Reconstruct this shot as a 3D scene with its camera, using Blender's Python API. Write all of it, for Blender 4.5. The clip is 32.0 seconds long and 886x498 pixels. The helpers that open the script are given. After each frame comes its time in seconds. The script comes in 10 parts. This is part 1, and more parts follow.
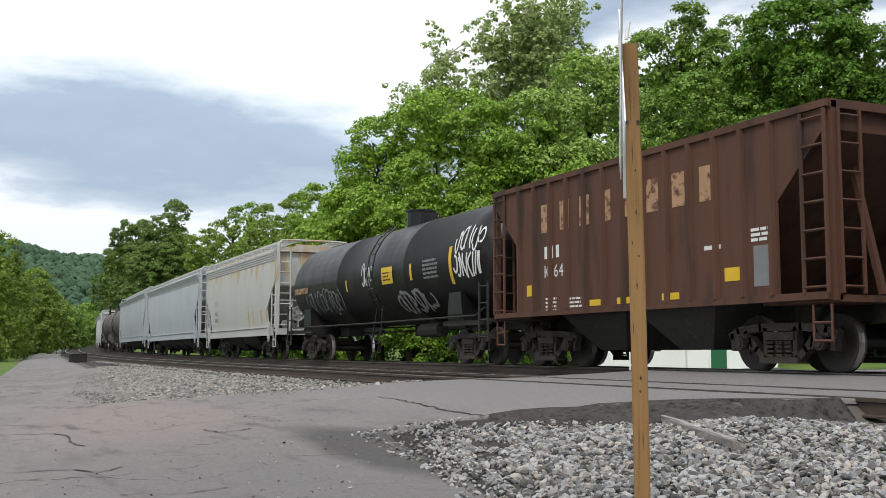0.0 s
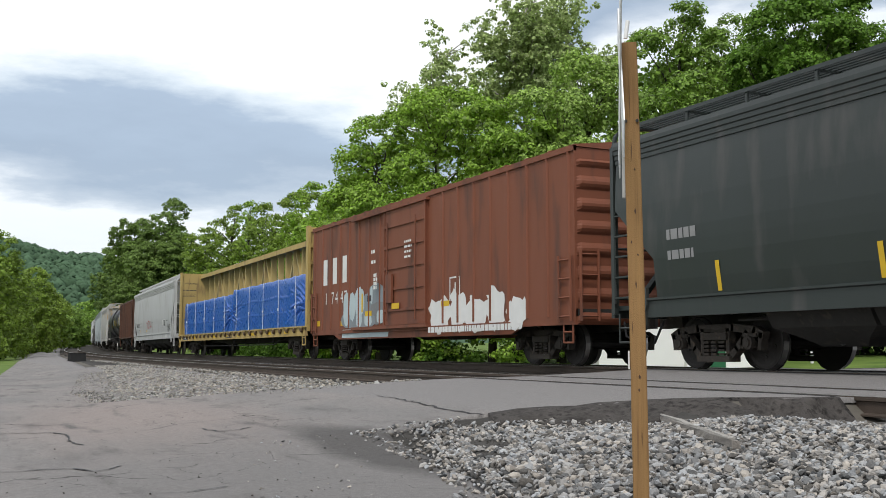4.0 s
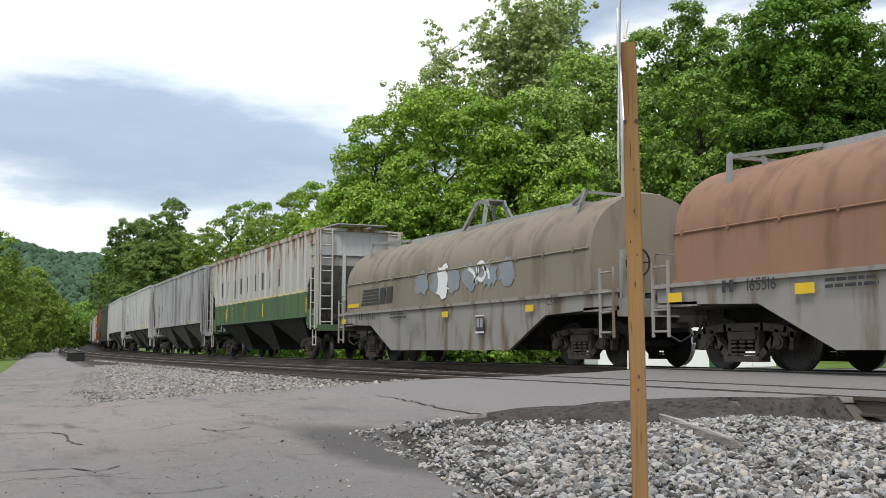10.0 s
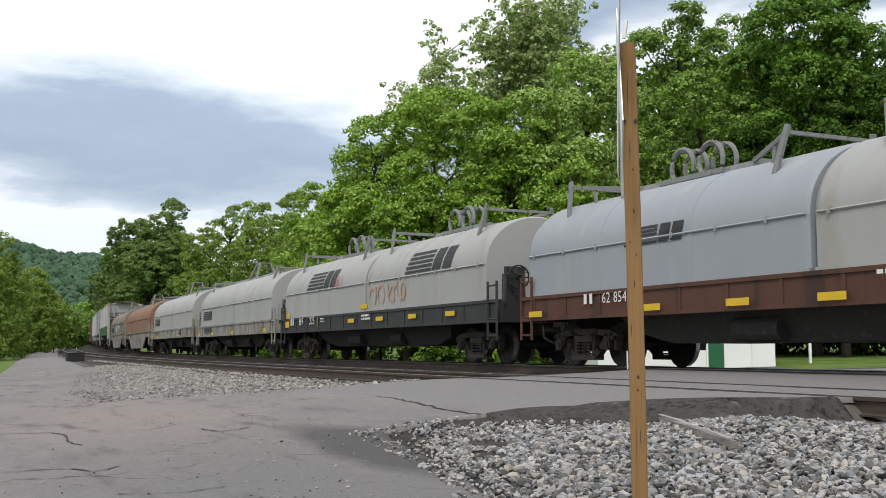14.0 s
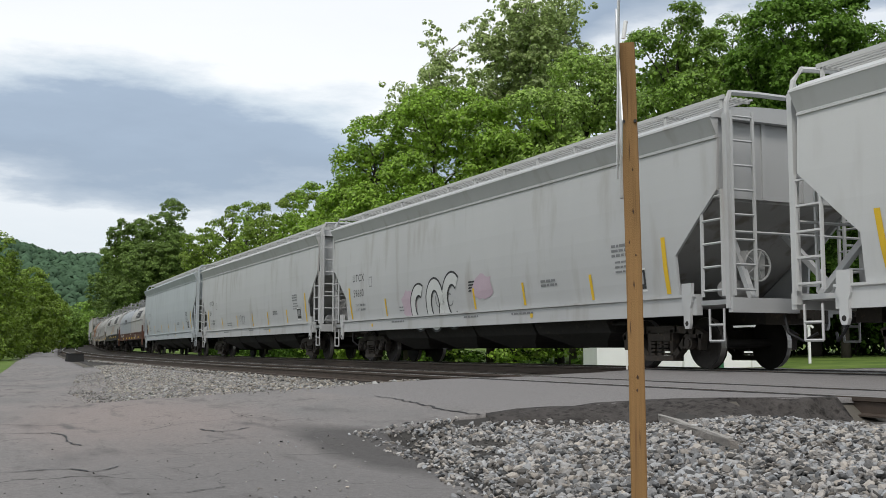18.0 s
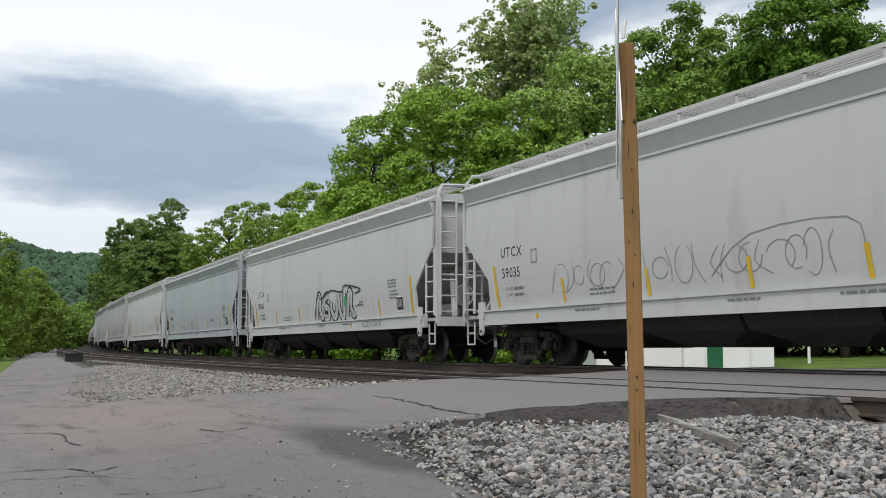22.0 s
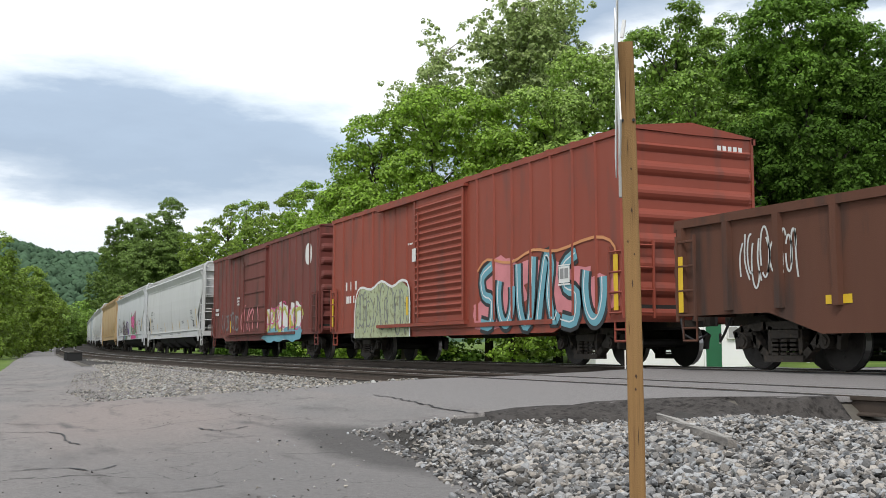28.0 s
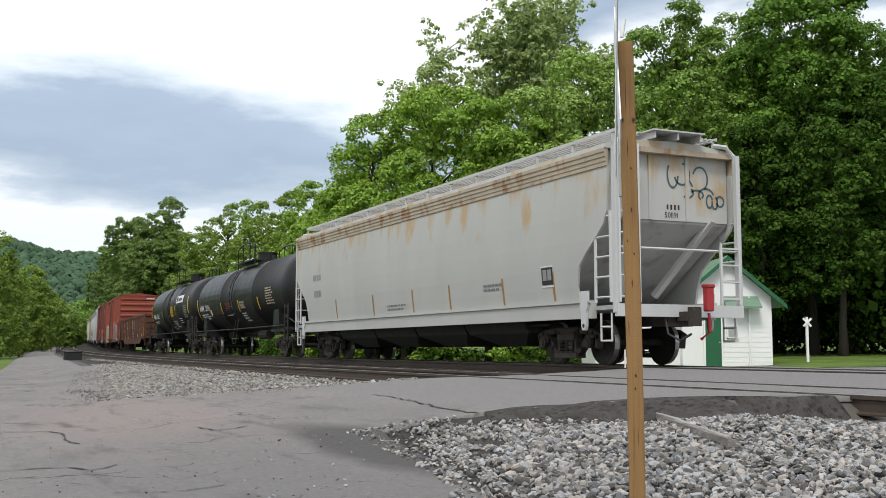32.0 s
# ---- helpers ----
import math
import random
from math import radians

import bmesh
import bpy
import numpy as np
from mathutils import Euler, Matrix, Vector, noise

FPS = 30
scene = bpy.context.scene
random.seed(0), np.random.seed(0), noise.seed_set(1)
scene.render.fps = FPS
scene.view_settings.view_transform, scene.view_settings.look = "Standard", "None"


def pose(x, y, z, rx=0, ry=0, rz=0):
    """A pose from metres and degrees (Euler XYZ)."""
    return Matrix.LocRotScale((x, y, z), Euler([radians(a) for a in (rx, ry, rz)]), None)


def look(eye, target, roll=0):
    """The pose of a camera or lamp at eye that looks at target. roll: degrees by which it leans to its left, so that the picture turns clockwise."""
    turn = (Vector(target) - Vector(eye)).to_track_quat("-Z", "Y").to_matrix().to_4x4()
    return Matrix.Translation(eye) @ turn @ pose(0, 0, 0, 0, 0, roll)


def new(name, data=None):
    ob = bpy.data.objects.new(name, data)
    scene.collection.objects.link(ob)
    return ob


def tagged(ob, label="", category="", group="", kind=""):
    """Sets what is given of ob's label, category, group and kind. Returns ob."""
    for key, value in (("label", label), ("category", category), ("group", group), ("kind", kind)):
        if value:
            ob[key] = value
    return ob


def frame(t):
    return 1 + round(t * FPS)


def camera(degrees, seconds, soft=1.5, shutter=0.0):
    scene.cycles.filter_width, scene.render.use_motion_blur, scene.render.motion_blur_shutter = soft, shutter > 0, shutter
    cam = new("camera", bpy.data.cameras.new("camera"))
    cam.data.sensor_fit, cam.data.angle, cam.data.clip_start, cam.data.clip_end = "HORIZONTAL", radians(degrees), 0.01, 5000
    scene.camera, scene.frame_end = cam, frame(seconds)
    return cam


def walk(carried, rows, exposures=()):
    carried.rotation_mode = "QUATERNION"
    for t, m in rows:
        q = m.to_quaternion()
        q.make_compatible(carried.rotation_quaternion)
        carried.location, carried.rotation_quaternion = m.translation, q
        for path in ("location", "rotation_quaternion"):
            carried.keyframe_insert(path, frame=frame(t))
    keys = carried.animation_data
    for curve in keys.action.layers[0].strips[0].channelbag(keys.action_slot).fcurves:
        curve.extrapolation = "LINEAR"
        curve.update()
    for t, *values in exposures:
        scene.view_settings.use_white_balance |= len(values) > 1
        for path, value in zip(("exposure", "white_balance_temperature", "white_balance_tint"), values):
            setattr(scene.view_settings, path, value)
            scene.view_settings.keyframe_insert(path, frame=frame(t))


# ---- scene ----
# ---------------------------------------------------------------- camera and its walk
# World: x runs along the railway (the train leaves towards -x), y across it, z = 0 at the far railhead.
EYE = Vector((0.0, 0.0, 0.258))


def gaze(yaw, pitch):
    y, p = radians(yaw), radians(pitch)
    return look(EYE, EYE + Vector((-math.cos(y) * math.cos(p), math.sin(y) * math.cos(p), math.sin(p))))


cam = camera(44.86, 32.0, soft=0.6)
walk(cam, [(0.0, gaze(24.920, 5.493)), (3.0, gaze(24.959, 5.448)), (14.0, gaze(25.047, 5.440)),
           (25.0, gaze(25.135, 5.432)), (28.0, gaze(25.156, 5.400)), (32.0, gaze(25.168, 5.372))],
     exposures=[(0.0, 0.30), (3.0, 0.26), (8.0, 0.32), (10.0, 0.39), (12.0, 0.36), (14.0, 0.26), (17.0, 0.06), (25.0, 0.06), (28.0, 0.36), (30.0, 0.50), (32.0, 0.30)])

# ---------------------------------------------------------------- world and sun
world = bpy.data.worlds.new("world")
scene.world = world
world.use_nodes = True


def make_sky():
    nt = world.node_tree
    nt.nodes.clear()
    n, ln = nt.nodes.new, nt.links.new
    out, bg = n("ShaderNodeOutputWorld"), n("ShaderNodeBackground")
    sky = n("ShaderNodeTexSky")
    sky.sky_type, sky.sun_disc = "NISHITA", False
    sky.sun_elevation, sky.sun_rotation = radians(51), radians(131)
    dim = n("ShaderNodeVectorMath")
    dim.operation = "SCALE"
    dim.inputs["Scale"].default_value = 0.11
    ln(sky.outputs[0], dim.inputs[0])
    tc = n("ShaderNodeTexCoord")
    mp = n("ShaderNodeMapping")
    mp.inputs["Scale"].default_value = (2.0, 2.0, 8.0)
    mp.inputs["Location"].default_value = (0.35, 0.2, 0.1)
    ln(tc.outputs["Generated"], mp.inputs[0])
    big = n("ShaderNodeTexNoise")
    big.inputs["Scale"].default_value, big.inputs["Detail"].default_value = 1.5, 9
    big.inputs["Roughness"].default_value = 0.6
    ln(mp.outputs[0], big.inputs["Vector"])
    sep = n("ShaderNodeSeparateXYZ")
    ln(tc.outputs["Generated"], sep.inputs[0])
    off = n("ShaderNodeMath")
    off.operation = "MULTIPLY_ADD"
    ln(big.outputs["Fac"], off.inputs[0])
    off.inputs[1].default_value, off.inputs[2].default_value = 0.16, -0.08
    add = n("ShaderNodeMath")
    add.operation = "ADD"
    ln(sep.outputs["Z"], add.inputs[0])
    ln(off.outputs[0], add.inputs[1])
    # the grey bank stands higher towards +y
    side = n("ShaderNodeMapRange")
    side.interpolation_type = "SMOOTHSTEP"
    for k, v in (("From Min", 0.41), ("From Max", 0.55), ("To Min", 0.0), ("To Max", -0.15)):
        side.inputs[k].default_value = v
    ln(sep.outputs["Y"], side.inputs["Value"])
    low = n("ShaderNodeMath")
    low.operation = "ADD"
    ln(add.outputs[0], low.inputs[0])
    ln(side.outputs[0], low.inputs[1])
    add = low
    # layers of a broken overcast: bright above the hills, a grey-blue bank, thin bright cloud overhead
    ramp = n("ShaderNodeValToRGB")
    stops = [(0.0, (0.66, 0.72, 0.79)), (0.085, (0.80, 0.85, 0.90)), (0.125, (0.86, 0.90, 0.94)), (0.142, (0.52, 0.59, 0.68)), (0.165, (0.36, 0.44, 0.55)),
             (0.200, (0.41, 0.50, 0.62)), (0.219, (0.70, 0.78, 0.85)), (0.245, (1.04, 1.06, 1.07)), (0.5, (0.88, 0.91, 0.95)), (1.0, (0.74, 0.78, 0.84))]
    el = ramp.color_ramp.elements
    while len(el) < len(stops):
        el.new(0.5)
    for e, (p, c) in zip(el, stops):
        e.position, e.color = p, (*c, 1)
    ln(add.outputs[0], ramp.inputs[0])
    mix = n("ShaderNodeMix")
    mix.data_type = "RGBA"
    mix.inputs["Factor"].default_value = 0.88
    ln(dim.outputs[0], mix.inputs["A"])
    ln(ramp.outputs[0], mix.inputs["B"])
    ln(mix.outputs["Result"], bg.inputs["Color"])
    bg.inputs["Strength"].default_value = 1.0
    ln(bg.outputs[0], out.inputs[0])


make_sky()
sun = new("sun", bpy.data.lights.new("sun", "SUN"))
sun.data.energy, sun.data.angle, sun.data.color = 1.7, radians(14), (1.0, 0.96, 0.9)
sun.matrix_world = look((0, 0, 72), (-44, 38, 0))

# ---------------------------------------------------------------- materials


def material(name, base, rough=0.7, metal=0.0, vary=0.25, scale=3.0, dirt=None, dirt_amount=0.0, streak=1.0, bump=0.15,
             fine=60.0, rand=0.0, translucent=0.0, coords="Object", spec=0.5, tint=0.0, runs=None):
    """A weathered surface: large and fine variation, stains drawn out downwards by streak, fine relief."""
    m = bpy.data.materials.new(name)
    m.use_nodes = True
    nt = m.node_tree
    n, ln = nt.nodes.new, nt.links.new
    b = nt.nodes["Principled BSDF"]
    b.inputs["Metallic"].default_value = metal
    b.inputs["Specular IOR Level"].default_value = spec
    tc = n("ShaderNodeTexCoord")
    src = tc.outputs[coords]
    mp = n("ShaderNodeMapping")
    mp.inputs["Scale"].default_value = (1, 1, 1 / streak)
    ln(src, mp.inputs[0])
    big, small, blot = n("ShaderNodeTexNoise"), n("ShaderNodeTexNoise"), n("ShaderNodeTexNoise")
    for node, sc, det in ((big, scale, 5), (small, fine, 3), (blot, scale * 2.3, 8)):
        node.inputs["Scale"].default_value, node.inputs["Detail"].default_value = sc, det
        ln((src if node is small else mp.outputs[0]), node.inputs["Vector"])
    val = n("ShaderNodeMath")
    val.operation = "MULTIPLY_ADD"
    ln(big.outputs["Fac"], val.inputs[0])
    val.inputs[1].default_value, val.inputs[2].default_value = vary * 2, 1 - vary
    val2 = n("ShaderNodeMath")
    val2.operation = "MULTIPLY_ADD"
    ln(small.outputs["Fac"], val2.inputs[0])
    val2.inputs[1].default_value, val2.inputs[2].default_value = vary * 0.9, -vary * 0.45
    tot = n("ShaderNodeMath")
    tot.operation = "ADD"
    ln(val.outputs[0], tot.inputs[0])
    ln(val2.outputs[0], tot.inputs[1])
    if rand:
        info = n("ShaderNodeObjectInfo") if rand > 0 else n("ShaderNodeNewGeometry")
        r = n("ShaderNodeMath")
        r.operation = "MULTIPLY_ADD"
        ln(info.outputs["Random" if rand > 0 else "Random Per Island"], r.inputs[0])
        r.inputs[1].default_value, r.inputs[2].default_value = abs(rand) * 2, 1 - abs(rand)
        t2 = n("ShaderNodeMath")
        t2.operation = "MULTIPLY"
        ln(tot.outputs[0], t2.inputs[0])
        ln(r.outputs[0], t2.inputs[1])
        tot = t2
    col = n("ShaderNodeVectorMath")
    col.operation = "SCALE"
    col.inputs[0].default_value = base
    ln(tot.outputs[0], col.inputs["Scale"])
    last = col.outputs[0]
    if tint:
        # some pieces warmer, some cooler
        hue, fr, tc2 = n("ShaderNodeMath"), n("ShaderNodeMath"), n("ShaderNodeMix")
        hue.operation, fr.operation = "MULTIPLY", "FRACT"
        ln(info.outputs["Random" if rand > 0 else "Random Per Island"], hue.inputs[0])
        hue.inputs[1].default_value = 7.31
        ln(hue.outputs[0], fr.inputs[0])
        tc2.data_type = "RGBA"
        ln(fr.outputs[0], tc2.inputs["Factor"])
        tc2.inputs["A"].default_value = (1 - tint * 0.7, 1.0, 1 + tint, 1)
        tc2.inputs["B"].default_value = (1 + tint, 1.0, 1 - tint, 1)
        mu = n("ShaderNodeVectorMath")
        mu.operation = "MULTIPLY"
        ln(last, mu.inputs[0])
        ln(tc2.outputs["Result"], mu.inputs[1])
        last = mu.outputs[0]
    if dirt:
        ramp = n("ShaderNodeMapRange")
        ramp.inputs["From Min"].default_value, ramp.inputs["From Max"].default_value = 0.66 - 0.3 * dirt_amount, 0.8 - 0.3 * dirt_amount
        if runs:
            # rust bleeds from the top edge: thinner and rarer further down
            sepz, rz = n("ShaderNodeSeparateXYZ"), n("ShaderNodeMapRange")
            ln(src, sepz.inputs[0])
            ln(sepz.outputs["Z"], rz.inputs["Value"])
            for key, v in zip(("From Min", "From Max", "To Min", "To Max"), (runs[0], runs[1], -0.16, 0.10)):
                rz.inputs[key].default_value = v
            up = n("ShaderNodeMath")
            up.operation = "ADD"
            ln(blot.outputs["Fac"], up.inputs[0])
            ln(rz.outputs[0], up.inputs[1])
            ln(up.outputs[0], ramp.inputs["Value"])
        else:
            ln(blot.outputs["Fac"], ramp.inputs["Value"])
        mx = n("ShaderNodeMix")
        mx.data_type = "RGBA"
        ln(ramp.outputs[0], mx.inputs["Factor"])
        ln(last, mx.inputs["A"])
        mx.inputs["B"].default_value = (*dirt, 1)
        last = mx.outputs["Result"]
    ln(last, b.inputs["Base Color"])
    rr = n("ShaderNodeMath")
    rr.operation = "MULTIPLY_ADD"
    ln(blot.outputs["Fac"], rr.inputs[0])
    rr.inputs[1].default_value, rr.inputs[2].default_value = 0.3, rough - 0.15
    ln(rr.outputs[0], b.inputs["Roughness"])
    if bump:
        bp = n("ShaderNodeBump")
        bp.inputs["Strength"].default_value, bp.inputs["Distance"].default_value = bump, 0.02
        ln(small.outputs["Fac"], bp.inputs["Height"])
        ln(bp.outputs[0], b.inputs["Normal"])
    if translucent:
        tr = n("ShaderNodeBsdfTranslucent")
        ln(last, tr.inputs["Color"])
        ms = n("ShaderNodeMixShader")
        ms.inputs[0].default_value = translucent
        ln(b.outputs[0], ms.inputs[1])
        ln(tr.outputs[0], ms.inputs[2])
        ln(ms.outputs[0], nt.nodes["Material Output"].inputs[0])
    return m


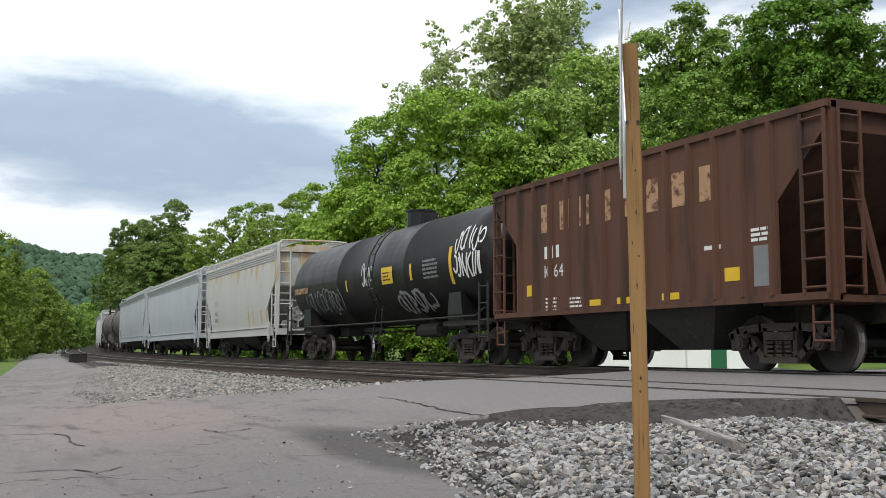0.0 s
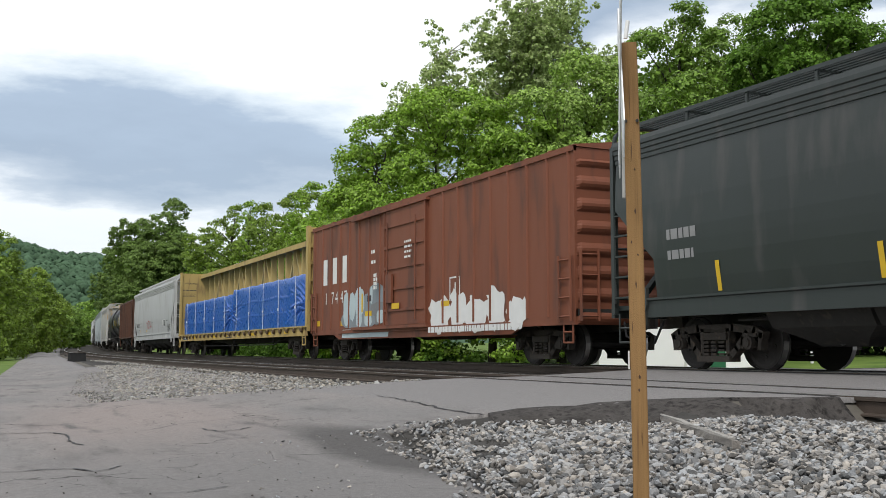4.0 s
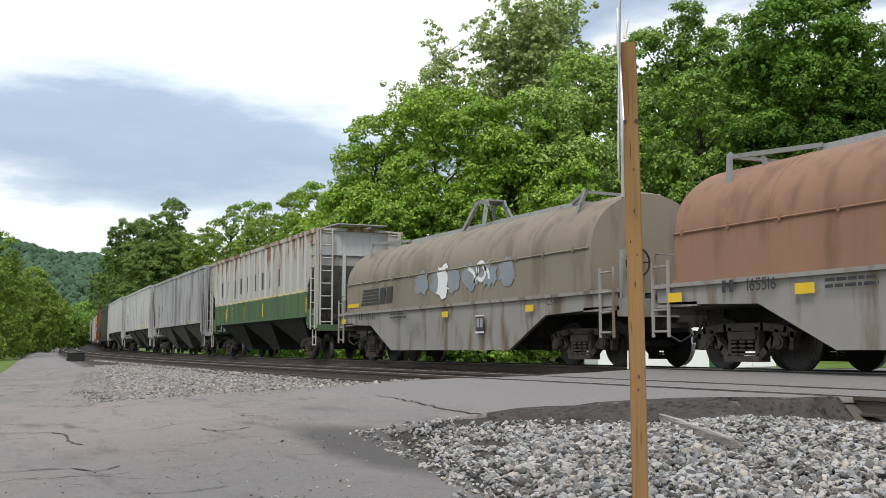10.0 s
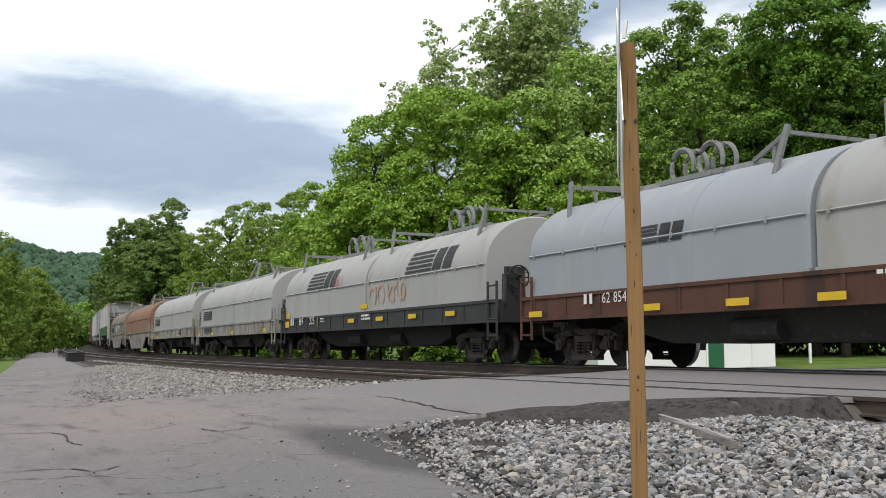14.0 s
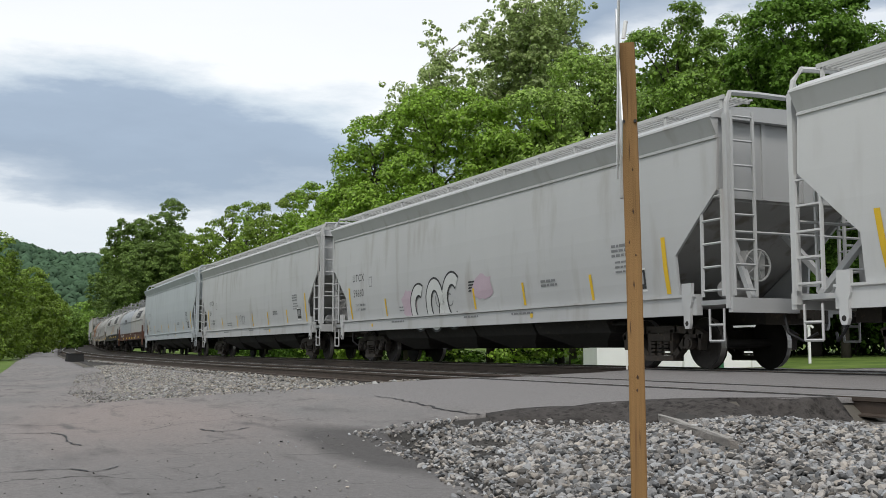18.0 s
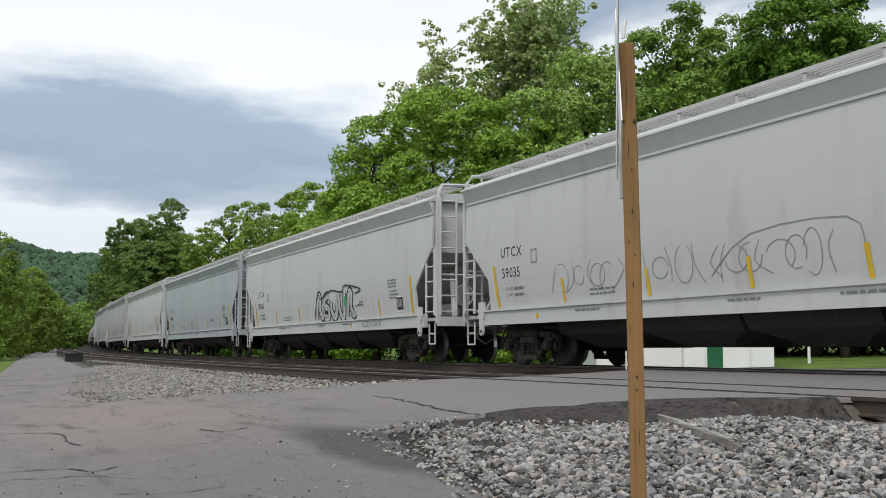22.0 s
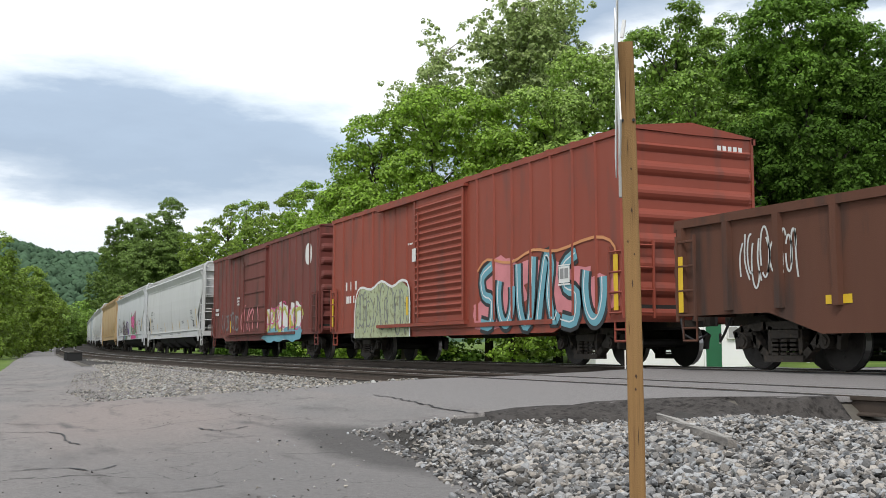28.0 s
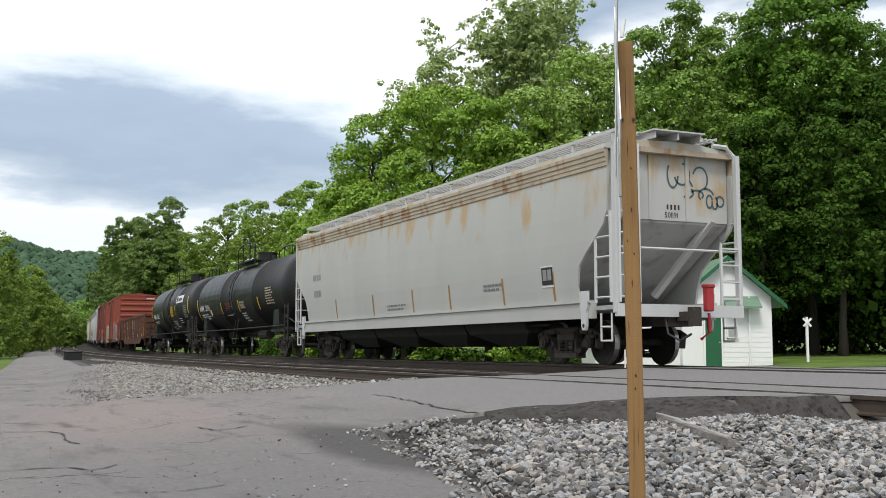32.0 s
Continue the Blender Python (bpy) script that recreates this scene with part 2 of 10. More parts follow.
M = {
    "asphalt_edge": material("asphalt_edge", (0.062, 0.056, 0.052), 0.95, vary=0.6, scale=7, dirt=(0.025, 0.023, 0.021), dirt_amount=0.45, bump=1.0, fine=45, spec=0.2),
    "asphalt_lump": material("asphalt_lump", (0.058, 0.054, 0.050), 0.95, vary=0.4, scale=5, bump=0.6, fine=60, rand=-0.4, spec=0.2),
    "old_paint": material("old_paint", (0.30, 0.285, 0.26), 0.8, vary=0.3, scale=12, dirt=(0.2, 0.18, 0.16), dirt_amount=0.4, bump=0.4, fine=60),
    "tar": material("tar", (0.02, 0.02, 0.02), 0.7, vary=0.3, scale=4),
    "soil": material("soil", (0.11, 0.10, 0.085), 0.95, vary=0.35, scale=1.2, bump=0.8, fine=14, spec=0.2),
    # Bed darkened so its colour gives the shade in gaps between stones.
    "ballast_bed": material("ballast_bed", (0.05, 0.047, 0.043), 0.95, vary=0.5, scale=2.0, bump=1.0, fine=17, spec=0.2),
    "track_bed": material("track_bed", (0.040, 0.036, 0.031), 0.95, vary=0.5, scale=2.0, bump=1.0, fine=17, spec=0.2),
    "stone_pale": material("stone_pale", (0.25, 0.24, 0.215), 0.88, vary=0.25, scale=6, bump=0.4, fine=70, rand=-0.55, spec=0.3, tint=0.08),
    "stone": material("stone", (0.2401, 0.2346, 0.2241), 0.85, vary=0.3, scale=9, bump=0.4, fine=70, rand=-0.78, spec=0.3, tint=0.085),
    "stone_one": material("stone_one", (0.2401, 0.2346, 0.2241), 0.85, vary=0.3, scale=9, bump=0.4, fine=70, rand=0.78, spec=0.3, tint=0.085),
    "grass": material("grass", (0.10, 0.17, 0.035), 0.9, vary=0.4, scale=0.5, bump=0.6, fine=9, rand=-0.3, spec=0.2),
    "rail": material("rail", (0.072, 0.054, 0.042), 0.75, 0.3, vary=0.3, scale=5, bump=0.3),
    "railhead": material("railhead", (0.42, 0.40, 0.38), 0.38, 0.9, vary=0.15, scale=3, bump=0.05),
    "tie": material("tie", (0.05, 0.044, 0.038), 0.9, vary=0.4, scale=5, streak=0.2, bump=0.6, rand=0.25),
    "post_wood": material("post_wood", (0.255, 0.142, 0.050), 0.8, vary=0.3, scale=42, dirt=(0.16, 0.085, 0.035), dirt_amount=0.32, streak=45, bump=0.25, fine=160),
    "old_wood": material("old_wood", (0.22, 0.20, 0.18), 0.9, vary=0.35, scale=8, bump=0.7, fine=40),
    "steel_dull": material("steel_dull", (0.20, 0.205, 0.20), 0.6, 0.2, vary=0.2, scale=3, dirt=(0.13, 0.09, 0.06), dirt_amount=0.3),
    "knot": material("knot", (0.06, 0.03, 0.015), 0.8, vary=0.2),
    "sign_white": material("sign_white", (0.78, 0.78, 0.77), 0.5, vary=0.06, scale=4),
    "bark": material("bark", (0.045, 0.037, 0.030), 0.95, vary=0.4, scale=5, bump=0.9, fine=20, streak=4),
    "bark_pale": material("bark_pale", (0.36, 0.34, 0.30), 0.9, vary=0.45, scale=3, bump=0.5),
    "leaf_maple": material("leaf_maple", (0.2362, 0.378, 0.0424), 0.55, vary=0.3, scale=0.4, bump=0, rand=-0.5, translucent=0.35),
    "leaf_dark": material("leaf_dark", (0.182, 0.2985, 0.0437), 0.55, vary=0.3, scale=0.4, bump=0, rand=-0.5, translucent=0.35),
    # Dark species green, darkened further for the shade inside the wood.
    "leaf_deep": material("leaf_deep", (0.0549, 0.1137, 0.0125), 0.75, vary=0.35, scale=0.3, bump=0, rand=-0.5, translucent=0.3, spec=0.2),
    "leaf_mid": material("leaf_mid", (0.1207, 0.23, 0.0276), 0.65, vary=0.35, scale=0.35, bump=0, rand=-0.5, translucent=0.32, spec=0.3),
    "leaf_bright": material("leaf_bright", (0.187, 0.2805, 0.0337), 0.55, vary=0.3, scale=0.4, bump=0, rand=-0.5, translucent=0.35),
    "leaf_pale": material("leaf_pale", (0.2696, 0.3965, 0.0793), 0.55, vary=0.3, scale=0.4, bump=0, rand=-0.5, translucent=0.35),
    "leaf_syc": material("leaf_syc", (0.3623, 0.4485, 0.1725), 0.6, vary=0.3, scale=0.5, bump=0, rand=-0.45, translucent=0.4),
    "leaf_far": material("leaf_far", (0.1317, 0.2096, 0.039), 0.7, vary=0.35, scale=0.12, bump=0, rand=-0.4, translucent=0.25),
    # Bluish green: distance haze is put into the ridge's own colour.
    "hill": material("hill", (0.0645, 0.1134, 0.0645), 0.95, vary=0.35, scale=0.03, bump=0, rand=-0.18, spec=0.1),
    "house_white": material("house_white", (0.80, 0.80, 0.80), 0.7, vary=0.05, scale=1.5, bump=0.1),
    "house_green": material("house_green", (0.012, 0.11, 0.045), 0.5, vary=0.12, scale=2),
    "roof_green": material("roof_green", (0.16, 0.26, 0.18), 0.55, vary=0.12, scale=2),
    "glass_dark": material("glass_dark", (0.03, 0.035, 0.04), 0.12, vary=0.1),
    "bin_dark": material("bin_dark", (0.016, 0.016, 0.016), 0.9, vary=0.2, spec=0.15),
    # rolling stock
    # Grimy steel, made darker to hold the shade under the cars.
    "truck": material("truck", (0.0374, 0.0306, 0.0245), 0.85, 0.1, vary=0.35, scale=5, dirt=(0.075, 0.055, 0.04), dirt_amount=0.35, bump=0.5, fine=25),
    "wheel": material("wheel", (0.0272, 0.0232, 0.0208), 0.7, 0.3, vary=0.3, scale=5, bump=0.2),
    "tread": material("tread", (0.45, 0.43, 0.41), 0.35, 0.9, vary=0.15, scale=3, bump=0.05),
    "under": material("under", (0.022, 0.020, 0.018), 0.9, vary=0.35, scale=3, dirt=(0.05, 0.042, 0.034), dirt_amount=0.3),
    "under_tan": material("under_tan", (0.115, 0.104, 0.090), 0.9, vary=0.35, scale=1.0, dirt=(0.05, 0.044, 0.038), dirt_amount=0.4, streak=2.5),
    "grey_hopper": material("grey_hopper", (0.41, 0.415, 0.415), 0.6, vary=0.09, scale=0.8, dirt=(0.35, 0.342, 0.33), dirt_amount=0.35, streak=4, bump=0.03),
    "bluegrey_hopper": material("bluegrey_hopper", (0.37, 0.40, 0.415), 0.6, vary=0.09, scale=0.8, dirt=(0.34, 0.36, 0.375), dirt_amount=0.35, streak=4, bump=0.03),
    "white_hopper": material("white_hopper", (0.50, 0.505, 0.50), 0.6, vary=0.08, scale=0.8, dirt=(0.44, 0.44, 0.43), dirt_amount=0.3, streak=5, bump=0.03),
    "rib_white": material("rib_white", (0.395, 0.402, 0.402), 0.7, vary=0.14, scale=0.7, dirt=(0.31, 0.295, 0.28), dirt_amount=0.45, streak=6, bump=0.04),
    "rib_grey": material("rib_grey", (0.305, 0.305, 0.31), 0.75, vary=0.2, scale=0.9, dirt=(0.17, 0.165, 0.16), dirt_amount=0.6, streak=9, bump=0.04),
    "rib_rusty": material("rib_rusty", (0.3698, 0.3569, 0.3182), 0.75, vary=0.15, scale=1.5, dirt=(0.19, 0.085, 0.035), dirt_amount=0.42, streak=3.5, bump=0.05, runs=(2.6, 4.3)),
    "rail_green": material("rail_green", (0.047, 0.100, 0.038), 0.65, vary=0.3, scale=1.2, dirt=(0.065, 0.085, 0.055), dirt_amount=0.35, streak=5, bump=0.03),
    "tan_hopper": material("tan_hopper", (0.43, 0.305, 0.155), 0.65, vary=0.12, scale=0.8, dirt=(0.37, 0.235, 0.105), dirt_amount=0.42, streak=7, bump=0.03),
    "rust_hopper": material("rust_hopper", (0.42, 0.415, 0.395), 0.65, vary=0.12, scale=0.9, dirt=(0.42, 0.31, 0.19), dirt_amount=0.36, streak=2.5, bump=0.03, runs=(2.3, 3.8)),
    "black_hopper": material("black_hopper", (0.022, 0.028, 0.026), 0.42, vary=0.2, scale=0.8, dirt=(0.05, 0.05, 0.047), dirt_amount=0.35, streak=4, bump=0.02),
    # Car grey darkened for the shade under the ends, with dirt over it.
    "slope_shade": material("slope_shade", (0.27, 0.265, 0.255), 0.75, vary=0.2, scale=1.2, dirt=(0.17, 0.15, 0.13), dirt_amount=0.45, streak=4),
    "tank_black": material("tank_black", (0.0068, 0.0068, 0.0072), 0.42, vary=0.25, scale=1.0, spec=0.35, dirt=(0.02, 0.017, 0.015), dirt_amount=0.4, streak=4, bump=0.02),
    "sou_brown": material("sou_brown", (0.082, 0.033, 0.018), 0.8, vary=0.25, scale=1.0, dirt=(0.042, 0.021, 0.014), dirt_amount=0.5, streak=6, bump=0.1),
    "gon_brown": material("gon_brown", (0.092, 0.034, 0.018), 0.85, vary=0.3, scale=1.0, dirt=(0.045, 0.026, 0.02), dirt_amount=0.55, streak=6, bump=0.15),
    "box_red": material("box_red", (0.235, 0.046, 0.025), 0.65, vary=0.13, scale=0.8, dirt=(0.17, 0.05, 0.035), dirt_amount=0.35, streak=5, bump=0.04),
    "box_rust": material("box_rust", (0.175, 0.054, 0.025), 0.7, vary=0.15, scale=0.8, dirt=(0.10, 0.04, 0.025), dirt_amount=0.4, streak=5, bump=0.04),
    "box_dark": material("box_dark", (0.14, 0.032, 0.024), 0.7, vary=0.18, scale=0.8, dirt=(0.075, 0.03, 0.022), dirt_amount=0.45, streak=5, bump=0.05),
    "centerbeam": material("centerbeam", (0.40, 0.285, 0.095), 0.7, vary=0.18, scale=1.2, dirt=(0.20, 0.13, 0.06), dirt_amount=0.3, streak=4, bump=0.05),
    "winch": material("winch", (0.10, 0.062, 0.032), 0.85, vary=0.4, scale=9, bump=0.3),
    "tarp": material("tarp", (0.003, 0.082, 0.40), 0.30, vary=0.10, scale=2.5, bump=0.25, fine=9),
    "strap": material("strap", (0.62, 0.64, 0.68), 0.6, vary=0.1),
    "coil_tan": material("coil_tan", (0.20, 0.165, 0.125), 0.75, vary=0.18, scale=1.0, dirt=(0.15, 0.12, 0.09), dirt_amount=0.5, streak=4, bump=0.05),
    "coil_orange": material("coil_orange", (0.235, 0.125, 0.078), 0.75, vary=0.2, scale=0.9, dirt=(0.17, 0.088, 0.055), dirt_amount=0.45, streak=4, bump=0.05),
    "coil_white": material("coil_white", (0.3312, 0.3283, 0.3149), 0.65, vary=0.1, scale=0.8, dirt=(0.30, 0.285, 0.255), dirt_amount=0.38, streak=5, bump=0.03),
    "coil_grey": material("coil_grey", (0.275, 0.295, 0.315), 0.6, vary=0.1, scale=0.8, dirt=(0.33, 0.33, 0.33), dirt_amount=0.35, streak=5, bump=0.03),
    "coil_frame": material("coil_frame", (0.235, 0.225, 0.205), 0.75, vary=0.18, scale=1.1, dirt=(0.13, 0.095, 0.065), dirt_amount=0.5, streak=5, bump=0.05),
    "coil_black": material("coil_black", (0.022, 0.022, 0.023), 0.6, vary=0.25, scale=1.5, dirt=(0.06, 0.05, 0.045), dirt_amount=0.35, streak=4),
    "metal_grey": material("metal_grey", (0.36, 0.36, 0.35), 0.6, 0.2, vary=0.15, scale=3),
    "yellow": material("yellow", (0.62, 0.40, 0.015), 0.6, vary=0.12, scale=3),
    "white_paint": material("white_paint", (0.66, 0.66, 0.645), 0.65, vary=0.12, scale=3),
    "faded_letter": material("faded_letter", (0.36, 0.215, 0.12), 0.8, vary=0.3, scale=3, dirt=(0.10, 0.045, 0.03), dirt_amount=0.5),
    "black_paint": material("black_paint", (0.022, 0.022, 0.024), 0.65, vary=0.15, scale=3),
    "grey_paint": material("grey_paint", (0.25, 0.25, 0.25), 0.7, vary=0.15, scale=3),
    "patch_grey": material("patch_grey", (0.17, 0.175, 0.18), 0.7, vary=0.15, scale=3),
    "spray_blue": material("spray_blue", (0.13, 0.33, 0.40), 0.6, vary=0.2, scale=2),
    "spray_pink": material("spray_pink", (0.56, 0.20, 0.22), 0.65, vary=0.25, scale=2),
    "spray_magenta": material("spray_magenta", (0.55, 0.05, 0.22), 0.6, vary=0.15, scale=2),
    "spray_green": material("spray_green", (0.06, 0.30, 0.12), 0.6, vary=0.2, scale=2),
    "spray_purple": material("spray_purple", (0.16, 0.08, 0.30), 0.6, vary=0.2, scale=2),
    "spray_silver": material("spray_silver", (0.50, 0.51, 0.50), 0.5, vary=0.15, scale=2),
    "spray_sage": material("spray_sage", (0.36, 0.40, 0.24), 0.65, vary=0.25, scale=3, dirt=(0.16, 0.15, 0.09), dirt_amount=0.45),
    "spray_red": material("spray_red", (0.36, 0.05, 0.05), 0.65, vary=0.15, scale=2),
    "spray_orange": material("spray_orange", (0.55, 0.24, 0.10), 0.65, vary=0.15, scale=2),
    "spray_pale": material("spray_pale", (0.42, 0.50, 0.52), 0.6, vary=0.15, scale=2),
    "spray_dull": material("spray_dull", (0.20, 0.23, 0.25), 0.7, vary=0.2, scale=2),
    "spray_faintpink": material("spray_faintpink", (0.42, 0.33, 0.38), 0.65, vary=0.1, scale=2),
    "spray_orange_faint": material("spray_orange_faint", (0.42, 0.27, 0.19), 0.65, vary=0.15, scale=2),
    "spray_yellowgreen": material("spray_yellowgreen", (0.42, 0.44, 0.10), 0.65, vary=0.2, scale=2),
    "spray_teal": material("spray_teal", (0.05, 0.10, 0.11), 0.6, vary=0.2, scale=2),
    "grating": material("grating", (0.46, 0.46, 0.45), 0.6, vary=0.1, scale=2, bump=0.3, fine=30),
    "tan_mark": material("tan_mark", (0.33, 0.17, 0.05), 0.7, vary=0.2, scale=2),
    "faded_pale": material("faded_pale", (0.42, 0.34, 0.25), 0.8, vary=0.3, scale=3, dirt=(0.13, 0.07, 0.045), dirt_amount=0.5),
    "black_worn": material("black_worn", (0.05, 0.045, 0.04), 0.75, vary=0.3, scale=3, dirt=(0.20, 0.12, 0.07), dirt_amount=0.5, streak=3),
    "rib_patch": material("rib_patch", (0.41, 0.41, 0.40), 0.7, vary=0.06, scale=1.0, bump=0.03),
    "rust_mark": material("rust_mark", (0.33, 0.16, 0.10), 0.75, vary=0.2, scale=3),
    # The car's tan, darkened for the same shade at the ends.
    "slope_tan": material("slope_tan", (0.17, 0.115, 0.07), 0.75, vary=0.2, scale=1.2, streak=4),
    "pale_hopper": material("pale_hopper", (0.51, 0.525, 0.535), 0.55, vary=0.06, scale=0.8, dirt=(0.40, 0.41, 0.42), dirt_amount=0.3, streak=5, bump=0.02),
    "coil_grey_dark": material("coil_grey_dark", (0.10, 0.085, 0.08), 0.6, vary=0.15, scale=0.8, streak=4, bump=0.03),
    "eot_red": material("eot_red", (0.33, 0.02, 0.025), 0.45, vary=0.1, scale=4),
    "hose": material("hose", (0.02, 0.02, 0.021), 0.6, vary=0.2, scale=6),
    "blue_cap": material("blue_cap", (0.06, 0.08, 0.22), 0.5, vary=0.15, scale=6),
}


def asphalt_material():
    """Worn asphalt: pale and pinkish worn patches, dark patches, bare aggregate as fine speckle."""
    m = bpy.data.materials.new("asphalt")
    m.use_nodes = True
    nt = m.node_tree
    n, ln = nt.nodes.new, nt.links.new
    b = nt.nodes["Principled BSDF"]
    tc = n("ShaderNodeTexCoord")

    def noise_at(scale, detail, stretch=(1, 1, 1), shift=0.0):
        mp = n("ShaderNodeMapping")
        mp.inputs["Scale"].default_value = stretch
        mp.inputs["Location"].default_value = (shift, shift * 1.7, 0)
        ln(tc.outputs["Object"], mp.inputs[0])
        z = n("ShaderNodeTexNoise")
        z.inputs["Scale"].default_value, z.inputs["Detail"].default_value = scale, detail
        z.inputs["Roughness"].default_value = 0.62
        ln(mp.outputs[0], z.inputs["Vector"])
        return z.outputs["Fac"]

    def blend(a, bcol, fac, lo, hi):
        r = n("ShaderNodeMapRange")
        r.inputs["From Min"].default_value, r.inputs["From Max"].default_value = lo, hi
        ln(fac, r.inputs["Value"])
        mx = n("ShaderNodeMix")
        mx.data_type = "RGBA"
        ln(r.outputs[0], mx.inputs["Factor"])
        if isinstance(a, tuple):
            mx.inputs["A"].default_value = (*a, 1)
        else:
            ln(a, mx.inputs["A"])
        mx.inputs["B"].default_value = (*bcol, 1)
        return mx.outputs["Result"]

    sep = n("ShaderNodeSeparateXYZ")
    ln(tc.outputs["Object"], sep.inputs[0])

    def patch(x, y, rx, ry, ragged):
        """1 inside a ragged oval on the road, 0 outside it."""
        d = n("ShaderNodeVectorMath")
        d.operation = "SUBTRACT"
        ln(tc.outputs["Object"], d.inputs[0])
        d.inputs[1].default_value = (x, y, 0)
        k = n("ShaderNodeVectorMath")
        k.operation = "MULTIPLY"
        ln(d.outputs[0], k.inputs[0])
        k.inputs[1].default_value = (1 / rx, 1 / ry, 0)
        l = n("ShaderNodeVectorMath")
        l.operation = "LENGTH"
        ln(k.outputs[0], l.inputs[0])
        w = n("ShaderNodeMath")
        w.operation = "MULTIPLY_ADD"
        ln(noise_at(1.6, 8, (0.6, 1.4, 1), x), w.inputs[0])
        w.inputs[1].default_value = -ragged
        ln(l.outputs["Value"], w.inputs[2])
        s = n("ShaderNodeMath")
        s.operation = "SUBTRACT"
        s.inputs[0].default_value = 1.0
        ln(w.outputs[0], s.inputs[1])
        return s.outputs[0]

    def seam(scale, shift, width):
        """Hairline cracks: the edges of large uneven cells."""
        mp = n("ShaderNodeMapping")
        mp.inputs["Location"].default_value = (shift, shift, 0)
        add = n("ShaderNodeVectorMath")
        add.operation = "MULTIPLY_ADD"
        nz = n("ShaderNodeTexNoise")
        nz.inputs["Scale"].default_value, nz.inputs["Detail"].default_value = 1.4, 6
        ln(tc.outputs["Object"], nz.inputs["Vector"])
        ln(nz.outputs["Color"], add.inputs[0])
        add.inputs[1].default_value = (0.9, 0.9, 0)
        ln(tc.outputs["Object"], add.inputs[2])
        ln(add.outputs[0], mp.inputs[0])
        v = n("ShaderNodeTexVoronoi")
        v.voronoi_dimensions, v.feature = "2D", "DISTANCE_TO_EDGE"
        v.inputs["Scale"].default_value = scale
        ln(mp.outputs[0], v.inputs["Vector"])
        r = n("ShaderNodeMapRange")
        for key, val in (("From Min", 0.0), ("From Max", width), ("To Min", 1.0), ("To Max", 0.0)):
            r.inputs[key].default_value = val
        ln(v.outputs["Distance"], r.inputs["Value"])
        m2 = n("ShaderNodeMapRange")
        m2.inputs["From Min"].default_value, m2.inputs["From Max"].default_value = 0.48, 0.60
        ln(noise_at(0.8, 4, (1, 1, 1), shift + 20), m2.inputs["Value"])
        mu = n("ShaderNodeMath")
        mu.operation = "MULTIPLY"
        ln(r.outputs[0], mu.inputs[0])
        ln(m2.outputs[0], mu.inputs[1])
        return mu.outputs[0]

    c = blend((0.185, 0.176, 0.170), (0.232, 0.212, 0.200), noise_at(0.45, 6, (0.7, 1.5, 1)), 0.40, 0.68)
    c = blend(c, (0.095, 0.090, 0.088), noise_at(0.6, 8, (0.5, 1.6, 1), 9.0), 0.56, 0.74)
    c = blend(c, (0.085, 0.080, 0.078), noise_at(5.0, 6, (1, 1, 1), 3.0), 0.60, 0.78)
    # worn-through reddish patch, dirt-dark apron by the gravel, paler newer paving over the crossing
    c = blend(c, (0.238, 0.205, 0.190), patch(-14.2, 2.3, 4.2, 1.0, 1.0), -0.25, 0.8)
    c = blend(c, (0.168, 0.160, 0.155), patch(-6.2, 2.3, 3.2, 1.1, 1.6), -0.6, 1.2)
    c = blend(c, (0.088, 0.083, 0.080), patch(-8.6, 3.4, 1.5, 0.28, 1.0), -0.3, 0.5)
    c = blend(c, (0.030, 0.028, 0.027), seam(0.55, 3.0, 0.012), 0.1, 0.9)
    c = blend(c, (0.035, 0.033, 0.032), seam(1.7, 8.0, 0.016), 0.2, 1.0)
    c = blend(c, (0.120, 0.112, 0.108), noise_at(1.7, 9, (0.35, 1.5, 1), 14.0), 0.56, 0.70)
    c = blend(c, (0.198, 0.188, 0.183), sep.outputs["Y"], 4.70, 4.85)
    grain = noise_at(95.0, 2)
    mid = noise_at(22.0, 4, (1, 1, 1), 5.0)
    f = n("ShaderNodeMath")
    f.operation = "MULTIPLY_ADD"
    ln(grain, f.inputs[0])
    f.inputs[1].default_value, f.inputs[2].default_value = 1.1, 0.2
    f2 = n("ShaderNodeMath")
    f2.operation = "MULTIPLY_ADD"
    ln(mid, f2.inputs[0])
    f2.inputs[1].default_value = 0.6
    ln(f.outputs[0], f2.inputs[2])
    sc = n("ShaderNodeVectorMath")
    sc.operation = "SCALE"
    ln(c, sc.inputs[0])
    ln(f2.outputs[0], sc.inputs["Scale"])
    ln(sc.outputs[0], b.inputs["Base Color"])
    b.inputs["Roughness"].default_value = 0.88
    b.inputs["Specular IOR Level"].default_value = 0.22
    bp = n("ShaderNodeBump")
    bp.inputs["Strength"].default_value, bp.inputs["Distance"].default_value = 0.7, 0.012
    ln(f2.outputs[0], bp.inputs["Height"])
    ln(bp.outputs[0], b.inputs["Normal"])
    return m


M["asphalt"] = asphalt_material()
M["spray_olive"] = material("spray_olive", (0.17, 0.155, 0.11), 0.65, vary=0.2, scale=2)

# ---------------------------------------------------------------- mesh tools


def part(name, bm, mat, parent=None, label="", smooth=False):
    me = bpy.data.meshes.new(name)
    bm.normal_update()
    bm.to_mesh(me)
    bm.free()
    for m in (mat if isinstance(mat, (list, tuple)) else [mat]):
        me.materials.append(M[m] if isinstance(m, str) else m)
    if smooth:
        me.polygons.foreach_set("use_smooth", [True] * len(me.polygons))
    ob = new(name, me)
    if parent is not None:
        ob.parent = parent
    if label:
        ob["label"] = label
    return ob


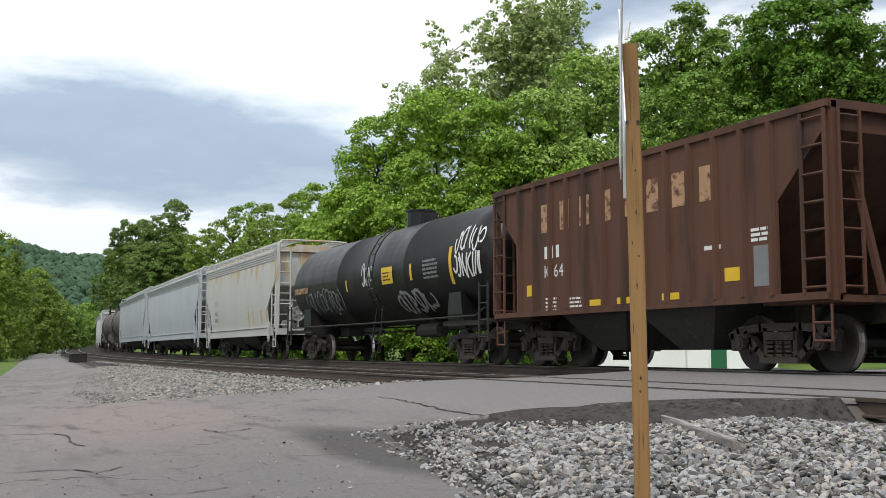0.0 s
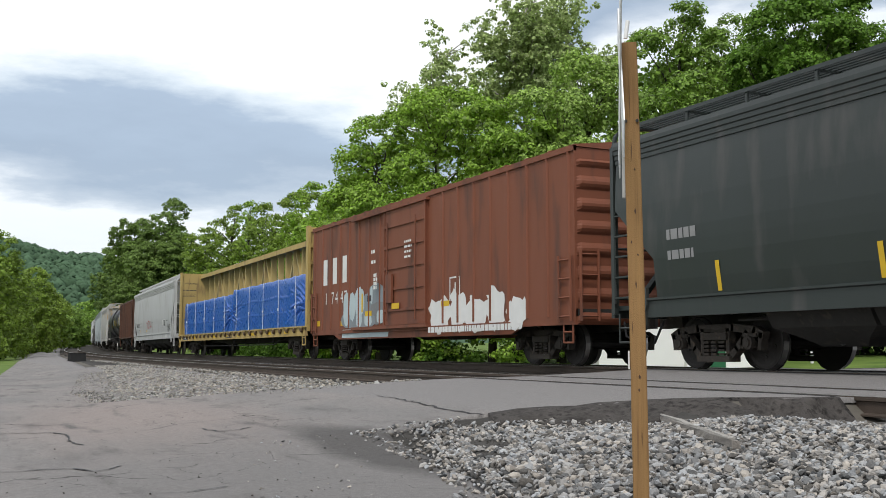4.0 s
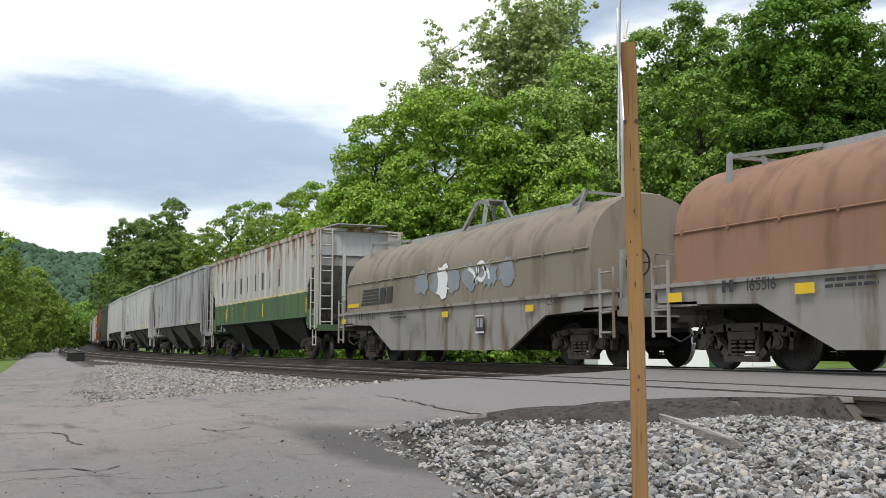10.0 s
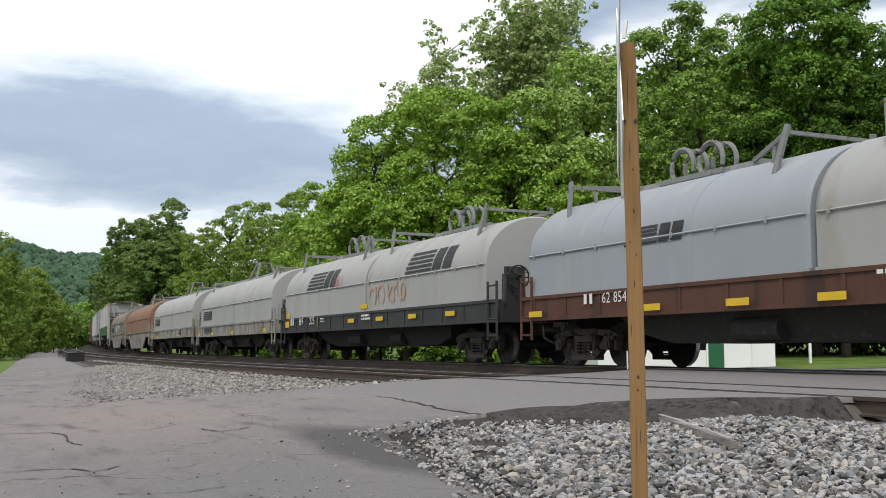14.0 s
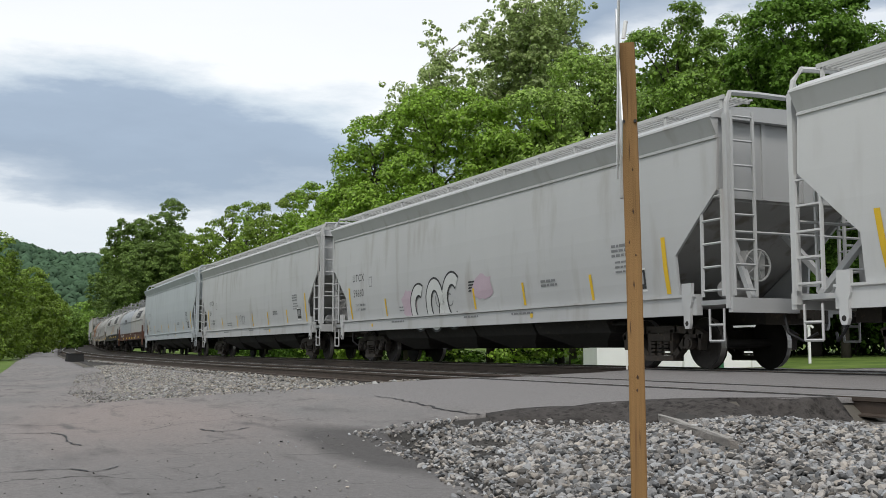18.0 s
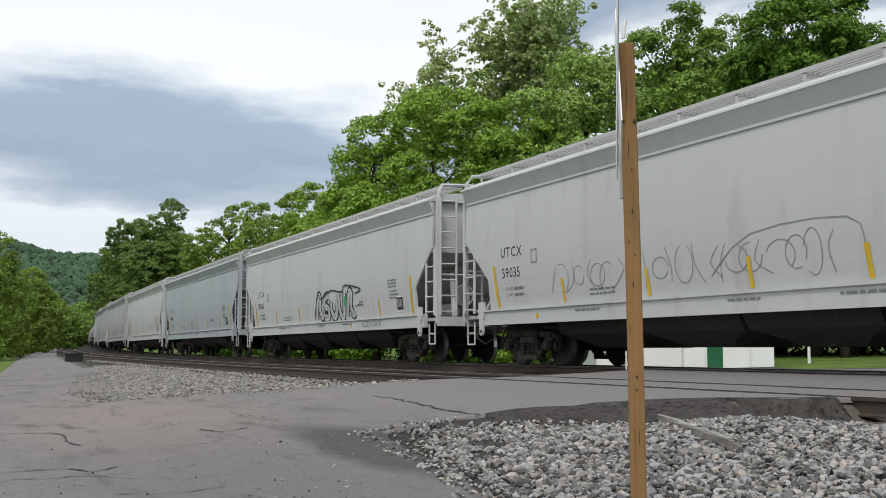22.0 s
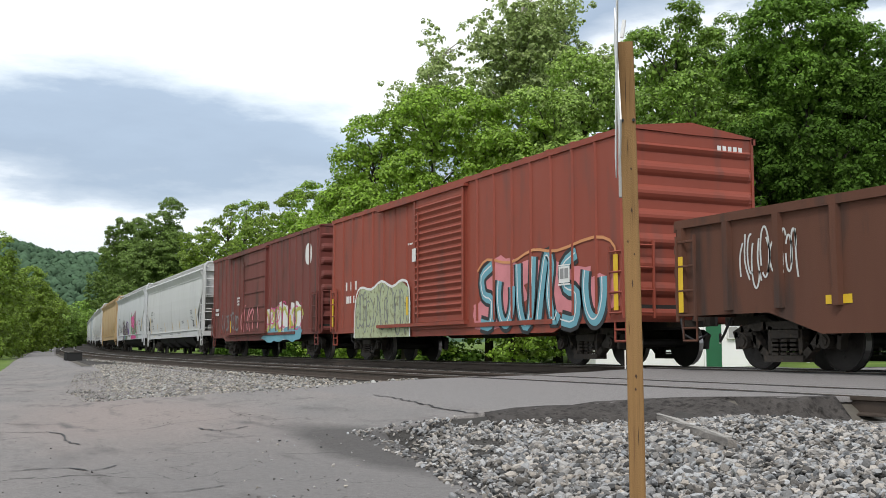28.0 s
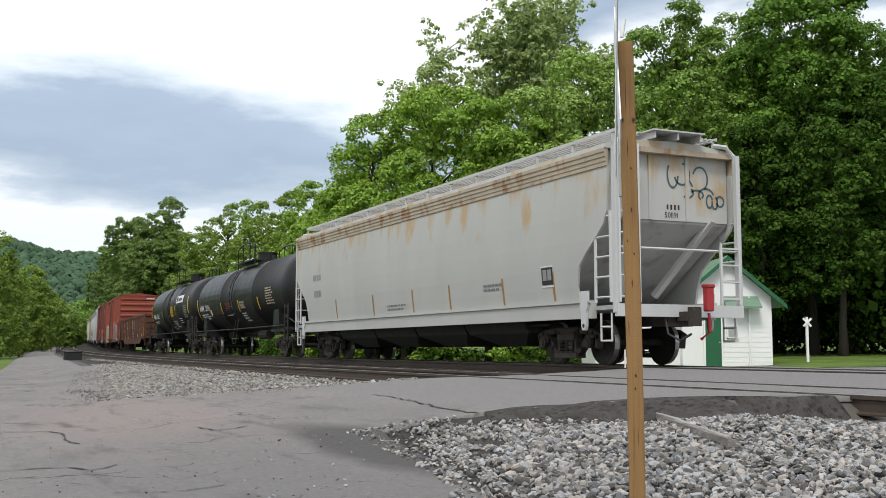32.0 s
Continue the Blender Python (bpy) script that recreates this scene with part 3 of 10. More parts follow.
def share(ob, x=0.0, y=0.0, z=0.0, rz=0.0, parent=None):
    """Another object on the mesh of ob."""
    o = new(ob.name.split(".")[0], ob.data)
    o.parent = parent if parent is not None else ob.parent
    o.matrix_basis = pose(x, y, z, 0, 0, rz)
    if "label" in ob:
        o["label"] = ob["label"]
    return o


def box(bm, x0, x1, y0, y1, z0, z1, mi=0):
    v = [bm.verts.new(p) for p in ((x0, y0, z0), (x1, y0, z0), (x1, y1, z0), (x0, y1, z0), (x0, y0, z1), (x1, y0, z1), (x1, y1, z1), (x0, y1, z1))]
    for f in ((3, 2, 1, 0), (4, 5, 6, 7), (0, 1, 5, 4), (1, 2, 6, 5), (2, 3, 7, 6), (3, 0, 4, 7)):
        bm.faces.new([v[i] for i in f]).material_index = mi
    return v


def rings(bm, loops, close=True, caps=True, mi=0):
    """Skin a row of equal loops of points."""
    vs = [[bm.verts.new(p) for p in lp] for lp in loops]
    k = len(loops[0])
    for a, b in zip(vs, vs[1:]):
        for i in range(k if close else k - 1):
            j = (i + 1) % k
            bm.faces.new((a[i], a[j], b[j], b[i])).material_index = mi
    if caps and close:
        bm.faces.new(list(reversed(vs[0]))).material_index = mi
        bm.faces.new(vs[-1]).material_index = mi
    return vs


def tube(bm, pts, r, k=6, mi=0):
    """A round bar along points; r is one radius or one for each point."""
    pts = [Vector(p) for p in pts]
    loops = []
    for i, p in enumerate(pts):
        d = (pts[min(i + 1, len(pts) - 1)] - pts[max(i - 1, 0)]).normalized()
        a = d.cross(Vector((0, 0, 1)) if abs(d.z) < 0.9 else Vector((1, 0, 0))).normalized()
        b = d.cross(a)
        rr = r[i] if isinstance(r, (list, tuple)) else r
        loops.append([p + rr * (math.cos(2 * math.pi * j / k) * a + math.sin(2 * math.pi * j / k) * b) for j in range(k)])
    rings(bm, loops, mi=mi)


def bar(bm, p, q, w, h):
    """A flat bar from p to q, w wide across y, h deep."""
    p, q = Vector(p), Vector(q)
    d = (q - p).normalized()
    a = d.cross(Vector((0, 1, 0)))
    a = a.normalized() if a.length > 1e-3 else Vector((1, 0, 0))
    b = d.cross(a).normalized()
    rings(bm, [[c + sa * a * h / 2 + sb * b * w / 2 for sa, sb in ((-1, -1), (1, -1), (1, 1), (-1, 1))] for c in (p, q)])


def lathe_y(bm, prof, k=24, mi=0):
    """Turn a profile of (y, r) about the y axis."""
    rings(bm, [[(r * math.cos(2 * math.pi * j / k), y, r * math.sin(2 * math.pi * j / k)) for j in range(k)] for y, r in prof], mi=mi)


def lathe_x(bm, prof, zc, k=28, mi=0):
    rings(bm, [[(x, r * math.cos(2 * math.pi * j / k), zc + r * math.sin(2 * math.pi * j / k)) for j in range(k)] for x, r in prof], mi=mi)


def stack(bm, rows, mi=0):
    """Rectangles stacked upwards: rows of z, x0, x1, half width."""
    rings(bm, [[(x0, -w, z), (x1, -w, z), (x1, w, z), (x0, w, z)] for z, x0, x1, w in rows], mi=mi)


def B():
    return bmesh.new()


# glyphs of the built-in font, each as a flat outline, made once
GLYPH = {}


def make_glyphs(chars):
    obs = []
    for c in chars:
        cu = bpy.data.curves.new("glyph", "FONT")
        cu.body, cu.size, cu.resolution_u = c, 1.0, 2
        obs.append((c, new("glyph", cu)))
    dg = bpy.context.evaluated_depsgraph_get()
    for c, o in obs:
        me = o.evaluated_get(dg).to_mesh()
        vs = [(v.co.x, v.co.y) for v in me.vertices]
        fs = [tuple(p.vertices) for p in me.polygons]
        lo = min((v[0] for v in vs), default=0.0)
        hi = max((v[0] for v in vs), default=0.3)
        GLYPH[c] = ([(x - lo, y) for x, y in vs], fs, hi - lo)
        o.evaluated_get(dg).to_mesh_clear()
    for c, o in obs:
        cu = o.data
        bpy.data.objects.remove(o)
        bpy.data.curves.remove(cu)


make_glyphs("0123456789CSDONTHUMPWARIGLEXB")

# ---------------------------------------------------------------- the line of the railway and the lie of the land
CURVE_FROM, CURVE_TO, BEND, RISE = 26.9, 140.0, 0.00097, 7.75e-5
Y_FAR, Y_NEAR, Z_FAR, Z_NEAR = 13.04, 8.40, -0.06, -0.15


def rise(s):
    u = min(max(s - 10.0, 0.0), 130.0)
    return RISE * u * u / 2 + min(max(s - 140.0, 0.0), 400.0) * 0.0101


def heading(s):
    return BEND * (min(max(s, CURVE_FROM), CURVE_TO) - CURVE_FROM)


def swerve(s):
    """How far the railway has bent towards +y after s metres along it."""
    a = heading(s)
    return (1 - math.cos(a)) / BEND + max(s - CURVE_TO, 0.0) * math.sin(a)


def along(s, y, z=0.0):
    """The place s metres along the railway on the line that is y from the camera on the straight."""
    a = heading(s)
    u = min(max(s, CURVE_FROM), CURVE_TO)
    fx = min(s, CURVE_FROM) + math.sin(a) / BEND + max(s - CURVE_TO, 0.0) * math.cos(a)
    o = y - Y_FAR
    return Vector((-(fx - o * math.sin(a)), Y_FAR + swerve(s) + o * math.cos(a), z + rise(s)))


LAND_D = [-200, -60, -25, -8, 0, 2.5, 3.1, 3.6, 4.7, 6.0, 7.0, 15.0, 17.0, 22.0, 30.0, 38.0, 60.0]
LAND_Z = [3.0, 0.2, -0.55, -0.80, -0.75, -0.66, -0.645, -0.60, -0.45, -0.40, -0.38, -0.38, -0.42, -0.45, -0.18, 0.05, 0.20]
RAMP_D = [2.4, 3.6, 4.9, 6.0, 7.0, 9.2, 10.8, 12.3, 16.0, 24.0]
RAMP_Z = [-0.625, -0.53, -0.31, -0.23, -0.192, -0.19, -0.155, -0.105, -0.11, -0.45]
RIGHT_D, RIGHT_S = [3.6, 4.7, 5.1, 5.75, 6.1, 6.5, 6.95, 7.4, 8.5, 10.5, 14.5, 24.0], [9.3, 8.9, 8.65, 8.25, 7.95, 7.7, 7.48, 7.4, 7.25, 4.0, 2.0, 0.0]
LEFT_D, LEFT_S = [3.2, 4.3, 5.4, 7.5, 10.0, 14.5, 24.0], [18.5, 16.8, 14.9, 15.2, 16.5, 17.6, 19.0]


def ease(v):
    v = min(max(v, 0.0), 1.0)
    return v * v * (3 - 2 * v)


def land(s, y):
    """Height of the ground; s = -x."""
    d = y - swerve(s)
    z = float(np.interp(d, LAND_D, LAND_Z))
    if 2.4 < y < 24 and -3 < s < 24:
        w = ease((s - float(np.interp(y, RIGHT_D, RIGHT_S)) + (0.75 if y < 6.4 else 0.15)) / (0.75 if y < 6.4 else 0.15)) * ease((float(np.interp(y, LEFT_D, LEFT_S)) - s + 0.9) / 0.9)
        z += w * (float(np.interp(y, RAMP_D, RAMP_Z)) - z)
    if s < 9.5 and 2.0 < y < 7.0:
        z += 0.10 * math.exp(-((s - 6.6) / 1.3) ** 2 - ((y - 5.9) / 0.7) ** 2)
    return z + rise(s) + (0.012 if y < 6.5 else 0.004) * noise.noise((s * 0.8, y * 0.8, 3.1))


def spaced(stops):
    """Coordinates with a step of their own between stops: (from, step), ..., (end, 0)."""
    out = []
    for (a, st), (b, _) in zip(stops, stops[1:]):
        k = max(1, round((b - a) / st))
        out += [a + (b - a) * i / k for i in range(k)]
    return out + [stops[-1][0]]


def make_ground():
    xs = spaced([(-2500, 250), (-500, 40), (-100, 5), (-30, 0.5), (-20, 0.22), (0, 1.0), (20, 30), (200, 300), (1500, 0)])
    ys = spaced([(-1500, 250), (-250, 40), (-30, 4), (-6, 0.6), (1, 0.22), (9, 0.6), (26, 4), (100, 40), (500, 300), (2500, 0)])
    bm = B()
    vs = [[bm.verts.new((x, y, land(-x, y))) for y in ys] for x in xs]
    for a, b in zip(vs, vs[1:]):
        for i in range(len(ys) - 1):
            bm.faces.new((a[i], b[i], b[i + 1], a[i + 1]))
    tagged(part("ground", bm, "ground_mix", smooth=True), "grassy and stony ground around the railway crossing", "ground", kind="structure")


def ground_material():
    """Grass away from the line and the road, bare stony soil near them."""
    m = material("ground_mix", (0.11, 0.10, 0.085), 0.95, vary=0.35, scale=1.2, bump=0.8, fine=14, spec=0.2)
    nt = m.node_tree
    n, ln = nt.nodes.new, nt.links.new
    b = nt.nodes["Principled BSDF"]
    old = b.inputs["Base Color"].links[0].from_socket
    tc = n("ShaderNodeTexCoord")
    sep = n("ShaderNodeSeparateXYZ")
    ln(tc.outputs["Object"], sep.inputs[0])
    nz = n("ShaderNodeTexNoise")
    nz.inputs["Scale"].default_value, nz.inputs["Detail"].default_value = 0.7, 6
    ln(tc.outputs["Object"], nz.inputs["Vector"])
    masks = []
    for lo, hi in ((17.2, 18.2), (0.9, 0.2)):
        sk = n("ShaderNodeMath")
        sk.operation = "MULTIPLY_ADD"
        ln(sep.outputs["X"], sk.inputs[0])
        sk.inputs[1].default_value = 0.062 if hi < 1 else 0.0
        ln(sep.outputs["Y"], sk.inputs[2])
        a = n("ShaderNodeMath")
        a.operation = "MULTIPLY_ADD"
        ln(nz.outputs["Fac"], a.inputs[0])
        a.inputs[1].default_value = 1.2
        ln(sk.outputs[0], a.inputs[2])
        r = n("ShaderNodeMapRange")
        r.inputs["From Min"].default_value, r.inputs["From Max"].default_value = lo, hi
        ln(a.outputs[0], r.inputs["Value"])
        masks.append(r)
    mx = n("ShaderNodeMath")
    mx.operation = "MAXIMUM"
    ln(masks[0].outputs[0], mx.inputs[0])
    ln(masks[1].outputs[0], mx.inputs[1])
    g = n("ShaderNodeValToRGB")
    g.color_ramp.elements[0].position, g.color_ramp.elements[0].color = 0.3, (0.065, 0.115, 0.020, 1)
    g.color_ramp.elements[1].position, g.color_ramp.elements[1].color = 0.7, (0.14, 0.20, 0.04, 1)
    ln(nz.outputs["Fac"], g.inputs[0])
    mix = n("ShaderNodeMix")
    mix.data_type = "RGBA"
    ln(mx.outputs[0], mix.inputs["Factor"])
    ln(old, mix.inputs["A"])
    ln(g.outputs[0], mix.inputs["B"])
    ln(mix.outputs["Result"], b.inputs["Base Color"])
    return m


M["ground_mix"] = ground_material()
make_ground()


def sheet(name, outline, lift, mat, step, fine=None, rough_edge=0.05, depth=0.05, seed=1):
    """A thin slab of (s, y) outline that follows the land: clipped to a grid, ragged at its edge."""
    rnd = random.Random(seed)
    pts = []
    for (a, b), (c, d) in zip(outline, outline[1:] + outline[:1]):
        k = max(1, int(math.hypot(c - a, d - b) / 0.25)) if math.hypot(c - a, d - b) < 14 else 8
        for i in range(k):
            t = i / k
            j = rough_edge if math.hypot(c - a, d - b) < 14 else 0
            pts.append((a + (c - a) * t + rnd.uniform(-j, j), b + (d - b) * t + rnd.uniform(-j, j)))
    bm = B()
    bm.faces.new([bm.verts.new((-s, y, 0)) for s, y in pts])
    bmesh.ops.triangulate(bm, faces=bm.faces[:])
    s0, s1 = min(p[0] for p in pts), max(p[0] for p in pts)
    y0, y1 = min(p[1] for p in pts), max(p[1] for p in pts)
    for c0, c1, axis in ((-s1, -s0, 0), (y0, y1, 1)):
        c = c0 + step
        while c < c1:
            co = [0, 0, 0]
            no = [0, 0, 0]
            co[axis], no[axis] = c, 1
            bmesh.ops.bisect_plane(bm, geom=bm.verts[:] + bm.edges[:] + bm.faces[:], plane_co=co, plane_no=no)
            near = (-24 < c < 0) if axis == 0 else (-2 < c < 12)
            c += step if near else step * 4
    for v in bm.verts:
        v.co.z = land(-v.co.x, v.co.y) + lift
    edge = [e for e in bm.edges if len(e.link_faces) == 1]
    ext = bmesh.ops.extrude_edge_only(bm, edges=edge)
    for v in ext["geom"]:
        if isinstance(v, bmesh.types.BMVert):
            v.co.z -= depth
    bmesh.ops.recalc_face_normals(bm, faces=bm.faces[:])
    return part(name, bm, mat, smooth=True)


ASPHALT = [(-12, -1.5), (2, 0.7), (4.2, 2.0), (5.7, 3.0), (6.5, 3.2), (7.3, 3.4), (8.3, 3.6), (9.1, 3.75), (9.15, 4.2), (8.95, 4.62), (8.68, 5.08), (8.28, 5.74), (7.99, 6.1), (7.73, 6.52), (7.5, 6.95), (7.42, 7.4),
           (7.3, 8.5), (4.1, 10.5), (2, 14.5), (0, 24), (-2, 45), (22, 45), (19, 24), (17.5, 14.5), (16.4, 10), (15.1, 7.5), (14.7, 5.5), (15.2, 4.65), (17.4, 4.25), (18.9, 3.55), (19.4, 2.7), (24, 2.95), (32, 3.9), (46, 5.3),
           (90, 8.5), (150, 14.2), (240, 23.0), (240, 20.0), (150, 12.0), (119, 8.9), (90, 6.0), (75, 4.55), (52, 2.75), (44, 2.1), (30, 0.9), (20, -1.0), (5, -6), (-12, -8)]
tagged(sheet("road", ASPHALT, 0.028, "asphalt", 0.4, seed=3), "worn grey asphalt road rising to the crossing", "road", kind="structure")
RAMP_EDGE = [(9.0, 4.62), (8.75, 5.1), (8.35, 5.78), (8.06, 6.15), (7.8, 6.58), (7.56, 7.0), (7.48, 7.52), (7.2, 7.5), (7.05, 6.85), (7.1, 6.3), (7.3, 5.75), (7.75, 5.45), (8.1, 5.2), (8.5, 4.75), (8.7, 4.5)]
tagged(sheet("road_shoulder", RAMP_EDGE, 0.033, "asphalt_edge", 0.2, rough_edge=0.09, seed=5), "dark crumbled asphalt edge of the crossing ramp", "road edge", kind="structure")
SHOULDER = [(14.8, 5.5), (15.3, 4.75), (17.5, 4.35), (19.0, 3.6), (19.5, 2.8), (22, 3.0), (27, 3.7), (34, 4.6), (46, 5.7), (90, 8.9), (90, 9.6), (46, 6.8), (30, 6.3), (14.9, 6.7)]
tagged(sheet("gravel_shoulder", SHOULDER, 0.012, "ballast_bed", 0.5, rough_edge=0.15, seed=7), "pale gravel shoulder beside the near track", "gravel", kind="structure")
GRAVEL = [(-6, 0.5), (2, 1.0), (4.2, 2.1), (5.6, 2.9), (7.3, 3.3), (9.3, 3.55), (9.2, 4.3), (8.6, 5.1), (8.1, 5.6), (7.5, 6.2), (7.1, 6.9), (-6, 7.0)]
tagged(sheet("gravel_bed", GRAVEL, 0.012, "ballast_bed", 0.4, rough_edge=0.1, seed=9), "grey crushed stone bed beside the crossing", "gravel", kind="structure")


def inside(poly, s, y):
    c = False
    for (a, b), (p, q) in zip(poly, poly[1:] + poly[:1]):
        if (b > y) != (q > y) and s < (p - a) * (y - b) / (q - b) + a:
            c = not c
    return c


# cracks in the road: thin dark seams
def crack(pts, w=0.03):
    bm = B()
    rnd = random.Random(len(pts) * 7 + int(pts[0][0] * 10))
    prev = None
    for (a, b), (c, d) in zip(pts, pts[1:]):
        k = max(2, int(math.hypot(c - a, d - b) / 0.1))
        for i in range(k):
            t = i / k
            s, y = a + (c - a) * t + rnd.uniform(-1, 1) * 0.025, b + (d - b) * t + rnd.uniform(-1, 1) * 0.025
            ww = w * rnd.uniform(0.4, 1.2)
            nx, ny = -(d - b), (c - a)
            ln = math.hypot(nx, ny)
            e = [bm.verts.new((-(s + sg * nx / ln * ww), y + sg * ny / ln * ww, land(s, y) + 0.034)) for sg in (-1, 1)]
            if prev:
                bm.faces.new((prev[0], e[0], e[1], prev[1]))
            prev = e
    bmesh.ops.recalc_face_normals(bm, faces=bm.faces[:])
    tagged(part("road_crack", bm, "tar"), "dark open crack in the grey asphalt", "crack", "road cracks", kind="structure")


crack([(12.4, 4.86), (11.63, 4.84), (10.28, 4.68), (9.25, 4.58), (8.95, 4.64)], 0.016)
crack([(13.7, 0.2), (13.5, 0.75), (13.2, 1.2), (12.6, 1.32), (11.9, 1.24), (11.6, 1.27), (11.2, 1.36)], 0.016)
crack([(9.5, 0.1), (9.3, 0.5), (9.2, 1.0), (8.87, 1.11), (8.93, 1.23), (9.2, 1.4)], 0.017)
crack([(11.8, 2.6), (11.3, 2.65), (11.2, 2.86), (11.4, 3.1)], 0.015)
crack([(10.4, 1.7), (10.2, 2.1), (10.35, 2.6), (10.1, 3.0)], 0.007)
crack([(15.6, 0.2), (15.2, 0.8), (14.3, 1.25), (14.6, 1.9)], 0.012)
crack([(7.4, 1.1), (7.2, 1.5), (7.35, 1.9)], 0.010)
crack([(17.5, 1.8), (16.8, 2.4), (17.1, 2.9)], 0.014)

# ---------------------------------------------------------------- track


def strip(name, prof, stations, mat, parent=None, label=""):
    """Sweep a profile of (y, z) along the railway."""
    bm = B()
    rings(bm, [[along(s, y, z) for y, z in prof] for s in stations])
    bmesh.ops.recalc_face_normals(bm, faces=bm.faces[:])
    return part(name, bm, mat, parent, label)


STATIONS = spaced([(-700, 100), (-30, 10), (26, 4), (140, 20), (800, 0)])
BED = [(5.9, -0.47), (6.8, -0.41), (7.2, -0.37), (9.9, -0.37), (10.8, -0.285), (15.0, -0.285), (16.6, -0.5), (16.6, -0.9), (5.9, -0.9)]
bed_parts = [strip("track_bed", BED, [s for s in STATIONS if s <= 5] + [7.2], "track_bed"), strip("track_bed", BED, [16.5] + [s for s in STATIONS if s > 17], "track_bed")]
for b in bed_parts:
    tagged(b, "dark grey stone ballast bed under two tracks", "track bed", kind="structure")
strip("crossing_bed", [(9.2, -0.9), (9.2, -0.34), (15.0, -0.34), (15.0, -0.9)], [1.5, 20], "soil")
tagged(bpy.data.objects["crossing_bed"], "packed soil under the crossing", "track bed", kind="structure")

RAIL = [(-0.075, -0.18), (-0.075, -0.165), (-0.012, -0.15), (-0.012, -0.05), (-0.036, -0.04), (-0.036, -0.003), (0.036, -0.003), (0.036, -0.04), (0.012, -0.05),
        (0.012, -0.15), (0.075, -0.165), (0.075, -0.18)]
for y0, z0, nm in ((Y_FAR, Z_FAR, "far"), (Y_NEAR, Z_NEAR, "near")):
    for sg in (-1, 1):
        yy = y0 + sg * 0.755
        r = strip("rail", [(yy + a, z0 + b) for a, b in RAIL], STATIONS, "rail")
        tagged(r, f"rusty steel rail with a shiny head on the {nm} track", "rail", "rails", kind="structure")
        strip("railhead", [(yy - 0.034, z0 - 0.004), (yy - 0.034, z0), (yy + 0.034, z0), (yy + 0.034, z0 - 0.004)], STATIONS, "railhead", r, "worn bright running surface")


def flangeways():
    """Dark gaps in the asphalt beside each rail of the crossing."""
    for y0, z0, sa, sb in ((Y_NEAR, Z_NEAR, 7.6, 15.4), (Y_FAR, Z_FAR, 2.8, 17.4)):
        for sg in (-1, 1):
            for off, w in ((-0.075, 0.035), (0.07, 0.03)):
                yy = y0 + sg * 0.755 + off
                bm = B()
                rings(bm, [[(-s, yy - w, land(s, yy) + 0.026), (-s, yy - w, land(s, yy) + 0.033), (-s, yy + w, land(s, yy) + 0.033), (-s, yy + w, land(s, yy) + 0.026)] for s in np.arange(sa, sb, 0.4)])
                tagged(part("flangeway", bm, "tar"), "dark filler strip beside a rail in the crossing", "crossing strip", "crossing strips", kind="structure")


flangeways()


def make_ties():
    for y0, z0, nm in ((Y_FAR, Z_FAR, "far"), (Y_NEAR, Z_NEAR, "near")):
        group = tagged(new("track_ties"), f"weathered dark timber ties of the {nm} track", "railway ties", kind="structure")
        proto = None
        bm = B()
        box(bm, -0.115, 0.115, -1.3, 1.3, -0.16, 0.0)
        bmesh.ops.bevel(bm, geom=bm.edges[:], offset=0.012, segments=1, affect="EDGES")
        rnd = random.Random(4)
        s = -14.0
        while s < 110:
            if not (2.0 < s < 17 and (s > np.interp(y0, RIGHT_D, RIGHT_S) - 0.3) and s < 18):
                p = along(s, y0 + rnd.uniform(-0.05, 0.05), z0 - 0.182)
                m = pose(p.x, p.y, p.z, rnd.uniform(-0.4, 0.4), 0, -math.degrees(heading(s)) + rnd.uniform(-1.5, 1.5))
                if proto is None:
                    proto = part("tie", bm, "tie", group)
                    proto.matrix_basis = m
                else:
                    o = new("tie", proto.data)
                    o.parent, o.matrix_basis = group, m
            s += 0.53


make_ties()


def stones(name, poly, count, size, lift, parent, seed, holes=(), mat="stone"):
    """Crushed stones strewn over an outline: the last come as one heap, the nearest singly."""
    rnd = random.Random(seed)
    ico = B()
    bmesh.ops.create_icosphere(ico, subdivisions=1, radius=1.0)
    ico.verts.index_update()
    bv = np.array([v.co[:] for v in ico.verts])
    bf = np.array([[v.index for v in f.verts] for f in ico.faces])
    ico.free()
    g = np.random.RandomState(seed)
    s0, s1 = min(p[0] for p in poly), max(p[0] for p in poly)
    y0, y1 = min(p[1] for p in poly), max(p[1] for p in poly)
    V, F, k = [], [], 0
    while k < count:
        s, y = rnd.uniform(s0, s1), rnd.uniform(y0, y1)
        if not inside(poly, s, y) or any(math.hypot((s - a) / c, (y - b) / d) < 1 for a, b, c, d in holes):
            continue
        r = size * rnd.choice((0.45, 0.6, 0.7, 0.85, 1.0, 1.0, 1.3)) * 0.5
        sc = np.array([r * rnd.uniform(0.9, 1.5), r * rnd.uniform(0.7, 1.05), r * rnd.uniform(0.4, 0.68)])
        jit = bv * (1 + g.uniform(-0.36, 0.30, bv.shape))
        q = np.array(Euler((rnd.uniform(-0.9, 0.9), rnd.uniform(-0.9, 0.9), rnd.uniform(0, 6.3))).to_matrix())
        v = (jit * sc) @ q.T + np.array([-s, y, land(s, y) + lift + sc[2] * 0.45 + rnd.uniform(0, lift)])
        F.append(bf + len(bv) * k)
        V.append(v)
        k += 1
    V, F = np.concatenate(V), np.concatenate(F)
    me = bpy.data.meshes.new(name)
    me.from_pydata(V.tolist(), [], F.tolist())
    me.materials.append(M[mat])
    ob = new(name, me)
    return ob

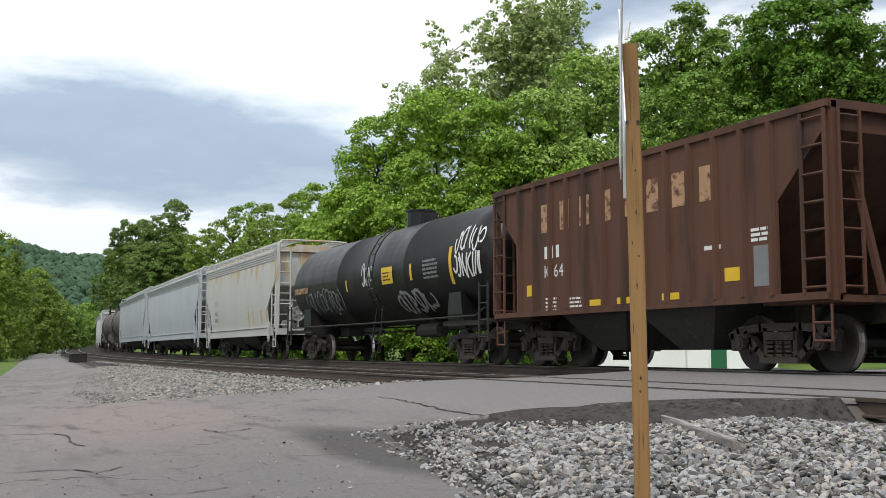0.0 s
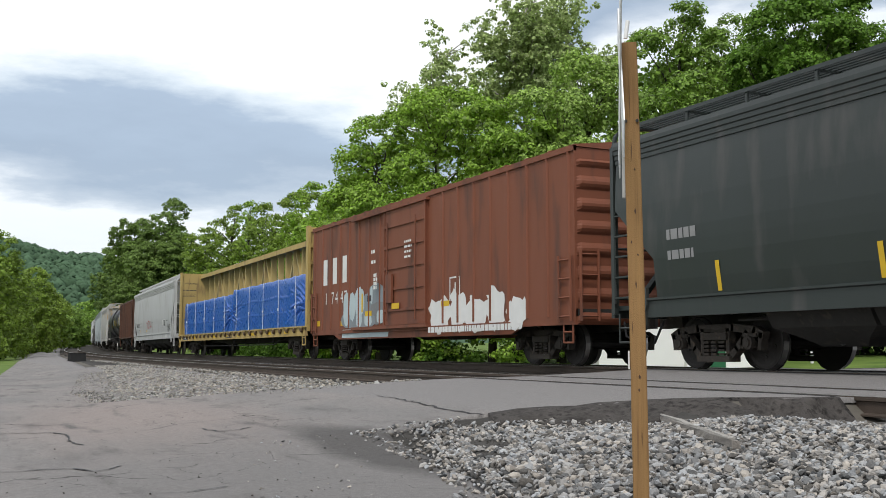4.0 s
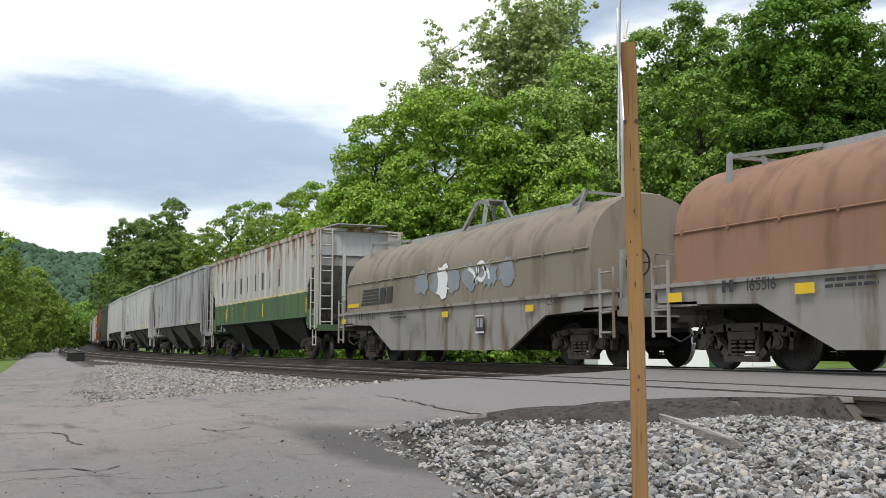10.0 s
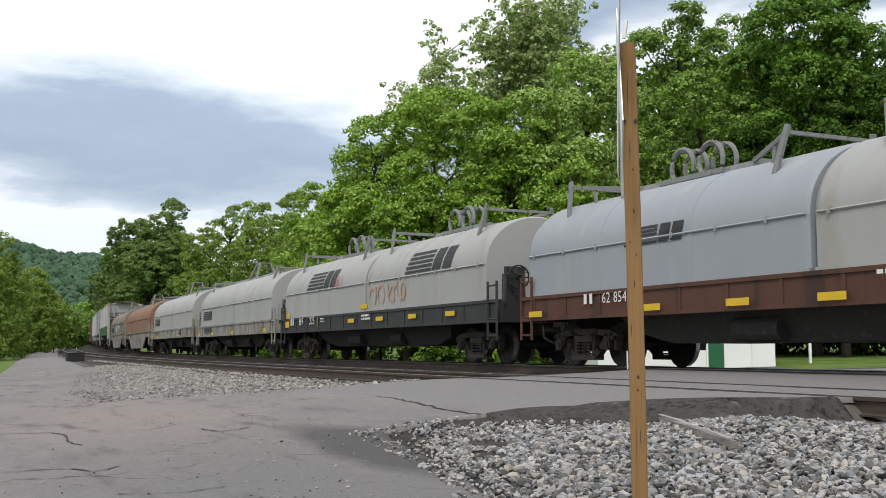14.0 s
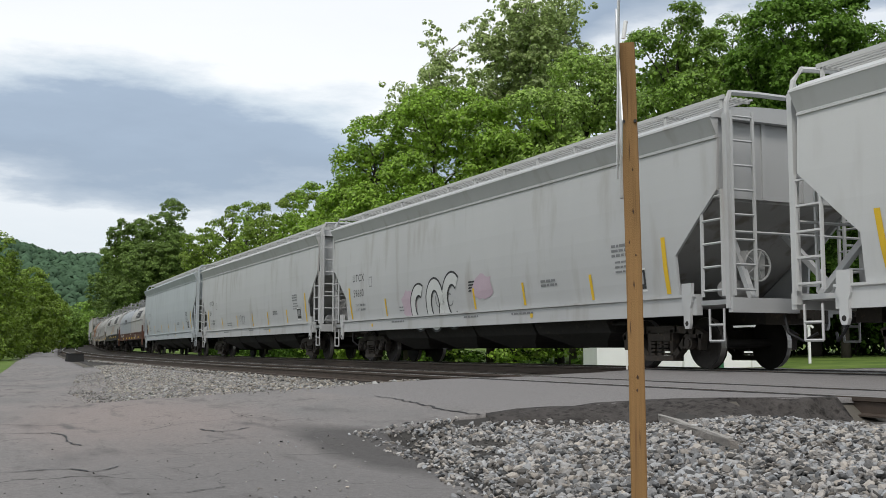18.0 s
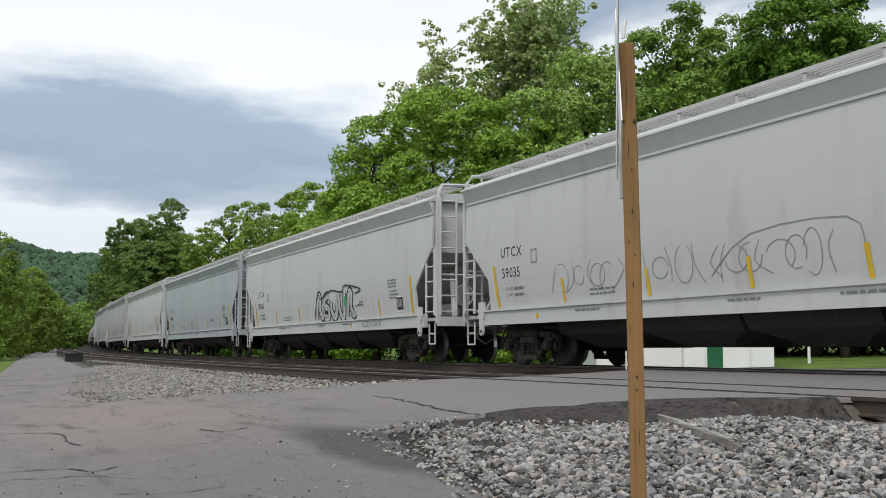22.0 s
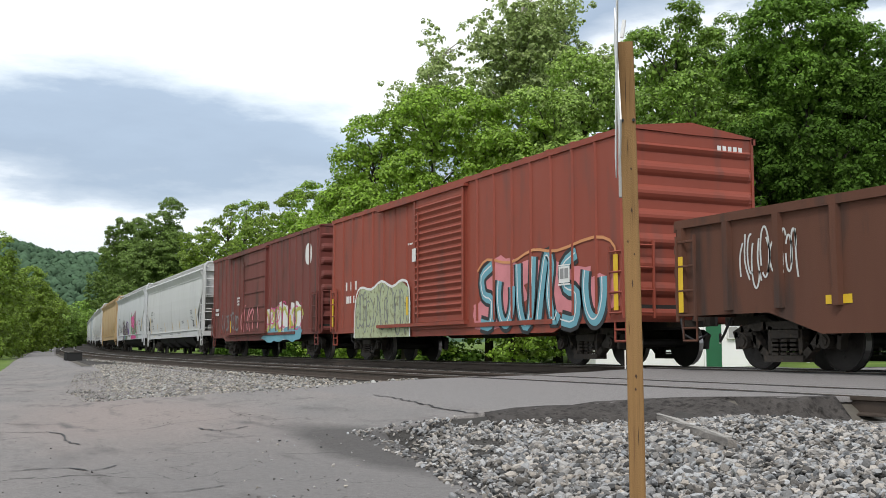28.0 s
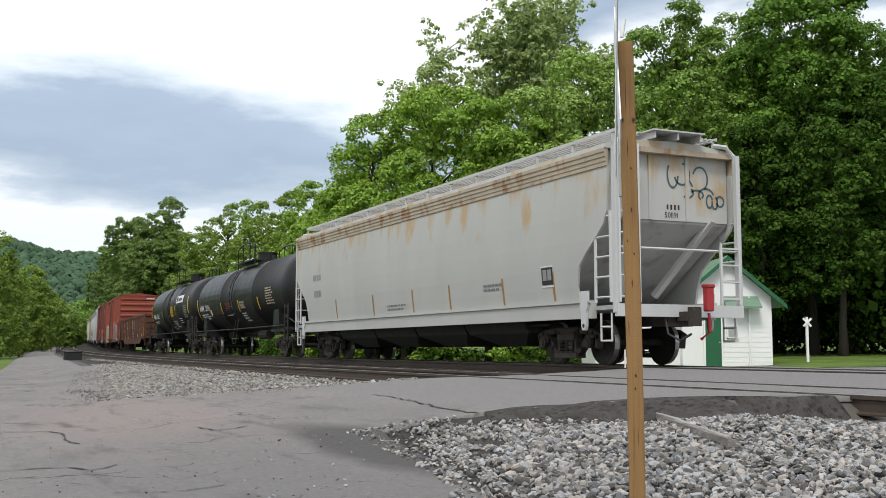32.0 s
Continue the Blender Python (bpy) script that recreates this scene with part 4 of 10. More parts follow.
# ---------------------------------------------------------------- trees and woods


def leaf_mesh(name, centres, normals, sizes, mat, seed):
    """Many small leaf sprays: folded diamonds at the given places."""
    g = np.random.RandomState(seed)
    k = len(centres)
    n = normals / np.maximum(np.linalg.norm(normals, axis=1, keepdims=True), 1e-6)
    r = g.normal(size=(k, 3))
    a = np.cross(n, r)
    a /= np.maximum(np.linalg.norm(a, axis=1, keepdims=True), 1e-6)
    b = np.cross(n, a)
    h = sizes[:, None]
    v = np.empty((k, 4, 3))
    v[:, 0] = centres + a * h * 0.62
    v[:, 1] = centres + b * h * 0.42 + n * h * 0.14
    v[:, 2] = centres - a * h * 0.62
    v[:, 3] = centres - b * h * 0.42 + n * h * 0.14
    me = bpy.data.meshes.new(name)
    me.vertices.add(4 * k)
    me.vertices.foreach_set("co", v.ravel())
    me.loops.add(4 * k)
    me.loops.foreach_set("vertex_index", np.arange(4 * k, dtype=np.int32))
    me.polygons.add(k)
    me.polygons.foreach_set("loop_start", np.arange(0, 4 * k, 4, dtype=np.int32))
    me.update(calc_edges=True)
    me.validate()
    me.materials.append(M[mat])
    return me


def crown_points(g, lobes, count, flat=0.75):
    """Places and facings of leaves on a heap of lobes (x, y, z, r)."""
    w = np.array([l[3] ** 2 for l in lobes])
    pick = g.choice(len(lobes), count, p=w / w.sum())
    L = np.array(lobes)[pick]
    d = g.normal(size=(count, 3))
    d[:, 2] += 0.25
    d /= np.linalg.norm(d, axis=1, keepdims=True)
    rad = L[:, 3:4] * g.uniform(0.25, 1.15, (count, 1))
    c = L[:, :3] + d * rad * np.array([1, 1, flat])
    n = d * 0.6 + g.normal(0, 0.6, (count, 3))
    n[:, 2] += 0.55
    return c, n


def clumps(g, centres, faces, radii, count, size):
    """Leaves on the upper faces of small flattened tufts; their undersides stay open and dim."""
    own = g.randint(0, len(centres), count)
    d = g.normal(size=(count, 3)) * 0.75 + faces[own] * 0.45
    d[:, 2] = np.abs(d[:, 2]) * 0.85 - 0.18 + 0.15 * g.normal(size=count)
    d /= np.maximum(np.linalg.norm(d, axis=1, keepdims=True), 1e-6)
    r = radii[own][:, None] * g.uniform(0.55, 1.1, (count, 1))
    c = centres[own] + d * r * np.array([1.0, 1.0, 0.8])
    n = d * 0.8 + g.normal(0, 0.32, (count, 3))
    n[:, 2] += 0.35
    return c, n, size * g.uniform(0.65, 1.3, count)


def full_crown(g, seed, radius, rz, zc, squash, size, count, tuft=0.6):
    """Boughs that overlap into one uneven crown; leafy tufts stand all over their outer faces."""
    nb = 26
    i = np.arange(nb) + 0.5
    th, u = i * 2.39996 + seed, 1 - 1.86 * i / nb
    d = np.stack([np.sqrt(1 - u * u) * np.cos(th), np.sqrt(1 - u * u) * np.sin(th), u], 1) + g.normal(0, 0.16, (nb, 3))
    d /= np.linalg.norm(d, axis=1, keepdims=True)
    out = g.uniform(0.50, 0.74, (nb, 1))
    br = radius * g.uniform(0.24, 0.44, nb)
    full = np.array([radius, radius * squash, rz])
    bc = d * out * full
    # the boughs reach the crown's whole width and height
    for ax, full_size in enumerate(full):
        reach = bc[:, ax] + br * np.sign(bc[:, ax])
        for sg in (-1, 1):
            far_end = (reach * sg).max()
            side = bc[:, ax] * sg > 0
            bc[side, ax] *= max(0.5, (full_size - br.mean()) / max(far_end - br.mean(), 0.1))
    k = max(50, count // 50)
    pick = g.choice(nb, k * 4, p=br ** 2 / (br ** 2).sum())
    t = g.normal(size=(k * 4, 3)) + d[pick] * 0.8
    t[:, 2] += 0.3
    t /= np.linalg.norm(t, axis=1, keepdims=True)
    tc = bc[pick] + t * br[pick][:, None] * g.uniform(0.78, 1.05, (k * 4, 1))
    # tufts buried deep in another bough are left out
    far = np.linalg.norm((tc[:, None] - bc[None]) / br[None, :, None], axis=2)
    keep = far.min(axis=1) > 0.6
    tc, t = tc[keep][:k], t[keep][:k]
    c, n, h = clumps(g, tc, t, tuft * g.uniform(0.55, 1.25, len(tc)), count, size)
    # dim inside of the crown
    m = count // 9
    p2 = g.choice(nb, m)
    c2 = bc[p2] * 0.80 + g.normal(size=(m, 3)) * br[p2][:, None] * 0.34
    return np.concatenate([c, c2]) + (0, 0, zc), np.concatenate([n, g.normal(size=(m, 3))]), np.concatenate([h, np.full(m, size * 1.7)]), bc + (0, 0, zc)


def airy_crown(g, seed, radius, rz, zc, squash, size, count, tuft=0.6):
    """A thin crown: small tufts along spreading limbs, sky between them."""
    nb = 34
    d = g.normal(size=(nb, 3))
    d[:, 2] = d[:, 2] * 0.9 + 0.25
    d /= np.linalg.norm(d, axis=1, keepdims=True)
    ends = d * g.uniform(0.55, 1.0, (nb, 1)) * np.array([radius, radius * squash, rz])
    k = max(70, count // 24)
    own = g.randint(0, nb, k)
    u = g.uniform(0.42, 1.05, (k, 1))
    tc = ends[own] * u + g.normal(size=(k, 3)) * radius * 0.13
    f = np.tile((0.0, 0.0, 1.0), (k, 1))
    c, n, h = clumps(g, tc, f, tuft * 0.8 * g.uniform(0.4, 1.2, k), count, size)
    return c + (0, 0, zc), n, h * 0.95, ends * 0.96 + (0, 0, zc)


def tree(name, x, y, height, radius, leaf, label, seed, count=14175, size=0.21, bark="bark", base=0.22, open_crown=1.0, category="tree", trunk_r=None, squash=1.0):
    g = np.random.RandomState(seed)
    z0 = land(-x, y) - 0.15
    root = tagged(new(name), label, category, "trees behind the railway")
    root.location = (x, y, z0)
    airy = open_crown < 0.9
    zc, rz = height * (base + (1 - base) / 2), height * (1 - base) / 2
    count = int(count * (0.95 if airy else 0.86))
    size = size * (1.25 if airy else 0.92)
    c, n, hs, ends = (airy_crown if airy else full_crown)(g, seed, radius * (1.05 if airy else 1.02), rz * (1.0 if airy else 1.02), zc, squash, size, count, min(max(0.5, 2.4 * size), 0.25 * radius))
    c[:, 2] = np.maximum(c[:, 2], 0.1)
    me = leaf_mesh("crown", c, n, hs, leaf, seed)
    cr = new("crown", me)
    cr.parent = root
    bm = B()
    tr = trunk_r or height * (0.010 if airy else 0.012) + 0.05
    top = height * (0.92 if airy else 0.8)
    pts = [(g.normal(0, 0.02) * i * radius * 0.2, g.normal(0, 0.02) * i * radius * 0.2, top * i / 6) for i in range(7)]
    tube(bm, pts, [tr * (1.25 if i == 0 else 1 - 0.14 * i) for i in range(7)], 8)
    part("trunk", bm, bark, root, smooth=True)
    for l in ends[:(24 if airy else 12) if count > 4400 else 6]:
        zs = max(height * 0.16, min(l[2] - 0.7 * math.hypot(l[0], l[1]), top * 0.92))
        k = zs / top * 6
        p0 = Vector(pts[min(int(k), 5)]).lerp(Vector(pts[min(int(k), 5) + 1]), k - int(k)) if k < 6 else Vector(pts[6])
        e = Vector([float(v) for v in l])
        mid = p0.lerp(e, 0.5) + Vector((0, 0, 0.12 * (e - p0).length))
        bm = B()
        tube(bm, [p0, mid, e], [tr * 0.36, tr * 0.22, tr * 0.07], 5)
        part("limb", bm, bark, root, smooth=True)
    return root


def bushes(name, spots, leaf, label, seed, per=220, size=0.17):
    """A hedge-like strip of brush: one mass of sprays on the ground."""
    g = np.random.RandomState(seed)
    ls = [(x, y, land(-x, y) + h * 0.45, h * 0.62) for x, y, h in spots]
    c, n = crown_points(g, ls, per * len(spots))
    ob = new(name, leaf_mesh(name, c, n, size * g.uniform(0.7, 1.4, len(c)), leaf, seed))
    return tagged(ob, label, "brush", kind="stuff")


# (x, y, height, radius)
for i, (x, y, h, r, lf, lab, kw) in enumerate([
    (-48.2, 22.0, 14.0, 3.18, "leaf_maple", "full green maple in leaf behind the tracks", dict(count=36000, base=0.03, size=0.15)),
    (-51.3, 20.3, 12.9, 2.71, "leaf_maple", "full green maple in leaf behind the tracks", dict(count=30000, base=0.03, size=0.15)),
    (-52.9, 19.6, 11.3, 2.16, "leaf_maple", "full green maple in leaf behind the tracks", dict(count=22000, base=0.03, size=0.15)),
    (-45.3, 23.7, 13.1, 2.6, "leaf_maple", "full green maple in leaf behind the tracks", dict(count=32000, base=0.04, size=0.15)),
    (-42.8, 23.5, 10.9, 2.22, "leaf_maple", "full green maple in leaf behind the tracks", dict(count=20000, base=0.02, size=0.15)),
    (-47.3, 20.2, 9.6, 2.19, "leaf_maple", "full green maple in leaf behind the tracks", dict(count=16000, base=0.02, size=0.15)),
    (-44.0, 28.3, 14.9, 2.79, "leaf_pale", "grey-green hardwood tree with a broad crown behind the tracks", dict(count=34000, base=0.05, size=0.15)),
    (-42.2, 25.6, 12.7, 2.37, "leaf_pale", "grey-green hardwood tree with a broad crown behind the tracks", dict(count=24000, base=0.05, size=0.15)),
    (-38.8, 24.2, 8.9, 2.18, "leaf_maple", "young bright green tree at the edge of the wood", dict(count=13000, base=0.02, size=0.15)),
    (-66.1, 37.3, 28.4, 5.26, "leaf_syc", "tall thin-leaved sycamore with pale limbs against the sky", dict(count=34000, base=0.27, bark='bark_pale', open_crown=0.32, size=0.19)),
    (-66.7, 41.3, 26.6, 2.78, "leaf_syc", "tall thin-leaved sycamore with pale limbs against the sky", dict(count=11000, base=0.4, bark='bark_pale', open_crown=0.37, size=0.19)),
    (-67.1, 30.8, 23.7, 3.4, "leaf_syc", "slender sparse sycamore with pale limbs", dict(count=9500, base=0.45, bark='bark_pale', open_crown=0.34, size=0.18)),
    (-53.8, 37.0, 20.7, 1.53, "leaf_syc", "sparse pale-limbed tree among the maples", dict(count=3600, base=0.55, bark='bark_pale', open_crown=0.37, size=0.19)),
    (-46.0, 35.2, 18.4, 2.57, "leaf_dark", "deep green hardwood tree at the edge of the wood", dict(count=30000, base=0.1, size=0.165)),
    (-46.3, 39.2, 18.8, 2.78, "leaf_dark", "deep green hardwood tree at the edge of the wood", dict(count=30000, base=0.1, size=0.165)),
    (-40.1, 32.3, 13.6, 2.55, "leaf_dark", "deep green hardwood tree at the edge of the wood", dict(count=22000, base=0.06, size=0.165)),
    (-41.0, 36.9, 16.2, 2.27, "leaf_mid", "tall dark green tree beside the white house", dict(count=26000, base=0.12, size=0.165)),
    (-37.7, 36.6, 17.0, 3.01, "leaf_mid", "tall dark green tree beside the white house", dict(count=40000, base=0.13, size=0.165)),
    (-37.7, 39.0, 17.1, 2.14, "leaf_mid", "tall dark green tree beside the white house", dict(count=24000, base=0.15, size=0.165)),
    # Lower trees: shade beneath the crowns is put into the darker leaf colour.
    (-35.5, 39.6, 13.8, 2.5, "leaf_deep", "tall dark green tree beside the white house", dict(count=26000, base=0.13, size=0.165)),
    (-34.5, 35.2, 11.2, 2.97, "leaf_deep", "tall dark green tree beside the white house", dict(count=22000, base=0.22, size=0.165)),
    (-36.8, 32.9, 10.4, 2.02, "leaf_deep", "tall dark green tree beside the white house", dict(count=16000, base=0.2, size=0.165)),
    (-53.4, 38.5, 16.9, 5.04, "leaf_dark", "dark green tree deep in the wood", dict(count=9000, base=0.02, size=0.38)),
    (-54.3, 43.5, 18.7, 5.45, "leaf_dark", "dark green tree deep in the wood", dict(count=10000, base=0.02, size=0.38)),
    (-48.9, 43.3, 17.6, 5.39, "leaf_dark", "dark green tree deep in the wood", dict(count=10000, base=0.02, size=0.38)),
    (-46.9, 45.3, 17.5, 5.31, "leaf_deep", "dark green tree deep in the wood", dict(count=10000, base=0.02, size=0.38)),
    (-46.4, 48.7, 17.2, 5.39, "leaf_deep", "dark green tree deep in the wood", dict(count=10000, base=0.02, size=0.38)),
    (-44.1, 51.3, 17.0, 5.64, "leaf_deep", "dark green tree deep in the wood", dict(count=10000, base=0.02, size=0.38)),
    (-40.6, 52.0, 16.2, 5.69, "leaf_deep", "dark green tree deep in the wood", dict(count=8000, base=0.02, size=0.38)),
    (-60.7, 21.3, 11.0, 2.91, "leaf_maple", "full green maple in leaf behind the tracks", dict(count=16200, base=0.02, size=0.21)),
    (-70.4, 24.1, 12.0, 3.36, "leaf_maple", "full green maple in leaf behind the tracks", dict(count=14175, base=0.02, size=0.165)),
    (-84.4, 27.2, 13.2, 3.14, "leaf_bright", "green tree farther along the line", dict(count=13162, base=0.02, size=0.19)),
    (-94.8, 28.5, 14.9, 2.91, "leaf_bright", "green tree farther along the line", dict(count=14175, base=0.02, size=0.20)),
    (-101.7, 28.0, 14.6, 2.91, "leaf_bright", "green tree farther along the line", dict(count=14175, base=0.02, size=0.20)),
    (-110.1, 28.8, 16.0, 1.90, "leaf_maple", "green tree farther along the line", dict(count=6209, base=0.02, size=0.20)),
    (-112.8, 27.7, 15.5, 2.69, "leaf_bright", "green tree farther along the line", dict(count=12150, base=0.02, size=0.21)),
    (-121.7, 27.6, 14.9, 2.91, "leaf_bright", "green tree farther along the line", dict(count=11340, base=0.02, size=0.22)),
    (-130.4, 27.8, 14.2, 2.91, "leaf_bright", "green tree farther along the line", dict(count=7762, base=0.02, size=0.22)),
    (-208.4, 38.0, 27.9, 6.05, "leaf_far", "large distant tree over the curve of the line", dict(count=41005, base=0.02, size=0.33)),
    (-221.2, 34.2, 25.2, 6.05, "leaf_far", "large distant tree over the curve of the line", dict(count=36450, base=0.02, size=0.33)),
    (-243.3, 34.1, 21.2, 5.15, "leaf_far", "large distant tree over the curve of the line", dict(count=27337, base=0.02, size=0.33)),
    (-201.7, 40.4, 21.1, 4.70, "leaf_far", "large distant tree over the curve of the line", dict(count=27337, base=0.02, size=0.33)),
    (-204.5, 34.4, 19.5, 5.60, "leaf_far", "large distant tree over the curve of the line", dict(count=31893, base=0.02, size=0.33)),
    (-86.9, 2.8, 9.7, 3.58, "leaf_bright", "bushy green tree beside the access road", dict(count=18225, base=0, size=0.19)),
    (-102.4, 5.1, 6.9, 2.46, "leaf_bright", "bushy green tree beside the access road", dict(count=12150, base=0, size=0.19)),
    (-119.7, 8.2, 9.0, 3.36, "leaf_bright", "bushy green tree beside the access road", dict(count=18225, base=0, size=0.21)),
    (-132.7, 11.0, 7.3, 2.91, "leaf_bright", "bushy green tree beside the access road", dict(count=14175, base=0, size=0.22)),
    (-179.5, 17.1, 7.0, 3.58, "leaf_dark", "bushy green tree beside the access road", dict(count=12150, base=0, size=0.36)),
    (-225.9, 24.0, 6.2, 4.03, "leaf_dark", "bushy green tree beside the access road", dict(count=7762, base=0, size=0.42)),
    (-282.8, 32.0, 8.0, 5.15, "leaf_dark", "bushy green tree beside the access road", dict(count=6986, base=0, size=0.5)),
    (-344.6, 41.5, 13.1, 6.72, "leaf_dark", "bushy green tree beside the access road", dict(count=6986, base=0, size=0.6)),
]):
    tree("tree", x, y, h, r, lf, lab, 100 + i, **kw)

rb = random.Random(21)
# The darkest leaf colour gives brush and undergrowth their canopy shade.
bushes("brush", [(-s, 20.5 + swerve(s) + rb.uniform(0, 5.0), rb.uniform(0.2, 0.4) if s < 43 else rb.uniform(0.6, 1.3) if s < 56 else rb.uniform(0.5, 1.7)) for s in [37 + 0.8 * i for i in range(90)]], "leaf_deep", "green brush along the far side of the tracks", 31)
bushes("brush", [(-s, 37.5 + swerve(s) + rb.uniform(0, 4.0), rb.uniform(1.4, 3.4)) for s in [6 + 0.7 * i for i in range(80)]], "leaf_deep", "green undergrowth at the wood's edge, darkened for canopy shade", 33)
bushes("brush", [(-s, 40.0 + rb.uniform(0, 4.0), rb.uniform(3.5, 7.5)) for s in [30 + 0.5 * i for i in range(70)]], "leaf_deep", "dense undergrowth inside the wood, darkened for canopy shade", 37, per=300, size=0.42)
bushes("brush", [(-s, -0.9 - rb.uniform(0, 3.0) + s * 0.055, rb.uniform(0.25, 0.7)) for s in [40 + 2.0 * i for i in range(45)]], "leaf_bright", "green weeds beside the access road", 35, per=160)

# low growth that hides the feet of the roadside trees
bushes("brush", [(x + rb.uniform(-r, r), y - 2.0 + rb.uniform(-r, r) * 0.6, rb.uniform(1.4, 2.6)) for x, y, r in ((-86.9, 2.8, 3.2), (-102.4, 5.1, 2.6), (-119.7, 8.2, 3.2), (-132.7, 11.0, 3.0), (-179.5, 17.1, 4.0)) for _ in range(9)],
       "leaf_bright", "bright green bushes at the feet of the roadside trees", 39, per=240, size=0.24)


def make_hill():
    """A wooded ridge across the valley and the mass of its tree tops."""
    g = np.random.RandomState(5)

    def top(x, y):
        # ridge line runs away and falls towards +y
        u = (-x - 520) / 340.0
        return 76 * ease(u) * min(1.15, max(0.45, 1.0 - 0.0019 * (y - 36))) + 1.5 * ease(u) * math.sin(y * 0.09 + x * 0.01)

    bm = B()
    xs, ys = spaced([(-1500, 60), (-480, 0)]), spaced([(-700, 60), (700, 0)])
    vs = [[bm.verts.new((x, y, top(x, y) - 2)) for y in ys] for x in xs]
    for a, b in zip(vs, vs[1:]):
        for i in range(len(ys) - 1):
            bm.faces.new((a[i], b[i], b[i + 1], a[i + 1]))
    tagged(part("hill", bm, "hill", smooth=True), "wooded green ridge across the valley", "hill", kind="structure")
    # tree tops: round masses, rough with leaves
    k, per = 3200, 11
    x, y = -g.uniform(540, 930, k), g.uniform(-40, 190, k)
    r = g.uniform(2.6, 5.2, k)
    c0 = np.stack([x, y, [top(a, b) for a, b in zip(x, y)] + r * 0.35], 1)
    base = B()
    bmesh.ops.create_icosphere(base, subdivisions=1, radius=1.0)
    base.verts.index_update()
    bv = np.array([v.co[:] for v in base.verts])
    bf = np.array([[v.index for v in f.verts] for f in base.faces])
    base.free()
    V = (bv[None] * (1 + g.uniform(-0.12, 0.12, (k, len(bv), 1))) * r[:, None, None] * np.array([1, 1, 1.1]) + c0[:, None]).reshape(-1, 3)
    F = (bf[None] + (np.arange(k) * len(bv))[:, None, None]).reshape(-1, 3)
    me = bpy.data.meshes.new("hill_woods")
    me.from_pydata(V.tolist(), [], F.tolist())
    me.materials.append(M["hill"])
    me.polygons.foreach_set("use_smooth", [True] * len(me.polygons))
    tagged(new("hill_woods", me), "dense green forest covering the far ridge", "forest", kind="stuff")
    own = np.repeat(np.arange(k), per)
    d = g.normal(size=(k * per, 3))
    d[:, 2] = np.abs(d[:, 2]) * 0.9
    d /= np.linalg.norm(d, axis=1, keepdims=True)
    c = c0[own] + d * (r[own] * g.uniform(0.9, 1.12, k * per))[:, None]
    n = d + g.normal(0, 0.3, d.shape)
    me = leaf_mesh("hill_woods", c, n, r[own] * g.uniform(0.25, 0.5, k * per), "hill", 6)
    tagged(new("hill_woods", me), "dense dark green forest covering the far ridge", "forest", kind="stuff")


make_hill()

# ---------------------------------------------------------------- rolling stock
# A car stands with its middle at the origin, railhead at z = 0, its leading end at -x; the side at -y faces the road.
WHEELSETS = []


